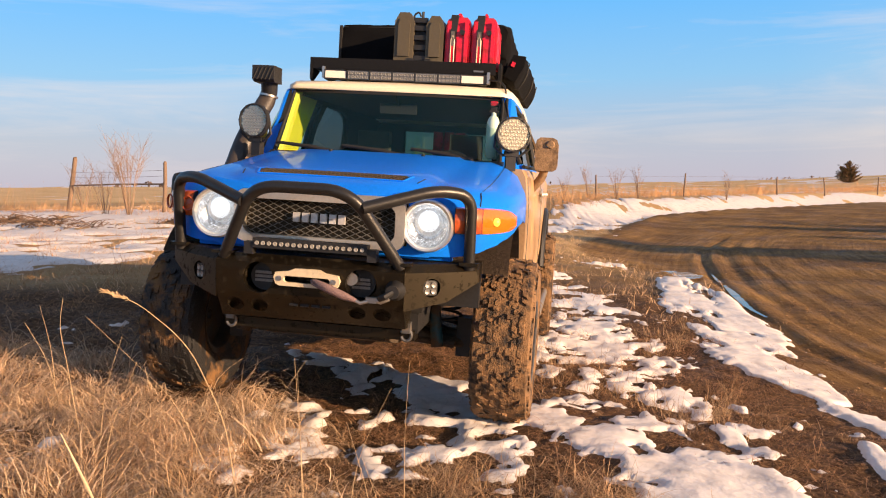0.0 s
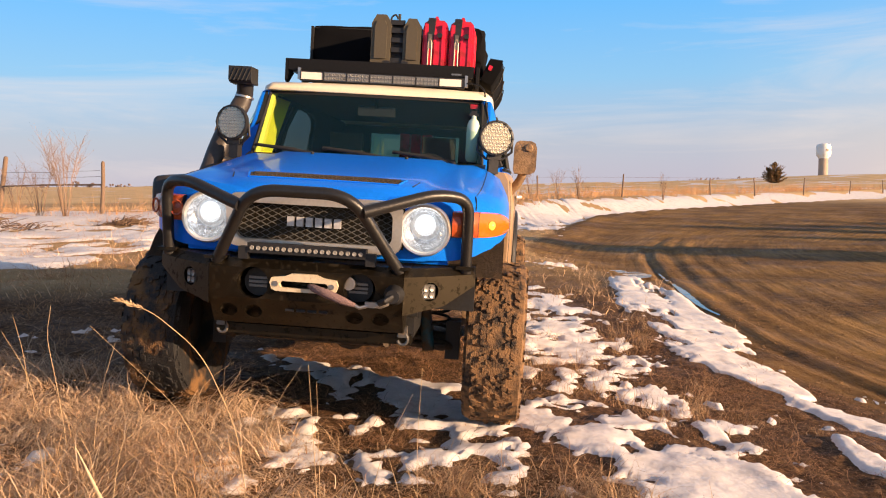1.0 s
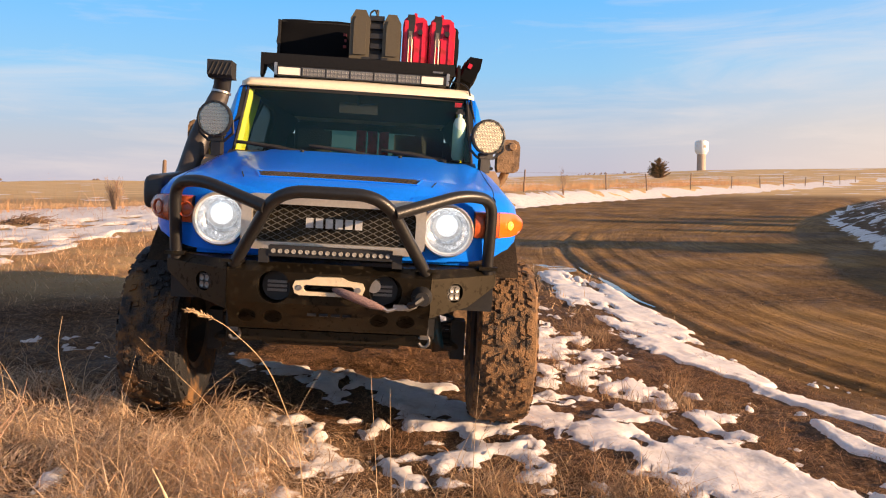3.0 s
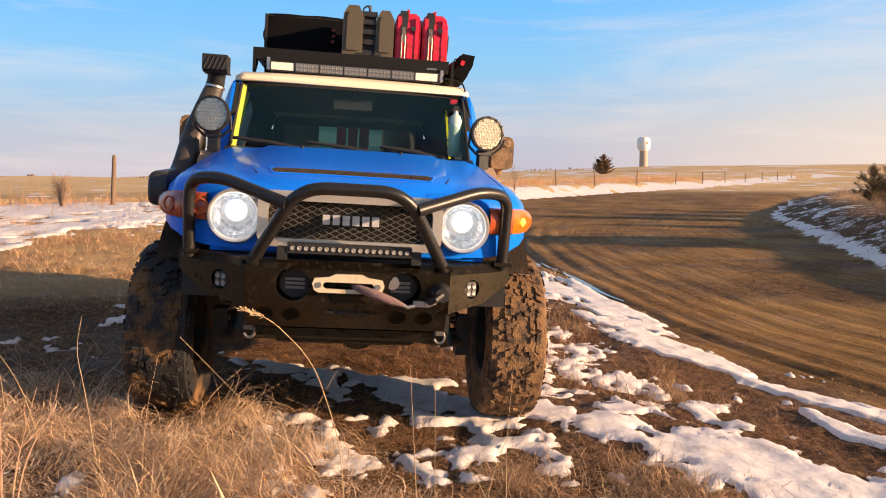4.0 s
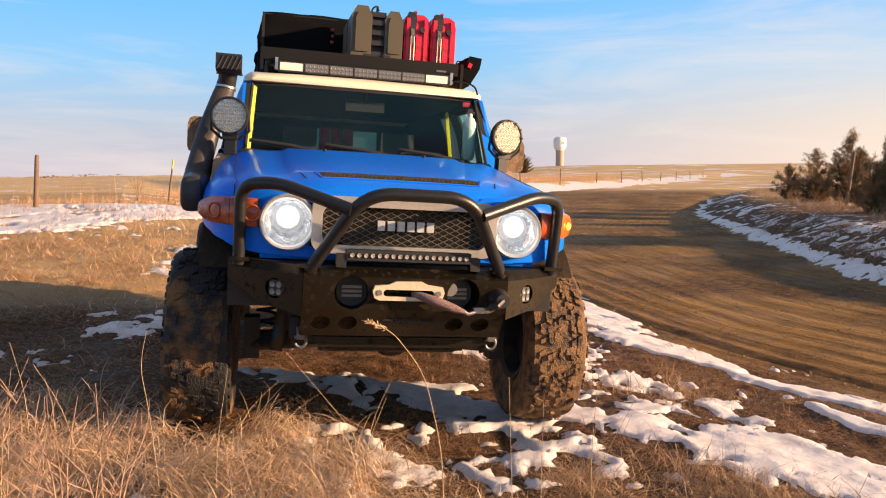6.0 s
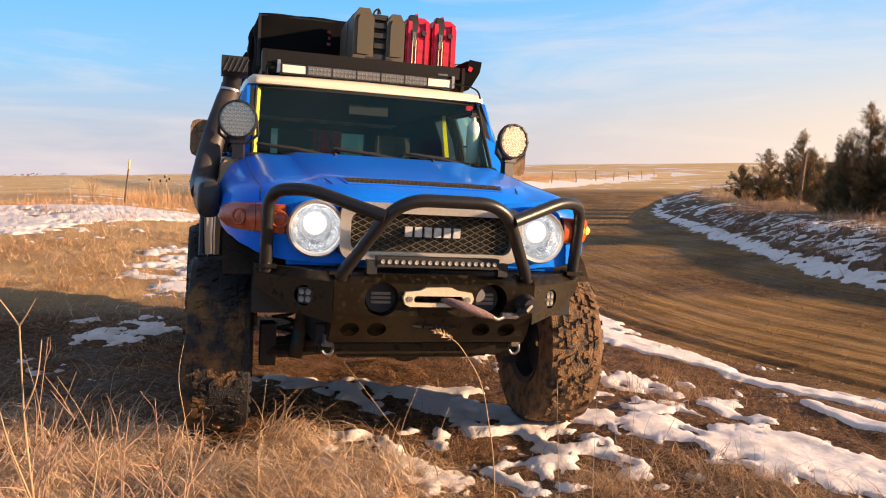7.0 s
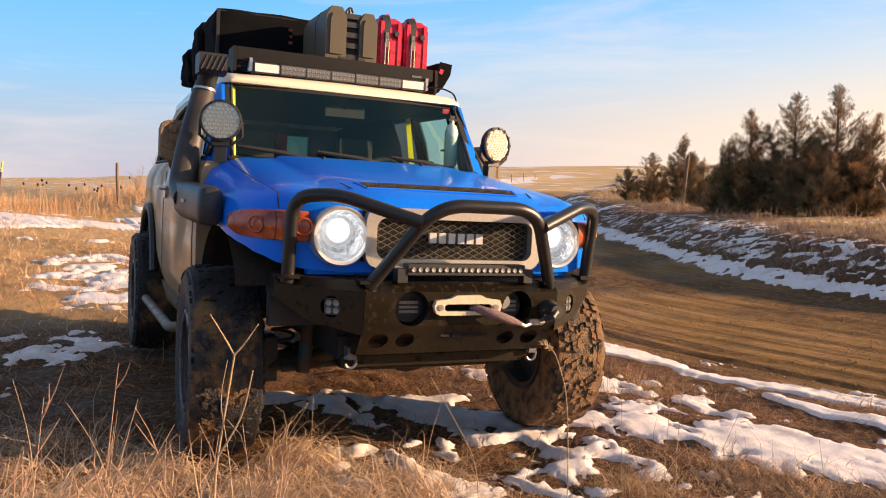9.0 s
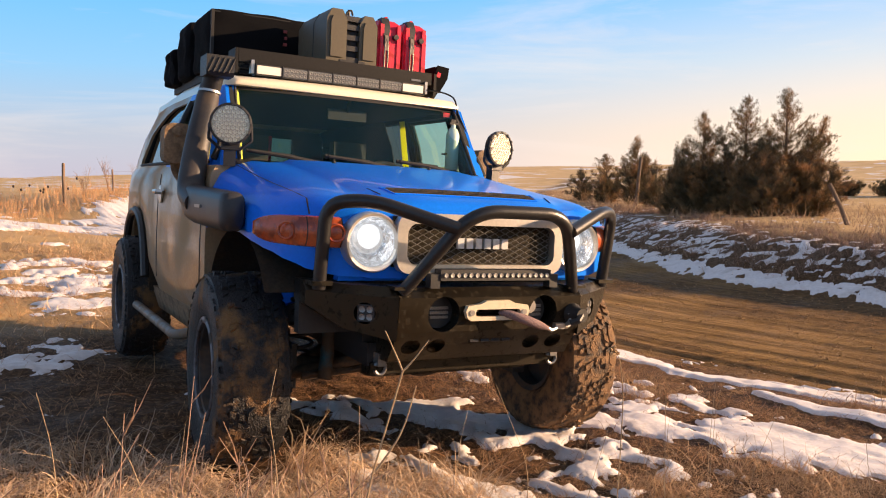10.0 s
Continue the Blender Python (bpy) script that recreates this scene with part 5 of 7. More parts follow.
    f = part("fairlead", prism(outline, "y", -0.026, -0.002, 0.006), FAIR, car, "tan aluminium rope fairlead")
    cut(f, prism([(-0.100 + 0.016 * math.cos(a), 0.818 + 0.016 * math.sin(a)) for a in (radians(90 + 15 * k) for k in range(13))] + [(0.100 + 0.016 * math.cos(a), 0.818 + 0.016 * math.sin(a)) for a in (radians(-90 + 15 * k) for k in range(13))], "y", -0.1, 0.1))
    for s in (-1, 1):
        part("bolt", spin([(0.001, 0), (0.013, 0.0), (0.014, 0.006), (0.001, 0.006)], 10, pose(s * 0.135, -0.030, 0.82)), STEEL, f)
    # rope pulled sideways to a hook
    rope = [(0.02, 0.0, 0.815), (0.05, -0.035, 0.812), (0.12, -0.05, 0.79), (0.20, -0.055, 0.762), (0.255, -0.05, 0.745)]
    part("winch_rope", tube(rope, [0.010, 0.018, 0.022, 0.020, 0.010], 10), ROPE, car, "purple-grey rope sleeve")
    part("rope_thimble", merged(tube([(0.255, -0.05, 0.745), (0.275, -0.05, 0.735), (0.30, -0.045, 0.742), (0.33, -0.03, 0.752)], 0.009, 8)), STEEL, car)
    part("winch_hook", merged(tube([(0.33, -0.03, 0.752), (0.37, -0.03, 0.748), (0.40, -0.02, 0.76), (0.41, -0.015, 0.785), (0.395, -0.01, 0.805)], [0.012, 0.015, 0.014, 0.012, 0.008], 8), box(0.30, 0.35, -0.045, -0.02, 0.738, 0.765, 0.005)), STEEL, car, "steel winch hook")
    # connector block on the face by the wing
    part("winch_plug", merged(spin([(0.001, -0.07), (0.032, -0.07), (0.036, -0.02), (0.05, 0.0), (0.05, 0.01), (0.001, 0.01)], 16, pose(0.43, 0.0, 0.80)), tube([(0.43, -0.06, 0.80), (0.40, -0.08, 0.78), (0.37, -0.06, 0.765)], 0.016, 8)), PLASTIC, car, "black rubber winch plug")
    # light bar under the grille
    lb = part("led_bar", box(-0.285, 0.285, -0.005, 0.055, 0.958, 1.005, 0.004), PLASTIC, car, "slim led light bar")
    for x in (-0.33, 0.285):
        part("bar_bracket", box(x, x + 0.045, 0.0, 0.05, 0.925, 0.985, 0.004), PLASTIC, lb)
    for k in range(18):
        x = -0.262 + k * 0.0308
        part("led", spin([(0.001, -0.002), (0.0095, -0.004), (0.011, 0.004), (0.001, 0.008)], 10, pose(x, -0.008, 0.9815)), LED_DULL, lb)
    # bull bar
    r = 0.0285
    centre = smooth_path([(-0.445, 0.035, 0.905), (-0.235, -0.165, 1.262), (0.235, -0.165, 1.262), (0.445, 0.035, 0.905)], 0.13, 8)
    part("bull_bar_hoop", tube(centre, r, 14), BLACK_TUBE, car, "black tubular bull bar")
    for s in (-1, 1):
        side = smooth_path([(s * 0.752, 0.20, 0.905), (s * 0.752, 0.145, 1.268), (s * 0.60, 0.03, 1.285), (s * 0.285, -0.135, 1.185)], 0.10, 8)
        part("bull_bar_side", tube(side, r, 14), BLACK_TUBE, car, "black tube guarding the headlight")
        part("bar_foot", box(s * 0.445 - 0.05, s * 0.445 + 0.05, 0.0, 0.09, 0.918, 0.932, 0.004), BLACK, car)
        part("bar_foot", box(s * 0.752 - 0.045, s * 0.752 + 0.045, 0.16, 0.245, 0.922, 0.940, 0.004), BLACK, car)


build_body()
build_cabin()
build_grille()
build_bumper()
def tyre_mesh():
    """Tread blocks in staggered rows round a rounded carcass; axis along x."""
    R, W = TYRE_R, 0.315
    prof = [(0.225, -0.125), (0.26, -0.150), (0.34, -0.163), (0.405, -0.160), (0.442, -0.143), (0.452, -0.07), (0.455, 0.0), (0.452, 0.07), (0.442, 0.143), (0.405, 0.160), (0.34, 0.163), (0.26, 0.150), (0.225, 0.125)]
    bm = spin(prof + [prof[0]], 72)
    for v in bm.verts:
        r = math.hypot(v.co.x, v.co.z)
        if r > 0.40:
            k = 1 + 0.020 * noise.noise(v.co * 16) + 0.012 * noise.noise(v.co * 45)
            v.co.x, v.co.z = v.co.x * k, v.co.z * k
    return bm


def build_wheel(name_parent, cx, cy, steer, seed, outer):
    """A muddy wheel; outer is +1 when its outside faces the car's left."""
    rnd = random.Random(seed)
    tilt = pose(cx, cy, TYRE_R - 0.012, 0, 0, 90 * 1 + steer)
    w = part("wheel", spin([(0.03, -0.06), (0.06, -0.06), (0.10, -0.02), (0.19, 0.0), (0.205, -0.13), (0.232, -0.145), (0.232, 0.145), (0.20, 0.13), (0.195, 0.04), (0.03, 0.05), (0.03, -0.06)], 36, tilt if outer > 0 else tilt @ pose(0, 0, 0, 0, 0, 180)), RIM, car, "dark wheel with muddy tyre")
    # wheels on the shadow side get the darkened rubber
    rubber = TYRE if outer > 0 else TYRE_SHADED
    part("tyre", moved(tyre_mesh(), tilt), rubber, w, "muddy mud-terrain tyre")
    bm = bmesh.new()
    rows = [(-0.136, 0.040, 0.0), (-0.098, 0.030, 0.5), (-0.065, 0.030, 0.15), (-0.032, 0.028, 0.6), (0.0, 0.028, 0.25), (0.032, 0.028, 0.7), (0.065, 0.030, 0.3), (0.098, 0.030, 0.85), (0.136, 0.040, 0.4)]
    count = 74
    for off, wid, ph in rows:
        for k in range(count):
            if rnd.random() < 0.10:
                continue
            a = 2 * math.pi * (k + ph + rnd.uniform(-0.26, 0.26)) / count
            edge = abs(off) > 0.12
            top = TYRE_R - (0.014 if edge else 0.0) + rnd.uniform(-0.013, 0.005)
            half = math.pi / count * (0.80 if edge else 0.84) * rnd.uniform(0.7, 1.15)
            skew = rnd.choice((-1, 1)) * rnd.uniform(0.1, 0.8)
            shift = 0.0 if edge else rnd.uniform(-0.009, 0.009)
            lo, hi = [], []
            for da, dx in ((-1, -1), (1, -1), (1, 1), (-1, 1)):
                ang = a + da * half + dx * skew * half
                x = off + shift + dx * wid / 2 * (1.0 + (0.25 if edge else 0.12))
                rr = top - (0.020 if edge and dx * off > 0 else 0)
                lo.append(bm.verts.new((0.425 * math.cos(ang), x, 0.425 * math.sin(ang))))
                hi.append(bm.verts.new((rr * math.cos(a + (ang - a) * 0.86), x - dx * 0.004, rr * math.sin(a + (ang - a) * 0.86))))
            for i in range(4):
                bm.faces.new((lo[i], lo[(i + 1) % 4], hi[(i + 1) % 4], hi[i]))
            bm.faces.new(hi)
    part("tread", moved(bm, tilt), rubber, w, "chunky mud-filled tread", smooth=False)
    for k in range(6):
        a = 2 * math.pi * k / 6
        part("lug_nut", spin([(0.001, 0.06), (0.012, 0.058), (0.012, 0.03), (0.001, 0.03)], 8, tilt @ (pose(0, 0, 0) if outer > 0 else pose(0, 0, 0, 0, 0, 180)) @ pose(0.075 * math.cos(a), -0.09, 0.075 * math.sin(a))), STEEL, w)
    part("bead_ring", spin([(0.215, -0.150), (0.232, -0.156), (0.246, -0.150), (0.246, -0.138), (0.215, -0.138), (0.215, -0.150)], 36, tilt @ (pose(0, 0, 0) if outer > 0 else pose(0, 0, 0, 0, 0, 180)) @ pose(0, 0, 0)), RIM_LIP, w, "scuffed dark metal wheel lip")
    return w


def build_under():
    part("skid_bar", merged(box(-0.50, 0.50, 0.20, 0.30, 0.525, 0.575, 0.01), box(-0.34, 0.34, 0.26, 0.8, 0.50, 0.56, 0.02)), BLACK, car, "dark underbody cross bar")
    part("skid_plate", loft([[(-0.34, y, z), (0.34, y, z), (0.34, y, z + 0.02), (-0.34, y, z + 0.02)] for y, z in ((0.30, 0.50), (0.46, 0.45), (0.62, 0.42), (1.20, 0.42), (1.36, 0.48))], bevel=0.004), WELL, car, "muddy skid plate")
    part("steering_link", tube([(-0.64, 0.70, 0.42), (-0.30, 0.68, 0.45), (0.30, 0.68, 0.45), (0.64, 0.70, 0.42)], 0.020, 8), WELL, car)
    part("axle", merged(tube([(-0.70, FRONT_Y, 0.44), (0.70, FRONT_Y, 0.44)], 0.045, 12), spin([(0.001, -0.14), (0.10, -0.10), (0.13, 0), (0.10, 0.10), (0.001, 0.14)], 16, pose(0.08, FRONT_Y, 0.47))), WELL, car, "muddy front axle")
    part("rear_axle", merged(tube([(-0.70, REAR_Y, 0.44), (0.70, REAR_Y, 0.44)], 0.05, 12), spin([(0.001, -0.16), (0.12, -0.12), (0.15, 0), (0.12, 0.12), (0.001, 0.16)], 16, pose(0.0, REAR_Y, 0.46))), MUDDY, car)
    part("chassis", merged(box(-0.50, -0.38, 1.3, 4.3, 0.58, 0.70, 0.01), box(0.38, 0.50, 1.3, 4.3, 0.58, 0.70, 0.01), box(-0.38, 0.38, 1.5, 2.6, 0.52, 0.66, 0.03), box(-0.4, 0.4, 3.8, 4.3, 0.5, 0.66, 0.03)), PLASTIC, car)
    for s in (-1, 1):
        part("shock", merged(tube([(s * 0.56, 0.60, 0.42), (s * 0.52, 0.66, 0.66)], 0.034, 12), tube([(s * 0.52, 0.66, 0.66), (s * 0.49, 0.70, 0.95)], 0.016, 10)), TEAL, car, "teal shock absorber")
        coil = []
        for k in range(60):
            a = 2 * math.pi * k / 10
            t = k / 59
            coil.append((s * 0.60 + 0.055 * math.cos(a), 0.84 + 0.055 * math.sin(a), 0.50 + 0.36 * t))
        part("coil_spring", tube(coil, 0.010, 6), PLASTIC, car)
        part("control_arm", merged(tube([(s * 0.30, 0.62, 0.52), (s * 0.70, 0.82, 0.40)], 0.03, 10), tube([(s * 0.30, 1.10, 0.52), (s * 0.70, 0.86, 0.40)], 0.03, 10)), WELL, car)
        part("knuckle", box(s * 0.68 - 0.04, s * 0.68 + 0.04, 0.78, 0.90, 0.34, 0.56, 0.02), PLASTIC, car)


def build_mirrors():
    for s in (-1, 1):
        m = part("door_mirror", loft([[(s * (0.975 + (x - 0.975) * (0.96 if s < 0 else 1)), y, z) for x, z in ((0.985, 1.435), (1.095, 1.435), (1.122, 1.450), (1.130, 1.475), (1.130, 1.615), (1.118, 1.648), (1.09, 1.662), (1.005, 1.662), (0.982, 1.645), (0.975, 1.62), (0.975, 1.465))] for y in [q + (0.13 if s < 0 else 0.18) for q in (1.66, 1.76, 1.80)]], bevel=0.022), MUDDY, car, "large mud-splashed door mirror")
        part("mirror_lamp", spin([(0.001, -0.010), (0.022, -0.008), (0.030, 0.004), (0.001, 0.01)], 18, pose(s * (1.075 if s > 0 else 1.055), 1.655 + (0.13 if s < 0 else 0.18), 1.615)), MUDDY, m)
        part("mirror_arm", tube(smooth_path([(s * 1.045, 1.90, 1.45), (s * 1.03, 1.92, 1.39), (s * 0.96, 1.96, 1.30)], 0.05), 0.030, 10), MUDDY, m)
        part("mirror_glass", box(min(s * 0.99, s * 1.09), max(s * 0.99, s * 1.09), 1.802 + (0.13 if s < 0 else 0.18), 1.806 + (0.13 if s < 0 else 0.18), 1.455, 1.64, 0.0), CHROME, m)


def cup_mesh(profile, material):
    me = bpy.data.meshes.new("led")
    bm = spin(profile, 10)
    bm.to_mesh(me)
    bm.free()
    me.materials.append(material)
    me.shade_smooth()
    return me


LED_CUP = cup_mesh([(0.001, 0.001), (0.007, -0.002), (0.0115, -0.008), (0.0118, -0.004), (0.0118, 0.002)], LED)
DULL_CUP = cup_mesh([(0.001, 0.0005), (0.006, -0.002), (0.0108, -0.008), (0.0112, 0.0)], LED_DULL)


def twin(name, me, parent, m):
    """A small piece that shares its mesh with its like."""
    ob = new(name, me)
    ob.parent = parent
    ob.matrix_basis = m
    return ob


def round_lamp(px, py, pz, turn):
    base = pose(px, py, pz, 0, 0, turn) @ Matrix.Scale(0.9, 4)
    lamp = part("driving_lamp", spin([(0.001, 0.09), (0.055, 0.085), (0.085, 0.06), (0.118, 0.035), (0.124, 0.02), (0.124, -0.012), (0.112, -0.016), (0.108, 0.0), (0.001, 0.004)], 40, base), PLASTIC, car, "round black led driving lamp")
    for k in range(12):
        a = 2 * math.pi * k / 12
        part("rim_bolt", spin([(0.001, -0.020), (0.007, -0.019), (0.007, -0.010), (0.001, -0.010)], 8, base @ pose(0.117 * math.cos(a), 0, 0.117 * math.sin(a))), RUBBER, lamp)
    part("reflector", spin([(0.001, -0.0005), (0.108, -0.0015)], 36, base), DISH, lamp, "pale reflector dish")
    for i in range(-4, 5):
        for j in range(-4, 5):
            x, z = (i + 0.5 * (j % 2)) * 0.0255, j * 0.0235
            if x * x + z * z < 0.098 ** 2:
                twin("led", LED_CUP, lamp, base @ pose(x, -0.003, z))
    part("lens_glass", spin([(0.001, -0.012), (0.111, -0.010)], 36, base), GLASS, lamp).visible_shadow = False
    part("lamp_bracket", merged(box(-0.05, 0.05, 0.02, 0.06, -0.15, -0.115, 0.006, 2, base), tube([base @ Vector((-0.12, 0.02, 0)), base @ Vector((-0.125, 0.03, -0.09)), base @ Vector((-0.06, 0.04, -0.145)), base @ Vector((0.06, 0.04, -0.145)), base @ Vector((0.125, 0.03, -0.09)), base @ Vector((0.12, 0.02, 0))], 0.009, 8), box(-0.035, 0.035, 0.03, 0.09, -0.25, -0.13, 0.008, 2, base)), PLASTIC, lamp)
    return lamp


def build_snorkel():
    pts = smooth_path([(-1.024, 1.28, 1.222), (-1.040, 1.47, 1.275), (-0.985, 1.565, 1.56), (-0.905, 1.715, 1.82), (-0.893, 1.722, 1.88)], 0.17, 9)
    rad = [0.078 - 0.020 * (k / (len(pts) - 1)) for k in range(len(pts))]
    sn = part("snorkel", tube(pts, rad, 18, flat=0.85), SNORKEL, car, "black raised air intake up the pillar")
    secs = []
    for y, hx, hz, cx, cz in ((0.648, 0.040, 0.070, -1.000, 1.200), (0.660, 0.052, 0.088, -1.002, 1.200), (0.72, 0.057, 0.093, -1.004, 1.201), (1.0, 0.060, 0.096, -1.012, 1.207), (1.25, 0.064, 0.096, -1.022, 1.215), (1.38, 0.062, 0.092, -1.028, 1.226), (1.45, 0.052, 0.074, -1.032, 1.236), (1.49, 0.030, 0.04, -1.034, 1.245)):
        ring = []
        for k in range(20):
            a = 2 * math.pi * k / 20
            c, q = math.cos(a), math.sin(a)
            ring.append((cx + hx * math.copysign(abs(c) ** 0.6, c), y, cz + hz * math.copysign(abs(q) ** 0.6, q)))
        secs.append(ring)
    part("snorkel_body", loft(secs), SNORKEL, sn, "bulky black intake body on the fender", angle=50)
    part("mark_bar", box(-1.0800, -1.0720, 1.02, 1.14, 1.205, 1.220, 0.0), LED_DARK, sn)
    part("hose_clamp", tube([(-0.8975, 1.720, 1.840), (-0.8955, 1.721, 1.853)], 0.064, 16), STEEL, sn, "bright hose clamp")
    part("intake_neck", tube([(-0.893, 1.722, 1.86), (-0.880, 1.680, 1.96)], [0.055, 0.058], 16), PLASTIC, sn)
    head = part("intake_head", loft([[(-0.80, 1.57, z), (-0.95, 1.57, z), (-0.955, 1.70, z), (-0.795, 1.70, z)] if z < 1.94 else [(-0.802, 1.55, z), (-0.955, 1.55, z), (-0.955, 1.71, z), (-0.802, 1.71, z)] for z in (1.925, 1.945, 2.015, 2.035)], bevel=0.016), PLASTIC, sn, "black slatted intake head")
    for k in range(5):
        x = -0.935 + 0.028 * k
        part("intake_slat", tube([(x - 0.012, 1.548, 1.94), (x + 0.022, 1.548, 2.02)], 0.005, 6), RUBBER, head)


def build_wipers():
    for x0, x1 in ((-0.30, -0.72), (0.16, -0.26), (0.58, 0.20)):
        y0, z0 = 1.472, 1.492
        w = part("wiper", merged(tube([(x0, y0 - 0.01, z0 - 0.02), ((x0 + x1) / 2, y0 - 0.008, z0 + 0.012), (x1, y0 + 0.002, z0 + 0.030)], [0.016, 0.013, 0.010], 8),
                                 tube([(x1 + 0.26, y0 + 0.004, z0 + 0.012), (x1 - 0.02, y0 + 0.008, z0 + 0.030)], 0.012, 6), spin([(0.001, -0.02), (0.018, -0.02), (0.020, 0.02), (0.001, 0.02)], 12, pose(x0, y0 - 0.012, z0 - 0.025, -60, 0, 0))), RUBBER, car, "black wiper arm")


def build_roof_rack():
    rack = part("roof_rack", merged(box(-0.672, 0.655, 1.985, 2.01, 2.085, 2.165, 0.008), box(-0.66, -0.625, 2.011, 4.2, 2.08, 2.14, 0.008), box(0.605, 0.64, 2.011, 4.2, 2.08, 2.14, 0.008), box(-0.624, 0.604, 4.17, 4.2, 2.08, 2.14, 0.008)), RACK, car, "flat black roof rack")
    for k in range(9):
        y = 2.10 + 0.25 * k
        part("rack_slat", box(-0.624, 0.604, y, y + 0.07, 2.105, 2.125, 0.004), RACK, rack)
    for s in (-1, 1):
        part("rack_end", loft([[(s * 0.674, 1.985, 2.165), (s * 0.674, 1.985, 2.015), (s * 0.674, 2.02, 1.995), (s * 0.674, 2.16, 2.08), (s * 0.674, 2.16, 2.165)], [(s * 0.694, 1.985, 2.165), (s * 0.694, 1.985, 2.015), (s * 0.694, 2.02, 1.995), (s * 0.694, 2.16, 2.08), (s * 0.694, 2.16, 2.165)]]), RACK, rack)
        for y in (2.25, 3.2, 4.0):
            part("rack_foot", box(s * 0.62 - 0.02, s * 0.62 + 0.02, y, y + 0.08, 1.98, 2.09, 0.006), RACK, rack)
    lb = part("roof_light_bar", box(-0.575, 0.595, 1.955, 2.03, 2.008, 2.078, 0.006), PLASTIC, rack, "long roof led light bar with pale end lamps")
    for k in range(7):
        x0 = -0.566 + k * 0.1648
        if k in (0, 6):
            part("flood_lens", box(x0, x0 + 0.152, 1.949, 1.957, 2.018, 2.068, 0.003), PALE, lb, "pale frosted flood lens")
        else:
            seg = part("led_segment", box(x0, x0 + 0.155, 1.951, 1.957, 2.015, 2.071, 0.003), LED_DARK, lb)
            for i in range(6):
                for j in range(2):
                    twin("led", DULL_CUP, seg, pose(x0 + 0.0135 + 0.0256 * i, 1.950, 2.0300 + 0.0265 * j))
        part("bar_fin", box(x0 - 0.007, x0 - 0.002, 1.944, 1.960, 2.008, 2.078, 0.0), PLASTIC, lb)
    for x in (-0.588, 0.608):
        part("bar_mount", box(x - 0.010, x + 0.010, 1.97, 2.02, 2.02, 2.10, 0.004), STEEL, lb)
    part("rack_mark", box(0.50, 0.57, 1.981, 1.985, 2.10, 2.112, 0.0), LED_DARK, rack)
    part("wire", tube(smooth_path([(0.60, 1.99, 2.05), (0.70, 1.88, 2.03), (0.745, 1.80, 1.99), (0.76, 1.79, 1.90), (0.79, 1.70, 1.75)], 0.05), 0.006, 6), RUBBER, car, "black cable down the pillar")


for sx, yy, st, sd in ((-1, FRONT_Y, -2, 1), (1, FRONT_Y, -1, 2), (-1, REAR_Y, 0, 3), (1, REAR_Y, 0, 4)):
    build_wheel(car, sx * (TRACK if yy < 2 else REAR_TRACK), yy, st, sd, sx)
build_under()
build_mirrors()
round_lamp(-0.856, 1.37, 1.65, -12)
round_lamp(0.85, 1.37, 1.642, 14)
build_snorkel()
build_wipers()
build_roof_rack()
# ---- load on the roof rack: things of their own ----
RACK_Z = 2.127


def jerry_can(x):
    can = thing("jerry_can", CAR @ pose(x, 2.22, RACK_Z), "red jerry can with black cap upright on the rack", "fuel can", "red cans on the rack")
    part("can_body", loft([[(sx, sy, z) for sx, sy in ((-w, -d), (w, -d), (w, d), (-w, d))] for w, d, z in ((0.080, 0.14, 0.0), (0.088, 0.155, 0.02), (0.088, 0.155, 0.30), (0.080, 0.14, 0.345), (0.055, 0.10, 0.375))], bevel=0.022), RED, can)
    for s in (-1, 1):
        part("rib", box(s * 0.062 - 0.013, s * 0.062 + 0.013, -0.172, -0.150, 0.03, 0.335, 0.008), RED, can)
    part("front_panel", box(-0.004, 0.050, -0.166, -0.152, 0.05, 0.215, 0.008), RED, can)
    part("side_seam", tube([(0.0895, -0.13, 0.02), (0.0895, 0.13, 0.02), (0.0895, 0.13, 0.30), (0.0895, -0.13, 0.30), (0.0895, -0.13, 0.02)], 0.006, 6), RED, can)
    part("strap", box(-0.053, -0.013, -0.176, -0.150, 0.20, 0.275, 0.005), PLASTIC, can, "black hold-down strap")
    part("cap", loft([[(-0.052, -0.160, 0.255), (-0.008, -0.160, 0.255), (-0.008, -0.10, 0.255), (-0.052, -0.10, 0.255)], [(-0.060, -0.165, 0.33), (-0.002, -0.165, 0.33), (-0.002, -0.09, 0.33), (-0.060, -0.09, 0.33)], [(-0.055, -0.13, 0.385), (-0.004, -0.13, 0.385), (-0.004, -0.06, 0.385), (-0.055, -0.06, 0.385)]], bevel=0.008), PLASTIC, can, "black angled spout cap")
    part("latch", merged(tube([(-0.045, -0.178, 0.015), (-0.045, -0.182, 0.20), (-0.033, -0.182, 0.235), (-0.021, -0.182, 0.20), (-0.021, -0.178, 0.015)], 0.006, 6), box(-0.046, -0.020, -0.186, -0.172, 0.16, 0.26, 0.004)), LATCH, can, "bright steel latch")
    part("vent_knob", spin([(0.001, -0.03), (0.018, -0.03), (0.018, 0.01), (0.001, 0.01)], 12, pose(0.035, -0.16, 0.255)), PLASTIC, can)
    for y in (-0.06, 0.06):
        part("handle_post", box(-0.012, 0.012, y - 0.01, y + 0.01, 0.36, 0.40, 0.003), RED, can)
    part("handle", tube([(0, -0.085, 0.395), (0, 0.085, 0.395)], 0.012, 8), RED, can)
    return can


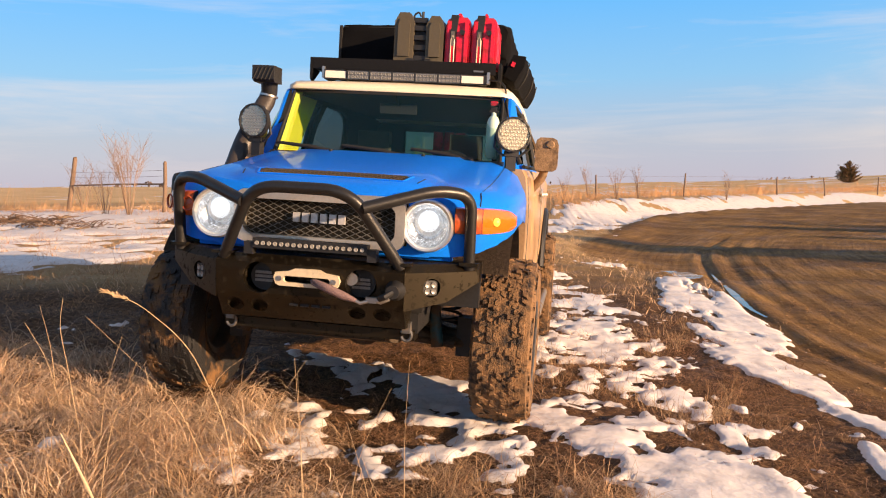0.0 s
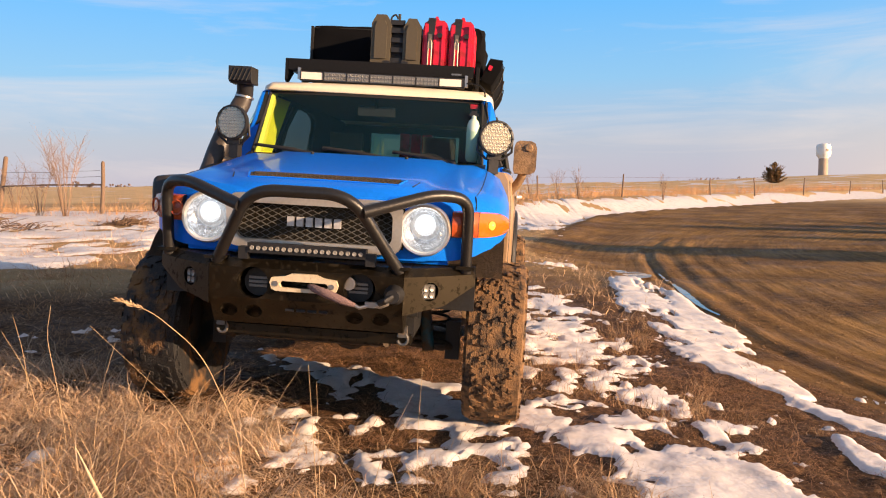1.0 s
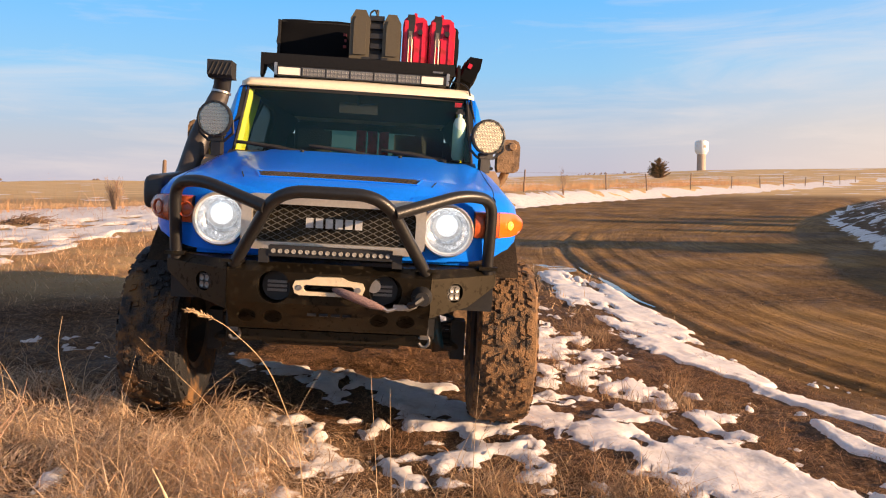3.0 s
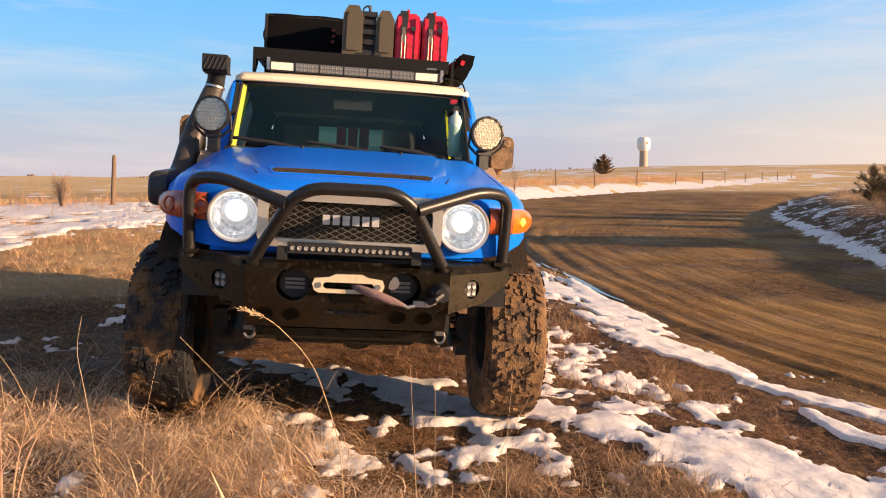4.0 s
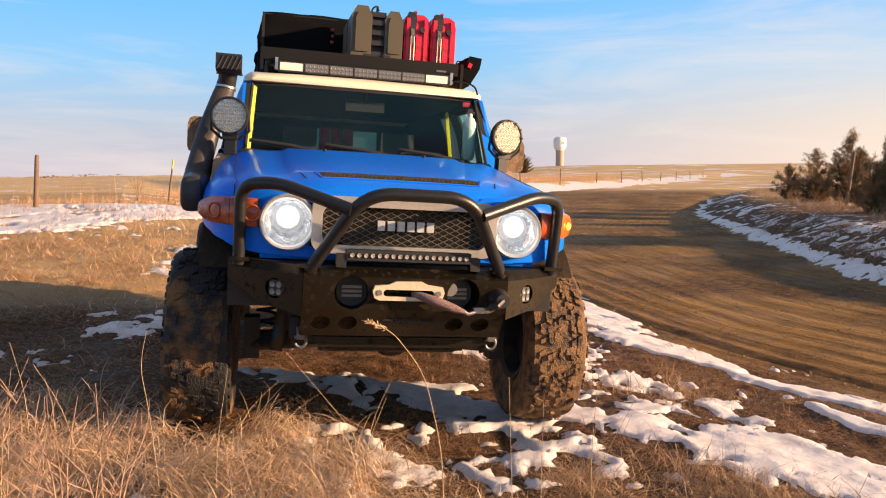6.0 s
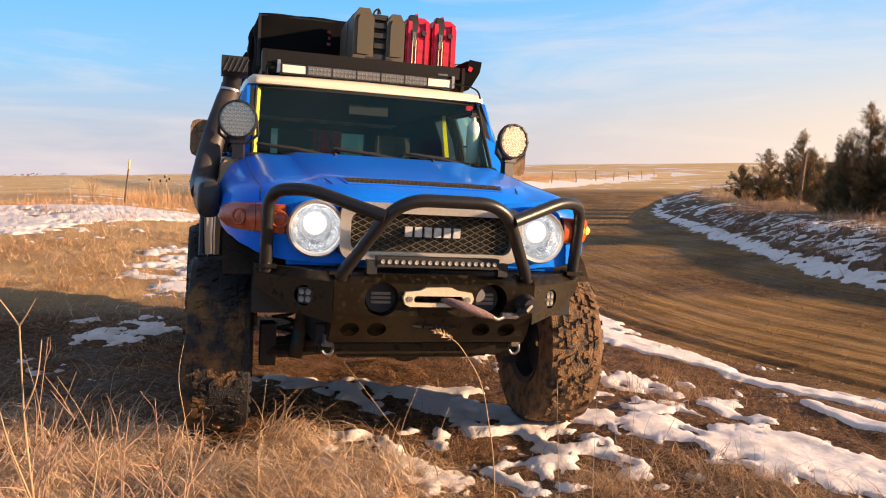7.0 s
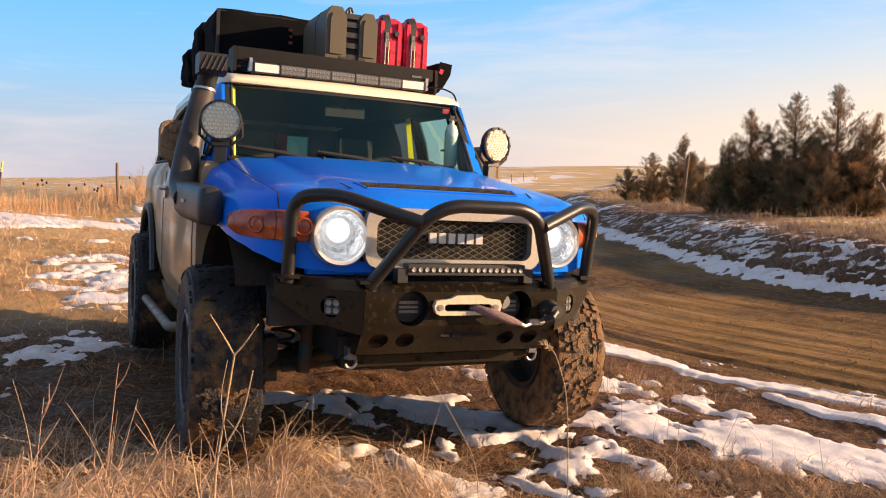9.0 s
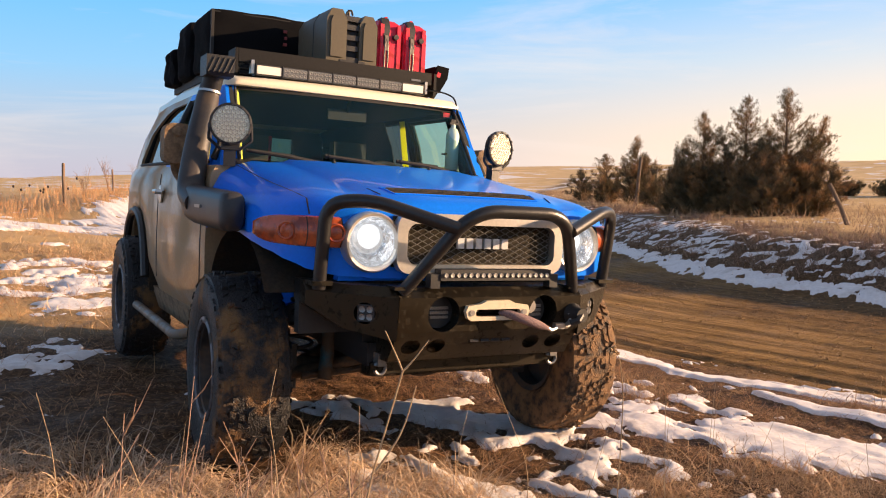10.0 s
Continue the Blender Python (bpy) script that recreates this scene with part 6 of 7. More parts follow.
def hard_case(x0, x1, mirror, height, label):
    case = thing("storage_case", CAR @ pose((x0 + x1) / 2, 2.20, RACK_Z), label, "storage case", "olive cases on the rack")
    w = (x1 - x0) / 2
    inner = w * mirror
    top = [(-w, 0.0), (w, 0.0), (w, height - 0.062), (w - 0.034, height), (-w + 0.034, height), (-w, height - 0.062)]
    part("shell", prism(top, "y", -0.155, 0.42, 0.018, 3), CASE, case)
    # raised front field, dark block as shaded foot notch towards the mount, hinge seam
    part("front_panel", prism([(-w * 0.62, 0.075), (w * 0.62, 0.075), (w * 0.62, height - 0.085), (w * 0.40, height - 0.045), (-w * 0.40, height - 0.045), (-w * 0.62, height - 0.085)], "y", -0.166, -0.150, 0.008), CASE, case)
    part("recess", box(inner - 0.042 if mirror > 0 else inner - 0.004, inner + 0.004 if mirror > 0 else inner + 0.042, -0.160, -0.10, 0.0, 0.062, 0.003), PLASTIC, case)
    part("seam", tube([(-w - 0.001, 0.10, 0.01), (-w - 0.001, 0.10, height - 0.066), (-w + 0.034, 0.10, height + 0.001), (w - 0.034, 0.10, height + 0.001), (w + 0.001, 0.10, height - 0.066), (w + 0.001, 0.10, 0.01)], 0.004, 6), PLASTIC, case)
    return case


def soft_bag(x0, x1, y0, y1, z0, z1, label, name="duffel_bag", sag=0.02, seed=1):
    """A stuffed canvas bag with rounded, slightly slack faces."""
    b = thing(name, CAR @ pose((x0 + x1) / 2, (y0 + y1) / 2, z0), label, "bag", "bags on the rack")
    w, d, h = (x1 - x0) / 2, (y1 - y0) / 2, z1 - z0
    bm = bmesh.new()
    bmesh.ops.create_cube(bm, size=2.0)
    bmesh.ops.subdivide_edges(bm, edges=bm.edges[:], cuts=9, use_grid_fill=True)
    for v in bm.verts:
        x, y, z = v.co
        r = 1 / max(1e-6, (abs(x) ** 14 + abs(y) ** 14 + abs(z) ** 14) ** (1 / 14)) * max(abs(x), abs(y), abs(z))
        n = noise.noise(Vector((x * 1.7 + seed, y * 1.7, z * 1.7))) * sag + noise.noise(Vector((x * 5 + seed, y * 5, z * 4))) * sag * 0.45
        v.co = (x * w * r + n, y * d * r + n, (z * r * 0.5 + 0.5) * h + n * (z > -0.9))
    part("canvas", bm, BAG, b)
    return b


hard_case(-0.095, 0.045, 1, 0.385, "olive green hard case strapped upright on the rack")
hard_case(0.135, 0.262, -1, 0.365, "narrow olive green hard case beside the red cans")
clamp = thing("case_mount", CAR @ pose(0.09, 2.16, RACK_Z), "black clamp mount with strap between the olive cases", "mount")
part("mount_post", box(-0.045, 0.045, -0.07, 0.20, 0.0, 0.33, 0.008), PLASTIC, clamp)
part("mount_strap", box(-0.035, 0.035, -0.082, -0.068, 0.05, 0.34, 0.004), RUBBER, clamp)
for z, wide in ((0.05, 0.052), (0.125, 0.040), (0.195, 0.054), (0.262, 0.044), (0.318, 0.052)):
    part("mount_buckle", box(-wide, wide, -0.105, -0.075, z, z + 0.034, 0.007), PLASTIC, clamp)
part("mount_hook", tube(smooth_path([(-0.045, -0.09, 0.30), (-0.050, -0.10, 0.37), (-0.015, -0.10, 0.395), (0.0, -0.09, 0.36)], 0.03, 4), 0.007, 6), RUBBER, clamp)
part("mount_knob", merged(spin([(0.001, 0), (0.03, 0), (0.03, 0.03), (0.001, 0.03)], 14, pose(0.0, -0.02, 0.33, 90, 0, 0)), tube([(0, -0.02, 0.33), (0, -0.02, 0.41)], 0.010, 8)), PLASTIC, clamp)
jerry_can(0.362)
jerry_can(0.552)
long_bag = soft_bag(-0.70, 0.06, 2.70, 3.3, RACK_Z, 2.548, "long black canvas bag lying across the rack", sag=0.018, seed=2)
for k in range(3):
    part("bag_tag", box(0.135 + 0.008 * (k % 2), 0.160, -0.318, -0.292, 0.215 + 0.045 * k, 0.235 + 0.045 * k, 0.004), TAG, long_bag, "small red stitched tag")
part("bag_strap", box(-0.372, -0.352, -0.315, -0.285, 0.02, 0.40, 0.006), RUBBER, long_bag)
part("bag_seam", tube([(-0.35, -0.285, 0.392), (0.0, -0.290, 0.396), (0.35, -0.285, 0.392)], 0.005, 6), RUBBER, long_bag)
soft_bag(-0.72, 0.10, 3.34, 3.8, RACK_Z, 2.56, "black canvas bag behind the longer one", sag=0.025, seed=5)
soft_bag(-0.74, -0.3, 3.84, 4.2, RACK_Z, 2.42, "small dark bag at the rear of the rack", sag=0.025, seed=7)
soft_bag(0.45, 0.70, 2.46, 3.5, RACK_Z, 2.54, "grey-green canvas bag behind the red cans", sag=0.03, seed=9)

awning = thing("rolled_awning", CAR @ pose(0.775, 2.12, 2.16, 0, 20, 0) @ Matrix.Diagonal((0.9, 1, 0.85, 1)), "rolled black awning bag hung along the rack edge", "awning")
AWNING = ((-0.055, -0.11), (0.0, -0.125), (0.055, -0.12), (0.072, -0.04), (0.075, 0.02), (0.06, 0.12), (0.0, 0.125), (-0.05, 0.10), (-0.062, 0.0))
part("awning_cover", loft([[(x * k + 0.010 * noise.noise(Vector((x * 20, y * 4, z * 9))), y, z * k + drop + 0.012 * noise.noise(Vector((x * 12, y * 5, z * 9 + 3)))) for x, z in AWNING] for y, k, drop in ((0.0, 0.80, -0.012), (0.03, 0.98, -0.012), (0.2, 1.0, -0.01), (0.45, 0.93, -0.004), (0.7, 1.0, 0.0), (1.0, 0.95, 0.0), (1.3, 1.0, 0.0), (1.65, 0.96, 0.0), (2.0, 0.9, 0.0))], bevel=0.006), BAG, awning)
for y in (0.33, 1.15, 1.8):
    part("awning_tie", tube([(x * 1.06, y, z * 1.05) for x, z in AWNING + AWNING[:1]], 0.006, 6), RUBBER, awning)
part("awning_flap", loft([[(-0.05, -0.012, -0.10), (0.05, -0.012, -0.11), (0.05, -0.002, -0.11), (-0.05, -0.002, -0.10)], [(-0.045, -0.020, 0.02), (0.07, -0.020, 0.03), (0.07, -0.004, 0.03), (-0.045, -0.004, 0.02)], [(-0.045, -0.012, 0.095), (0.055, -0.012, 0.12), (0.055, -0.002, 0.12), (-0.045, -0.002, 0.095)]]), BAG, awning)
part("awning_patch", box(-0.03, 0.0, -0.026, -0.020, 0.0, 0.04, 0.0), RED, awning, "small red patch")
for by in (0.12, 1.5):
    part("awning_bracket", box(-0.14, -0.05, by, by + 0.05, -0.08, -0.06, 0.004), BLACK, awning)
# ---- dry grass, weeds, posts, trees, the far land ----
def blade_mesh(name, x, y, z, height, width, lean, heading, curl, material, rng, cuts=4):
    """Many curved, tapering blades in one mesh; lean is the angle at the foot, curl what the bend adds by the tip."""
    n = len(x)
    side = heading + math.pi / 2 + rng.uniform(-0.9, 0.9, n)
    sx, sy = np.cos(side), np.sin(side)
    wander = rng.normal(0, 1.7, n)
    verts = np.zeros((n, 2 * cuts + 1, 3))
    px, py, pz = x.copy(), y.copy(), z - 0.012
    for k in range(cuts + 1):
        t = k / cuts
        w = width * (1 - 0.75 * t)
        if k < cuts:
            verts[:, 2 * k] = np.stack([px - sx * w, py - sy * w, pz], 1)
            verts[:, 2 * k + 1] = np.stack([px + sx * w, py + sy * w, pz], 1)
        else:
            verts[:, 2 * k] = np.stack([px, py, pz], 1)
        a = lean + curl * (t + 0.5 / cuts) ** 0.85
        hd = heading + wander * t
        px = px + np.cos(hd) * np.sin(a) * height / cuts
        py = py + np.sin(hd) * np.sin(a) * height / cuts
        pz = np.maximum(pz + np.cos(a) * height / cuts, z + 0.004)
    base = np.arange(n)[:, None] * (2 * cuts + 1)
    quads = np.concatenate([base + np.array([2 * k, 2 * k + 1, 2 * k + 3, 2 * k + 2]) for k in range(cuts - 1)])
    tris = base + np.array([2 * cuts - 2, 2 * cuts - 1, 2 * cuts])
    me = bpy.data.meshes.new(name)
    me.from_pydata(verts.reshape(-1, 3).tolist(), [], quads.tolist() + tris.tolist())
    me.materials.append(material)
    return me


def scatter(rng, count, x0, x1, y0, y1, density):
    """Places inside a stretch, kept where density (0 to 1) allows."""
    x, y = rng.uniform(x0, x1, count), rng.uniform(y0, y1, count)
    keep = rng.uniform(0, 1, count) < density(x, y)
    return x[keep], y[keep]


def tufts(rng, x, y, per, spread):
    k = rng.integers(per[0], per[1], len(x))
    cx, cy = np.repeat(x, k), np.repeat(y, k)
    return cx + rng.normal(0, spread, len(cx)), cy + rng.normal(0, spread, len(cx))


def not_under_wheels(x, y):
    ok = np.ones(len(x), bool)
    for sx in (-1, 1):
        for wy in (FRONT_Y, REAR_Y):
            c = CAR @ Vector((sx * TRACK, wy, 0))
            ok &= np.hypot((x - c.x) / 1.0, (y - c.y) / 1.25) > 0.24
    return ok


def grass_field(name, rng, x, y, height, width, lean, curl, material, label, heading=None, cuts=3):
    n = len(x)
    z = ground_height(x, y)
    h = (height[0] + (height[1] - height[0]) * rng.uniform(0, 1, n) ** 1.7) * (0.45 + 1.1 * step(0.28, 0.72, fbm(x * 2.6, y * 2.6, 3, 61)))
    if cuts >= 5:    # locks of long straw fall the same way
        heading = (14.0 * fbm(x * 3.1, y * 3.1, 2, 63), 0.75)
    hd = rng.uniform(0, 2 * math.pi, n) if heading is None else rng.normal(heading[0], heading[1], n)
    me = blade_mesh(name, x, y, z, h, rng.uniform(*width, n), rng.uniform(*lean, n), hd, rng.uniform(*curl, n), material, rng, cuts)
    return tagged(new(name, me), label, "grass", kind="stuff")


rng = np.random.default_rng(7)


def front_edge(x):
    """How far back the tall straw reaches."""
    return np.interp(x, [-8, -4, -2.4, -1.7, -1.2, -1.0, -0.75, -0.45, 0.0], [6.8, 6.2, 5.3, 4.75, 4.5, 4.25, 3.75, 3.1, 2.0])


def tall_density(x, y):
    d = step(0.25, -0.25, y - front_edge(x))
    return d * (0.17 + 0.83 * step(0.36, 0.58, fbm(x * 2.4, y * 2.4, 3, 71))) * (1 - 0.7 * step(0.0, 0.15, snow_amount(x, y)))


gx, gy = scatter(rng, 4300, -6.0, 0.7, 2.2, 6.6, tall_density)
gx, gy = tufts(rng, gx, gy, (6, 20), 0.06)
ok = not_under_wheels(gx, gy)
gx, gy = gx[ok], gy[ok]
grass_field("straw_grass", rng, gx, gy, (0.10, 0.34), (0.0011, 0.0028), (0.0, 1.3), (1.2, 4.6), STRAW, "dense tangle of pale dry straw-coloured grass", cuts=5)
gx, gy = scatter(rng, 520, -3.9, -1.9, 2.3, 4.4, lambda x, y: step(0.25, 0.5, fbm(x * 2, y * 2, 2, 73)))
gx, gy = tufts(rng, gx, gy, (6, 16), 0.07)
grass_field("thick_straw", rng, gx, gy, (0.10, 0.34), (0.0009, 0.0023), (0.0, 1.3), (0.8, 3.6), STRAW, "thick bleached straw beside the brush", cuts=5)
gx, gy = scatter(rng, 5400, -3.6, 0.2, 2.2, 5.4, lambda x, y: step(0.15, -0.25, y - front_edge(x)) * (0.35 + 0.65 * step(0.36, 0.56, fbm(x * 3.2, y * 3.2, 2, 74))) * (1 - 0.6 * step(0.02, 0.15, snow_amount(x, y))))
gx, gy = tufts(rng, gx, gy, (6, 14), 0.055)
# thrown up against the foot of the front wheel
mx, my = scatter(rng, 760, -2.5, -0.8, 3.9, 4.66, lambda x, y: 0.4 + 0.6 * step(0.36, 0.56, fbm(x * 4, y * 4, 2, 75)))
mx, my = tufts(rng, mx, my, (6, 14), 0.05)
gx, gy = np.concatenate([gx, mx]), np.concatenate([gy, my])
ok = not_under_wheels(gx, gy)
gx, gy = gx[ok], gy[ok]
grass_field("bleached_straw", rng, gx, gy, (0.14, 0.42), (0.0013, 0.0030), (0.0, 1.1), (1.4, 4.6), STRAW_PALE, "bleached straw curling over in thick tufts", cuts=6)
gx, gy = scatter(rng, 1500, -4.5, 0.6, 2.2, 5.2, tall_density)
gx, gy = tufts(rng, gx, gy, (3, 8), 0.05)
ok = not_under_wheels(gx, gy)
gx, gy = gx[ok], gy[ok]
grass_field("arching_straw", rng, gx, gy, (0.22, 0.52), (0.0009, 0.0018), (0.0, 0.8), (1.4, 3.2), STRAW, "long thin straw arching over the tangle", cuts=7)
gx, gy = scatter(rng, 3600, -6.0, 0.5, 2.2, 6.4, tall_density)
gx, gy = tufts(rng, gx, gy, (5, 14), 0.09)
ok = not_under_wheels(gx, gy)
gx, gy = gx[ok], gy[ok]
grass_field("fallen_grass", rng, gx, gy, (0.12, 0.32), (0.0012, 0.0028), (0.5, 1.3), (0.4, 2.6), STRAW_DARK, "brown dead grass lying flattened between the straw", cuts=4)


def low_density(x, y):
    r, az, dl, dr, mud = fields_at(x, y)
    bare = 1 - step(0.0, 0.14, snow_amount(x, y)) * 0.88
    return (1 - step(0.2, 0.6, mud)) * bare * (0.25 + 0.75 * step(0.35, 0.6, fbm(x * 2.1, y * 2.1, 2, 81))) * (1 - 0.6 * step(8, 13, y))


gx, gy = scatter(rng, 13000, -7.0, 4.6, 2.4, 13, low_density)
gx, gy = tufts(rng, gx, gy, (4, 11), 0.06)
ok = not_under_wheels(gx, gy)
gx, gy = gx[ok], gy[ok]
grass_field("low_grass", rng, gx, gy, (0.05, 0.17), (0.0012, 0.0026), (0.3, 1.3), (0.4, 3.0), STRAW_DARK, "short trampled brown grass between the snow patches")
gx, gy = scatter(rng, 9500, -0.9, 3.5, 2.5, 7.6, low_density)
gx, gy = tufts(rng, gx, gy, (6, 14), 0.07)
ok = not_under_wheels(gx, gy)
gx, gy = gx[ok], gy[ok]
grass_field("verge_litter", rng, gx, gy, (0.05, 0.20), (0.0009, 0.0020), (0.5, 1.4), (0.4, 3.0), STRAW_DARK, "matted brown grass litter on the verge")
gx, gy = scatter(rng, 3000, 0.3, 3.3, 2.4, 12, lambda x, y: low_density(x, y) * step(0.45, 0.7, fbm(x * 1.1, y * 1.1, 2, 83)))
gx, gy = tufts(rng, gx, gy, (6, 16), 0.05)
ok = not_under_wheels(gx, gy)
gx, gy = gx[ok], gy[ok]
grass_field("pale_tufts", rng, gx, gy, (0.07, 0.20), (0.0009, 0.0020), (0.0, 0.9), (0.2, 1.8), STRAW, "pale dry grass tufts poking through the snow")


gx, gy = scatter(rng, 5200, -1.7, 1.25, 2.3, 4.3, lambda x, y: (1 - 0.75 * step(0.06, 0.2, snow_amount(x, y))) * step(0.3, -0.3, y - np.interp(x, [-1.7, -0.8, -0.3, 0.3, 0.8, 1.25], [4.4, 4.3, 4.0, 3.7, 3.3, 2.9])) * (0.3 + 0.7 * step(0.38, 0.58, fbm(x * 3, y * 3, 2, 87))))
gx, gy = tufts(rng, gx, gy, (6, 14), 0.06)
ok = not_under_wheels(gx, gy)
gx, gy = gx[ok], gy[ok]
grass_field("thin_straw", rng, gx, gy, (0.06, 0.26), (0.0009, 0.0021), (0.1, 1.3), (0.8, 3.4), STRAW, "thin pale straw straggling over patchy snow", cuts=4)


def field_density(x, y):
    r, az, dl, dr, mud = fields_at(x, y)
    bare = 1 - step(0.02, 0.14, snow_amount(x, y)) * 0.9
    return (1 - step(0.1, 0.4, mud)) * bare * (0.3 + 0.7 * step(0.35, 0.6, fbm(x * 0.5, y * 0.5, 3, 91)))


def mat_density(x, y):
    bare = 1 - step(0.02, 0.16, snow_amount(x, y)) * 0.85
    return bare * step(-0.2, 0.4, y - front_edge(x)) * (1 - step(-0.6, 0.6, x - np.interp(y, [5, 8, 13, 18], [-1.2, -0.6, 0.8, 2.0]))) * (0.45 + 0.55 * step(0.35, 0.6, fbm(x * 1.1, y * 1.1, 2, 89))) * (0.35 + 0.65 * step(7.5, 10.0, y))


gx, gy = scatter(rng, 15000, -8.5, 2.5, 4.6, 17, mat_density)
gx, gy = tufts(rng, gx, gy, (5, 11), 0.09)
ok = not_under_wheels(gx, gy)
gx, gy = gx[ok], gy[ok]
grass_field("matted_grass", rng, gx, gy, (0.08, 0.26), (0.0014, 0.0034), (0.5, 1.4), (0.3, 2.4), STRAW_MID, "flattened mat of tan dead grass beside the car")
gx, gy = scatter(rng, 900, -16, 2, 10, 26, lambda x, y: step(0.45, 0.62, fbm(x * 0.8, y * 0.8, 2, 93)))
gx, gy = tufts(rng, gx, gy, (8, 20), 0.10)
grass_field("snow_weeds", rng, gx, gy, (0.12, 0.42), (0.0018, 0.0040), (0.0, 0.8), (0.1, 1.4), STRAW_DARK, "brown weed tufts standing out of the snow", cuts=3)
gx, gy = scatter(rng, 15000, -18, 12, 8.5, 36, field_density)
gx, gy = tufts(rng, gx, gy, (3, 9), 0.14)
grass_field("field_grass", rng, gx, gy, (0.06, 0.22), (0.0022, 0.006), (0.2, 1.5), (0.1, 0.9), STRAW, "dry grass of the open verge")


def bank_density(x, y):
    r, az, dl, dr, mud = fields_at(x, y)
    bare = 1 - step(0.02, 0.14, snow_amount(x, y)) * 0.9
    return step(0.3, 0.9, dr) * (1 - step(9, 14, dr)) * bare


gx, gy = scatter(rng, 12000, 8, 40, 2, 48, bank_density)
bx, by = scatter(rng, 26000, 8.5, 21, 2, 22, lambda x, y: np.maximum(bank_density(x, y), 0.35 * step(0.6, 1.0, side_distance(x, y, ROAD_RIGHT))) * (1 - step(3.0, 4.5, side_distance(x, y, ROAD_RIGHT))) * step(0.36, 0.52, fbm(x * 1.7, y * 1.7, 2, 84)))
gx, gy = np.concatenate([gx, bx]), np.concatenate([gy, by])
gx, gy = tufts(rng, gx, gy, (6, 13), 0.09)
grass_field("bank_grass", rng, gx, gy, (0.07, 0.26), (0.003, 0.006), (0.2, 1.2), (0.2, 1.2), BANK_STRAW, "brown grass on the ditch bank", cuts=2)
gx, gy = scatter(rng, 5200, 9, 40, 2, 48, lambda x, y: bank_density(x, y) * step(2.0, 3.0, side_distance(x, y, ROAD_RIGHT)))
gx, gy = tufts(rng, gx, gy, (4, 9), 0.10)
grass_field("crest_grass", rng, gx, gy, (0.20, 0.55), (0.003, 0.007), (0.05, 0.8), (0.1, 0.8), STRAW, "tall pale grass along the bank crest")


def fence_band(x, y):
    d = np.abs(y - np.interp(x, [-40, -12.6, -8.7, -4.4, 4.6, 12], [34, 27.1, 25.2, 27.5, 36, 44]))
    return (1 - step(0.5, 2.2, d)) * (0.25 + 0.75 * step(0.4, 0.6, fbm(x * 0.6, y * 0.6, 2, 95)))


gx, gy = scatter(rng, 15000, -40, 8, 20, 42, fence_band)
gx, gy = tufts(rng, gx, gy, (4, 9), 0.14)
grass_field("fence_weeds", rng, gx, gy, (0.20, 0.85), (0.003, 0.006), (0.0, 0.6), (0.0, 0.8), STRAW_MID, "tall dry weeds along the fence line")


def far_band(x, y):
    dl = side_distance(x, y, ROAD_LEFT)
    return step(3, 5, -dl) * (1 - step(12, 18, -dl)) * step(30, 36, y) * (0.2 + 0.8 * step(0.4, 0.6, fbm(x * 0.3, y * 0.3, 2, 96)))


gx, gy = scatter(rng, 16000, 0, 70, 34, 95, far_band)
gx, gy = tufts(rng, gx, gy, (3, 6), 0.2)
grass_field("far_weeds", rng, gx, gy, (0.3, 0.9), (0.006, 0.012), (0.0, 0.6), (0.0, 0.6), STRAW_MID, "dry weeds beyond the muddy turning place")


# single stems that stand out
def stem(points, r0, r1, label, seeds=0, material=TWIG, name="grass_stem"):
    pts = smooth_path(points, 0.12, 5)
    s = tagged(link(name, tube(pts, [r0 + (r1 - r0) * k / (len(pts) - 1) for k in range(len(pts))], 6), material, smooth=True), label, "grass stem", "dry stems")
    s["label"] = label
    if seeds:
        rr = random.Random(len(points) + seeds)
        bm = bmesh.new()
        a, b = Vector(points[-2]), Vector(points[-1])
        for k in range(seeds):
            t = rr.random()
            p = a.lerp(b, 0.25 + 0.75 * t)
            d = Vector((rr.uniform(-1, 1), rr.uniform(-1, 1), rr.uniform(-0.6, 0.6))).normalized() * rr.uniform(0.006, 0.016)
            tube([p, p + d * 0.5 + (b - a).normalized() * 0.006, p + d + (b - a).normalized() * 0.016], [0.0012, 0.0022, 0.0004], 5, bm)
        part("seed_head", bm, TWIG, s, "feathery pale seed head")
    return s


stem([(-0.80, 3.02, -0.02), (-0.83, 2.96, 0.42), (-0.93, 2.86, 0.74), (-1.07, 2.76, 0.905), (-1.165, 2.71, 0.955)], 0.0022, 0.0012, "tall bent grass stem with a pale seed head", 60)
stem([(-0.96, 3.3, 0.0), (-1.08, 3.15, 0.45), (-1.36, 3.0, 0.82)], 0.0016, 0.0006, "thin bent dry grass stem")
stem([(-1.74, 3.74, 0.05), (-1.77, 3.70, 0.45), (-1.80, 3.69, 0.66), (-1.77, 3.68, 0.80)], 0.0022, 0.0010, "upright dry stem with a papery leaf")
stem([(-0.54, 2.98, 0.0), (-0.55, 2.98, 0.30), (-0.565, 2.97, 0.66)], 0.0018, 0.0008, "thin upright dry grass stem")
stem([(-0.16, 3.06, -0.05), (-0.16, 3.06, 0.30), (-0.135, 3.05, 0.62)], 0.0016, 0.0007, "thin upright dry grass stem")
stem([(-2.30, 4.64, 0.1), (-2.31, 4.63, 0.38), (-2.36, 4.62, 0.62)], 0.0022, 0.0009, "short dry weed stalk")
stem([(-2.05, 4.2, 0.1), (-2.12, 4.2, 0.40), (-2.22, 4.18, 0.60)], 0.0020, 0.0009, "short dry weed stalk")
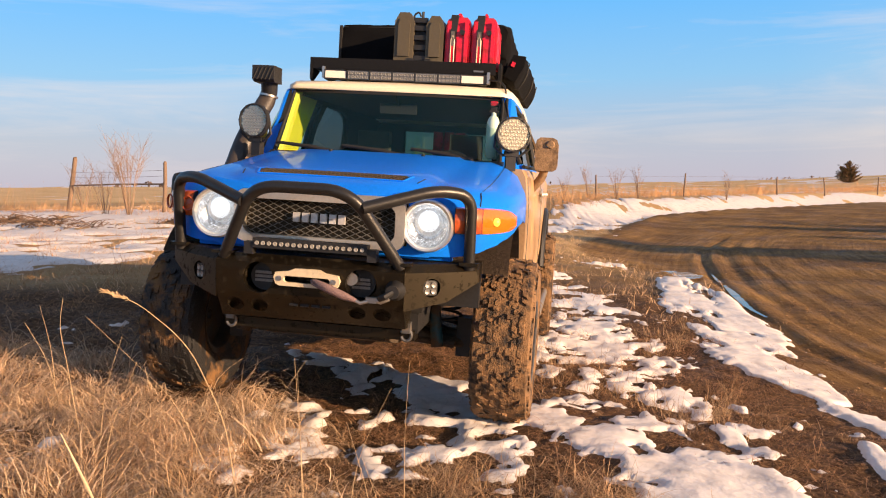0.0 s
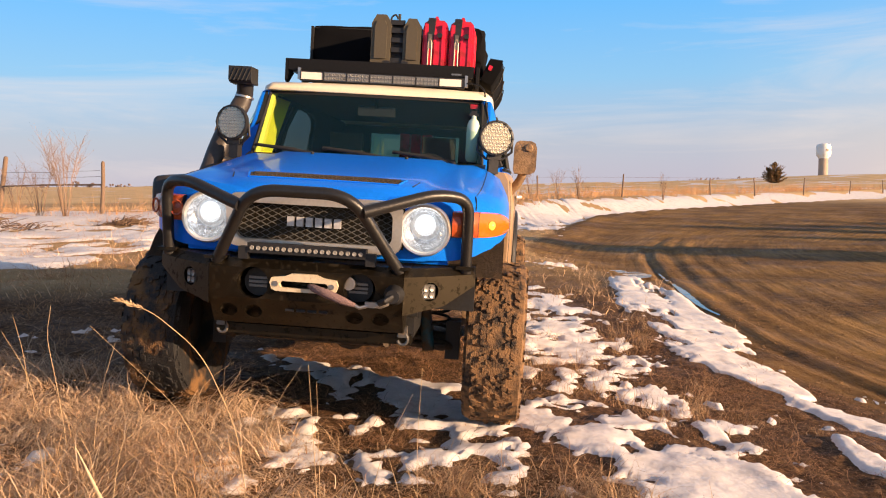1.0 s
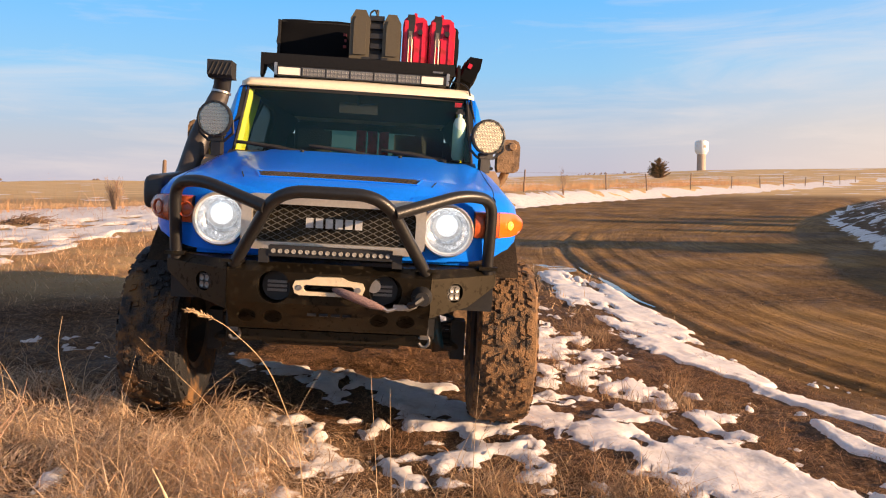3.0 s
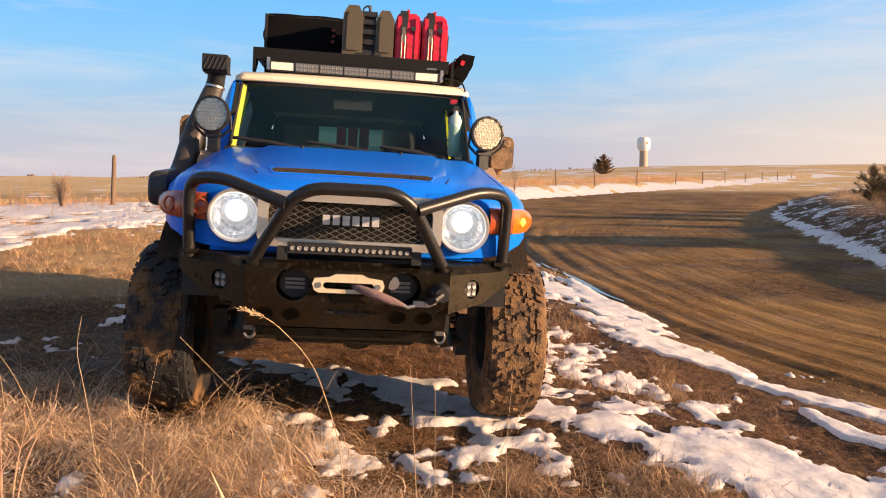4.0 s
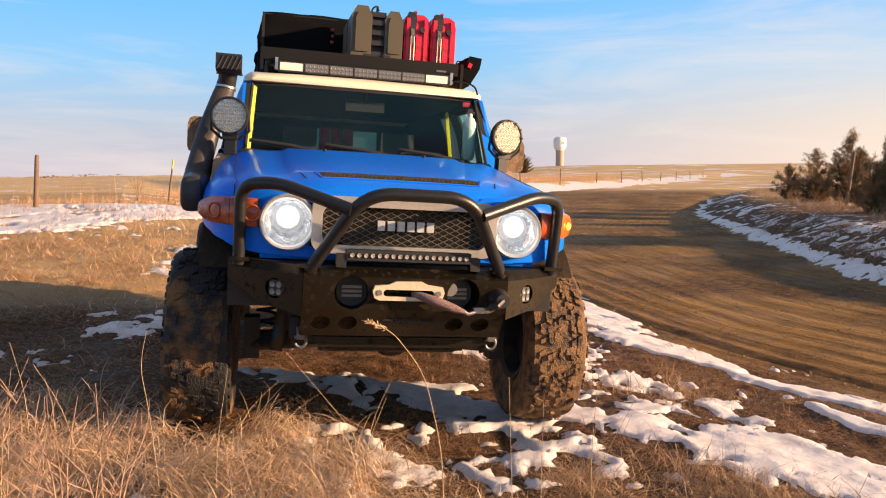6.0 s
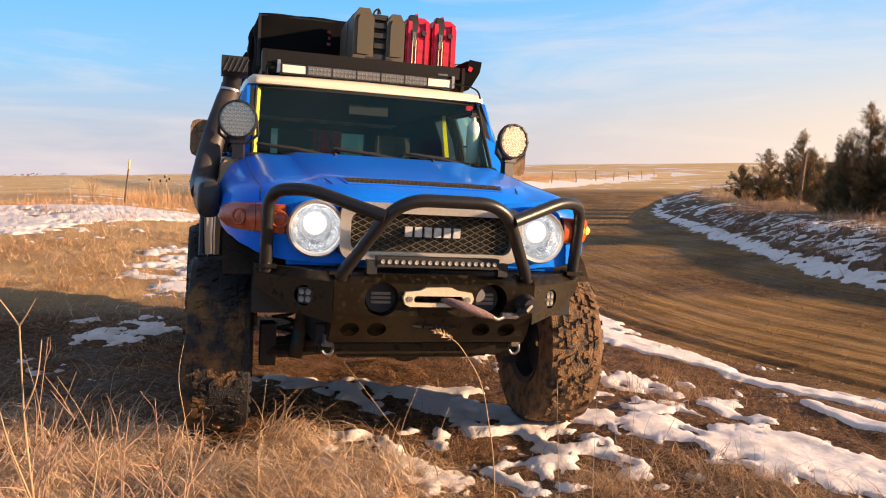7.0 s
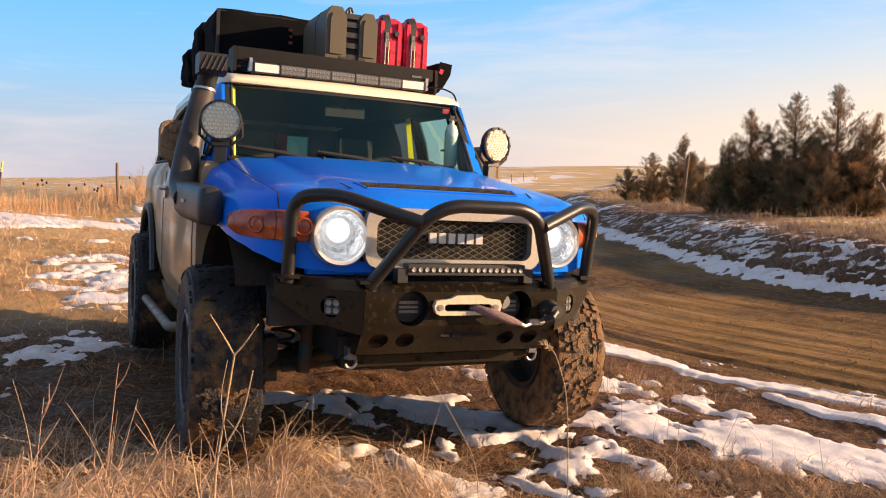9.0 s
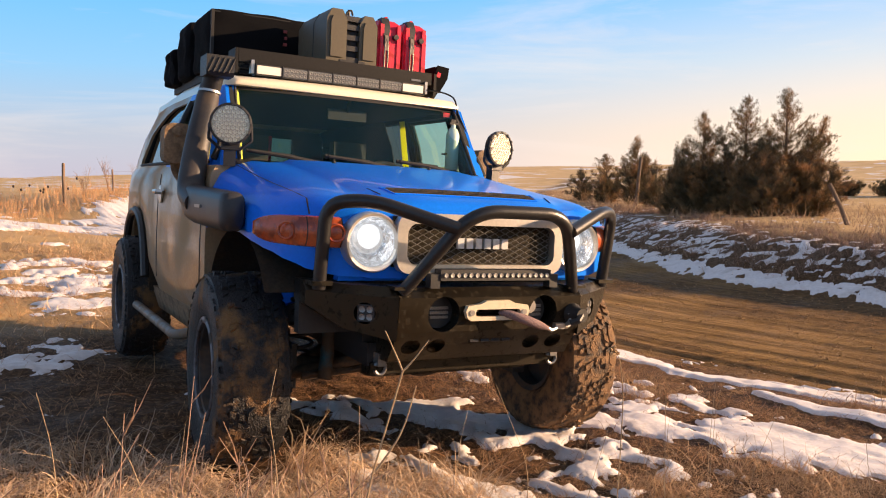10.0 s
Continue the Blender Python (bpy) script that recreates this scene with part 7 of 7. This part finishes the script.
for k in range(16):
    rr = random.Random(100 + k)
    bx, by = rr.uniform(-3.0, 0.0), rr.uniform(2.5, 4.0)
    by = min(by, float(front_edge(bx)) - 0.1)
    bz, hh = ground_z(bx, by), rr.uniform(0.38, 0.62)
    lx, ly = rr.uniform(-0.2, 0.2), rr.uniform(-0.15, 0.15)
    stem([(bx, by, bz - 0.02), (bx + lx * 0.3, by + ly * 0.3, bz + hh * 0.55), (bx + lx, by + ly, bz + hh)], 0.0016, 0.0006, "thin dry grass stem standing in the straw")

# broad papery leaves standing in the straw
for k, (base, tip, w) in enumerate((((-1.165, 2.62, 0.20), (-1.27, 2.58, 0.50), 0.007), ((-2.0, 2.9, 0.22), (-2.1, 2.86, 0.46), 0.006), ((-2.6, 3.3, 0.2), (-2.52, 3.25, 0.47), 0.006))):
    a, b = Vector(base), Vector(tip)
    foot = Vector((a.x + 0.03, a.y + 0.02, ground_z(a.x, a.y) - 0.01))
    sheath = tagged(link("leaf_blade", loft([[p - Vector((q, 0, 0)), p + Vector((0, 0.002, 0)), p + Vector((q, 0, 0)), p - Vector((0, 0.002, 0))] for p, q in ((foot, 0.0016), (foot.lerp(a, 0.7), 0.002), (a, w * 0.5), (a.lerp(b, 0.35), w), (a.lerp(b, 0.7), w * 0.7), (b, 0.0006))]), LEAF, smooth=True), "pale papery dry leaf curling up from the straw", "leaf", "papery leaves")

# bare forked shrub close to the path
shrub = thing("forked_shrub", pose(-2.2, 2.6, ground_z(-2.2, 2.6)), "small leafless shrub with pale forked twigs in the grass", "shrub")
base_z = ground_z(-2.2, 2.6)


def up_from(points):
    return [(x + 2.2, y - 2.6, z - base_z) for x, y, z in points]


for pts, r in ((up_from([(-2.2, 2.6, base_z - 0.02), (-2.225, 2.47, 0.5), (-2.238, 2.32, 0.93), (-2.231, 2.222, 1.148)]), 0.0030),
               (up_from([(-2.231, 2.222, 1.148), (-2.248, 2.217, 1.18), (-2.272, 2.208, 1.221)]), 0.0017),
               (up_from([(-2.231, 2.222, 1.148), (-2.218, 2.208, 1.168), (-2.200, 2.192, 1.200)]), 0.0016),
               (up_from([(-2.238, 2.30, 0.96), (-2.208, 2.26, 1.03), (-2.196, 2.235, 1.115)]), 0.0019),
               (up_from([(-2.235, 2.38, 0.75), (-2.27, 2.33, 0.90), (-2.285, 2.31, 1.01)]), 0.0019),
               (up_from([(-2.225, 2.47, 0.50), (-2.13, 2.40, 0.68), (-2.10, 2.38, 0.86)]), 0.0022),
               (up_from([(-2.225, 2.47, 0.50), (-2.33, 2.42, 0.66), (-2.38, 2.40, 0.84)]), 0.0022)):
    path = smooth_path(pts, 0.05, 4)
    part("twig", tube(path, [r * (1 - 0.45 * k / max(1, len(path) - 1)) for k in range(len(path))], 7), TWIG, shrub)
# low brush at the left foreground
for k, (bx, by, hh) in enumerate(((-2.32, 3.2, 0.80), (-2.04, 3.1, 0.74), (-1.92, 2.95, 0.62), (-2.52, 3.0, 0.76), (-2.18, 2.85, 0.62), (-2.7, 3.3, 0.7))):
    rr = random.Random(40 + k)
    b = thing("bare_brush", pose(bx, by, ground_z(bx, by)), "low leafless brush with thin tan twigs", "shrub", "bare brush")
    for q in range(5):
        a, l = rr.uniform(0, 6.28), rr.uniform(0.08, 0.26)
        p0, p1, p2 = Vector((0, 0, -0.02)), Vector((math.cos(a) * l * 0.4, math.sin(a) * l * 0.4, hh * 0.5)), Vector((math.cos(a) * l, math.sin(a) * l, hh * rr.uniform(0.6, 1.05)))
        bm = tube(smooth_path([p0, p1, p2], 0.08, 4), [0.0034, 0.0032, 0.003, 0.0027, 0.0023, 0.0017, 0.0009], 6)
        for w in range(4):
            side = p1.lerp(p2, rr.uniform(-0.2, 0.9))
            end = side + Vector((rr.uniform(-0.11, 0.11), rr.uniform(-0.11, 0.11), rr.uniform(0.05, 0.16)))
            tube([side, side.lerp(end, 0.5) + Vector((rr.uniform(-0.015, 0.015), 0, 0)), end], [0.0019, 0.0014, 0.0006], 5, bm)
        part("twig", bm, BRUSH, b)


# ---- fences ----
def fence_post(x, y, h, r, lean, seed, group):
    rr = random.Random(seed)
    z = ground_z(x, y)
    pts = [(-0.2 * lean, 0, -0.3), (lean * 0.3 + rr.uniform(-0.012, 0.012), 0, h * 0.3), (lean * 0.62 + rr.uniform(-0.018, 0.018), 0, h * 0.65), (lean * 0.97, rr.uniform(-0.03, 0.03), h * 0.97), (lean, 0, h)]
    bm = tube(pts, [r * 1.1, r, r * 0.95, r * 0.88, r * 0.66], 9)
    ob = link("fence_post", bm, WOOD, smooth=True)
    ob.matrix_world = pose(x, y, z)
    return tagged(ob, "weathered grey-brown wooden fence post leaning slightly", "fence post", group)


fence_post(-12.7, 27.1, 1.85, 0.08, 0.28, 1, "left fence posts")
fence_post(-8.75, 25.0, 1.6, 0.062, 0.10, 2, "left fence posts")
fence_post(-4.3, 26.6, 1.55, 0.07, 0.10, 3, "left fence posts")
fence_post(4.55, 37.0, 1.75, 0.07, 0.02, 4, "left fence posts")
fence_post(-20.0, 31.0, 1.6, 0.08, -0.1, 5, "left fence posts")
fence_post(-27.0, 34.0, 1.6, 0.08, 0.1, 6, "left fence posts")
tee = thing("steel_post", pose(-0.43, 31.5, ground_z(-0.43, 31.5)), "dark steel fence post with a yellow tip leaning over", "fence post", "left fence posts")
part("stake", tube([(-0.03, 0, -0.3), (0.13, 0, 0.75), (0.22, 0, 1.32)], [0.035, 0.035, 0.033], 6), WIRE, tee)
part("tip", tube([(0.22, 0, 1.32), (0.27, 0, 1.65)], [0.035, 0.033], 6), YELLOW, tee, "yellow painted tip")
rail_z = ground_z(-10.5, 26) + 0.92
tagged(link("fence_rail", tube([(-12.5, 27.0, rail_z), (-10.6, 26.0, rail_z + 0.03), (-8.75, 25.0, rail_z + 0.02)], 0.026, 8), WOOD, smooth=True), "grey wooden rail between two fence posts", "fence rail")
for dz in (0.45, 0.75):
    tagged(link("fence_wire", tube([(-12.5, 27.0, rail_z + dz * 0.6), (-10.6, 26.0, rail_z + dz * 0.6 - 0.03), (-8.75, 25.0, rail_z + dz * 0.6)], 0.005, 5), WIRE), "rusty barbed fence wire", "fence wire", "left fence wires")
line = [(8.6, 45.0), (14.6, 48.5), (22.3, 53.4), (27.4, 57.4), (34.5, 63.5), (42.7, 70.4), (50.5, 77.4), (58, 84), (66, 91), (74, 98), (83, 106), (93, 115)]
for k, (fx, fy) in enumerate(line):
    fence_post(fx, fy, 1.3 + 0.12 * math.sin(k * 2.1), 0.05, 0.10 * math.sin(k * 1.7), 20 + k, "far fence posts")
for dz in (0.6, 1.2):
    pts = [(fx, fy, ground_z(fx, fy) + dz) for fx, fy in line]
    tagged(link("fence_wire", tube(pts, 0.005, 4), WIRE), "thin rusty wire of the far fence", "fence wire", "far fence wires")
rp = tagged(link("fence_post", tube([(0.03, -0.06, -0.3), (-0.08, 0.16, 0.4), (-0.20, 0.40, 0.98)], [0.055, 0.05, 0.045], 9), WOOD, smooth=True), "leaning weathered post beside the cedars", "fence post", "bank fence posts")
rp.matrix_world = pose(16.1, 10.4, ground_z(16.1, 10.4))
rq = tagged(link("fence_post", tube([(0, 0, -0.3), (0.15, 0, 0.8), (0.32, 0, 1.9)], [0.07, 0.065, 0.055], 9), WOOD, smooth=True), "pale leaning post in front of small cedars", "fence post", "bank fence posts")
rq.matrix_world = pose(22.0, 21.6, ground_z(22.0, 21.6))


# ---- trees ----
def branch_points(rr, start, heading, length, rise, n=6, lift=0.10):
    pts, p = [Vector(start)], Vector(start)
    d = Vector((math.cos(heading), math.sin(heading), rise)).normalized()
    for k in range(n):
        d = (d + Vector((rr.uniform(-0.12, 0.12), rr.uniform(-0.12, 0.12), lift))).normalized()
        p = p + d * length / n
        pts.append(p.copy())
    return pts


def cedar(x, y, height, spread, seed, label, group, leaders=1, leaf=1.0):
    """Eastern cedar: straight limbs rise at a slant from the ground up and end in ragged, feathery sprays."""
    rr = random.Random(seed)
    rg = np.random.default_rng(seed)
    z = ground_z(x, y)
    tree = thing("cedar_tree", pose(x, y, z), label, "tree", group)
    trunk, tips = bmesh.new(), []
    for l in range(leaders):
        a = 6.28 * l / max(1, leaders - 1) + rr.uniform(-0.5, 0.5)
        off = 0.0 if l == 0 else spread * rr.uniform(0.30, 0.58)
        hh = height * (1 if l == 0 else rr.uniform(0.48, 0.78))
        wide = spread * (1.0 if l == 0 else 0.74)
        lead = [Vector((0, 0, -0.1)), Vector((math.cos(a) * off * 0.5, math.sin(a) * off * 0.5, hh * 0.35)), Vector((math.cos(a) * off * 0.9, math.sin(a) * off * 0.9, hh * 0.7)), Vector((math.cos(a) * off * 1.15, math.sin(a) * off * 1.15, hh))]
        tube(lead, [0.021 * height, 0.015 * height, 0.008 * height, 0.004], 8, trunk)
        count = int((88 if l == 0 else 52) * max(height, 1.6) / 3.6)
        for k in range(count):
            t = ((k + rr.random()) / count) ** 1.12
            seg = min(2, int(t * 3))
            p = lead[seg].lerp(lead[seg + 1], t * 3 - seg)
            reach = wide * 1.12 * (1.0 - t) ** 0.95 * (0.8 + 0.2 * step(0.0, 0.2, t)) * rr.uniform(0.5, 1.1) * (1.3 if rr.random() < 0.16 else 1.0) + 0.05
            pts = branch_points(rr, p, rr.uniform(0, 6.28), reach, 0.24 + 0.75 * t, lift=0.03)
            tube(pts, [0.016 * (1 - 0.85 * q / (len(pts) - 1)) * (1.1 - t) + 0.003 for q in range(len(pts))], 5, trunk)
            for q in range(1, len(pts)):
                w, d = q / (len(pts) - 1), (pts[q] - pts[q - 1]).normalized()
                across = d.cross(Vector((0, 0, 1))).normalized()
                for _ in range(3 if t < 0.5 else 2 if t < 0.85 else 1):
                    tips.append((pts[q] + Vector((rr.gauss(0, 0.05), rr.gauss(0, 0.05), rr.gauss(0, 0.05))), d + across * rr.uniform(-0.9, 0.9) + Vector((0, 0, rr.uniform(-0.2, 0.5))), (0.13 + 0.09 * (1 - w)) * (1.15 - 0.6 * t)))
            tips.append((pts[-1], (pts[-1] - pts[-2]).normalized() + Vector((0, 0, 0.2)), 0.20 - 0.10 * t))
        for k in range(8):
            tips.append((lead[2].lerp(lead[3], k / 7), Vector((rr.uniform(-0.5, 0.5), rr.uniform(-0.5, 0.5), 1)), 0.09))
    part("trunk", trunk, BARK, tree, "grey-brown trunk and limbs")
    n = len(tips)
    per = 17
    P = np.repeat(np.array([t[0][:] for t in tips]), per, 0)
    D = np.repeat(np.array([t[1][:] for t in tips]), per, 0)
    S = np.repeat(np.array([t[2] for t in tips]), per, 0) * rg.uniform(0.35, 1.0, n * per) * leaf
    D = D + rg.normal(0, 0.36, D.shape) + np.array([0, 0, 0.2])
    D /= np.linalg.norm(D, axis=1, keepdims=True)
    side = np.cross(D, rg.normal(0, 1, D.shape))
    side /= np.linalg.norm(side, axis=1, keepdims=True)
    P = P + rg.normal(0, 0.03, P.shape)
    W = S * 0.045 * leaf ** 0.7
    v = np.stack([P, P + D * (S * 0.45)[:, None] + side * W[:, None], P + D * S[:, None], P + D * (S * 0.4)[:, None] - side * W[:, None]], 1)
    me = bpy.data.meshes.new("crown")
    idx = np.arange(len(P))[:, None] * 4 + np.arange(4)
    me.from_pydata(v.reshape(-1, 3).tolist(), [], idx.tolist())
    me.materials.append(CEDAR)
    crown = new("crown", me)
    crown.parent = tree
    crown["label"] = "dark rusty green sprays"
    return tree


ROW = "cedars on the bank"
cedar(19.2, 13.8, 3.62, 1.65, 11, "dense dark green cedar with rust-brown tips on the bank", ROW, 5)
cedar(18.65, 14.75, 3.4, 1.55, 12, "bushy dark cedar with ragged top on the bank", ROW, 5)
cedar(19.6, 13.2, 2.45, 1.15, 13, "spreading brownish cedar at the end of the row", ROW, 4)
cedar(18.0, 15.75, 2.95, 1.3, 14, "dark cedar beside its taller neighbours", ROW, 5)
cedar(17.7, 16.4, 1.95, 0.8, 19, "lower dark cedar at the near end of the row", ROW, 3)
cedar(18.2, 13.9, 1.9, 1.3, 20, "low dark cedar spreading in front of the row", ROW, 4)
cedar(21.6, 20.3, 1.55, 0.85, 21, "low rusty cedar between the two clumps", ROW, 3)
cedar(23.8, 23.0, 2.7, 1.2, 15, "smaller brown-green cedar farther along the bank", ROW, 4)
cedar(24.3, 25.1, 2.05, 1.2, 16, "small rounded cedar farther along the bank", ROW, 3)
cedar(25.2, 27.4, 1.4, 0.9, 17, "low brown bush at the end of the row", ROW, 2)
for k in range(7):
    cedar(39.0 + 0.75 * k, 21.6 - 1.75 * k, 0.55 + 0.1 * (k * 7 % 3), 1.1, 30 + k, "low brown brush across the field", "brush across the field", 2, 1.3)
cedar(103, 203, 5.4, 3.4, 18, "lone dark cedar in the far field", "far trees", 3, 2.6)


def bare_shrub(x, y, h, stems, seed, label, spread=0.35, r=0.012, twigs=7):
    rr = random.Random(seed)
    sh = thing("bare_shrub", pose(x, y, ground_z(x, y)), label, "shrub", "bare shrubs")
    for k in range(stems):
        a, hh = rr.uniform(0, 6.28), h * rr.uniform(0.55, 1.0)
        q = Vector((math.cos(a), math.sin(a), 0)) * h * spread * rr.uniform(0.2, 1)
        mid = q * 0.4 + Vector((0, 0, hh * 0.5))
        bm = tube([Vector((0, 0, -0.05)) + q * 0.1, mid, q + Vector((0, 0, hh))], [r, r * 0.7, r * 0.25], 5)
        for j in range(twigs):
            t = rr.uniform(0.15, 0.95)
            p = mid.lerp(q + Vector((0, 0, hh)), t)
            tube([p, p + Vector((rr.uniform(-0.16, 0.16) * h, rr.uniform(-0.16, 0.16) * h, rr.uniform(0.08, 0.26) * h))], [r * 0.4, r * 0.12], 4, bm)
        part("branch", bm, RED_TWIG, sh)
    return sh


bare_shrub(-9.4, 23.9, 2.4, 18, 1, "tall bare reddish shrub beside the fence post", 0.28, 0.010, 12)
bare_shrub(-10.4, 24.6, 1.6, 12, 5, "low bare reddish brush by the rail", 0.5, 0.009, 10)
bare_shrub(-11.5, 25.6, 1.5, 10, 2, "thin bare weeds by the rail", 0.4, 0.009, 9)
bare_shrub(-5.6, 25.8, 0.95, 26, 3, "small dark bare bush by the fence", 0.35, 0.014)
bare_shrub(-1.4, 33.5, 1.0, 7, 4, "small dark bare bush by the fence", 0.35, 0.014)
for k, (bx, by, hh) in enumerate(((7.6, 41.8, 1.9), (9.2, 42.5, 1.6), (10.5, 43.0, 1.8), (16.5, 46.5, 1.7), (6.2, 40.8, 1.4))):
    bare_shrub(bx, by, hh, 8, 10 + k, "thin leafless sapling clump behind the snow bank", 0.25, 0.013)

def brush_heap(x, y, length, width, h, turn, seed, label):
    """Cut brush thrown down in a low tangled heap."""
    rr = random.Random(seed)
    bm = bmesh.new()
    for k in range(150):
        u, v = rr.gauss(0, 0.30) * length, rr.gauss(0, 0.30) * width
        top = h * math.exp(-(2 * u / length) ** 2 - (2 * v / width) ** 2)
        p = Vector((u, v, rr.uniform(0, 1) * top + 0.01))
        a, l = rr.gauss(0, 0.7), rr.uniform(0.15, 0.45)
        d = Vector((math.cos(a), math.sin(a), rr.uniform(-0.25, 0.4))) * l
        mid = p + d * 0.5 + Vector((rr.uniform(-0.05, 0.05), rr.uniform(-0.05, 0.05), rr.uniform(0, 0.06)))
        tube([p, mid, p + d], [rr.uniform(0.008, 0.018), 0.009, 0.004], 5, bm)
    ob = tagged(link("brush_heap", bm, BARK), label, "brush heap", "brush heaps", kind="stuff")
    ob.matrix_world = pose(x, y, ground_z(x, y), 0, 0, turn)
    return ob


brush_heap(-9.3, 19.0, 2.4, 1.0, 0.28, -25, 71, "low heap of brown cut brush on the snow")
brush_heap(-11.2, 20.6, 1.4, 0.9, 0.24, 10, 72, "small heap of brown cut brush by the fence")
brush_heap(-6.6, 20.2, 0.9, 0.6, 0.16, 30, 73, "thin scatter of brown twigs on the snow")

# dead stalks with dark seed heads out in the field
for k in range(14):
    rr = random.Random(300 + k)
    bx = rr.uniform(0.5, 5.0)
    by = 32 + 0.9 * (bx - 0.5) + rr.uniform(-1.5, 1.5)
    st = thing("seed_stalk", pose(bx, by, ground_z(bx, by)), "dead field stalk with a dark round seed head", "weed", "seed stalks")
    hh = rr.uniform(0.95, 1.25)
    part("stalk", tube([(0, 0, -0.05), (rr.uniform(-0.1, 0.1), 0, hh * 0.6), (rr.uniform(-0.2, 0.2), 0, hh)], [0.008, 0.006, 0.004], 5), TWIG, st)
    part("seed_head", moved(spin([(0.001, -0.05), (0.03, -0.03), (0.04, 0.0), (0.03, 0.04), (0.001, 0.07)], 8), pose(0, 0, hh, 90, 0, 0)), SEED, st)

# ---- far off ----
def water_tower():
    d, az = 1100.0, radians(29.82)
    m = pose(d * math.sin(az), d * math.cos(az), 3.0)
    t = thing("water_tower", m, "distant water tower with tan shaft and white tank", "water tower")
    up = Matrix.Rotation(radians(90), 4, "X")
    part("shaft", spin([(6.0, 0), (5.6, 2), (5.4, 28), (5.6, 30)], 24, up), CONCRETE, t, "tan concrete shaft")
    part("tank", spin([(5.6, 30), (8.2, 33.5), (8.6, 36), (8.6, 45), (7.4, 47.2), (4.0, 48.3), (0.1, 48.6)], 24, up), TOWER_WHITE, t, "white faceted tank")
    part("mark_bar", box(-1.5, 1.5, -8.75, -8.6, 38.5, 41.5), CONCRETE, t)
    return t


water_tower()


def far_wood(az0, az1, dist, h, seed, label):
    rr = random.Random(seed)
    bm = bmesh.new()
    n = int((az1 - az0) * dist / 57 / 5)
    for k in range(n):
        a = radians(az0 + (az1 - az0) * (k + rr.uniform(-0.6, 0.6)) / n)
        d = dist + rr.uniform(-15, 15)
        x, y = d * math.sin(a), d * math.cos(a)
        z = ground_z(x, y)
        hh = h * rr.uniform(0.35, 1.0)
        for q in range(5):
            ox, oy, oz = rr.gauss(0, 2.5), rr.gauss(0, 2), hh * rr.uniform(0.15, 0.8)
            r = hh * rr.uniform(0.12, 0.3)
            pts = [(x + ox + r * math.cos(t) * rr.uniform(0.7, 1.2), y + oy, z + oz + r * math.sin(t) * rr.uniform(0.6, 1.2)) for t in (2 * math.pi * j / 8 for j in range(8))]
            c = bm.verts.new((x + ox, y + oy - r * 0.5, z + oz))
            vs = [bm.verts.new(p) for p in pts]
            for j in range(8):
                bm.faces.new((c, vs[j], vs[(j + 1) % 8]))
    return tagged(link("far_woods", bm, FAR_WOOD), label, "woods", kind="stuff")


far_wood(-22, -11, 800, 6, 1, "low strip of bare woods on the far horizon")
far_wood(-9, 0, 800, 3.5, 2, "faint line of far trees on the horizon")
far_wood(21, 27, 700, 3, 3, "dark hedge line on the distant rise")
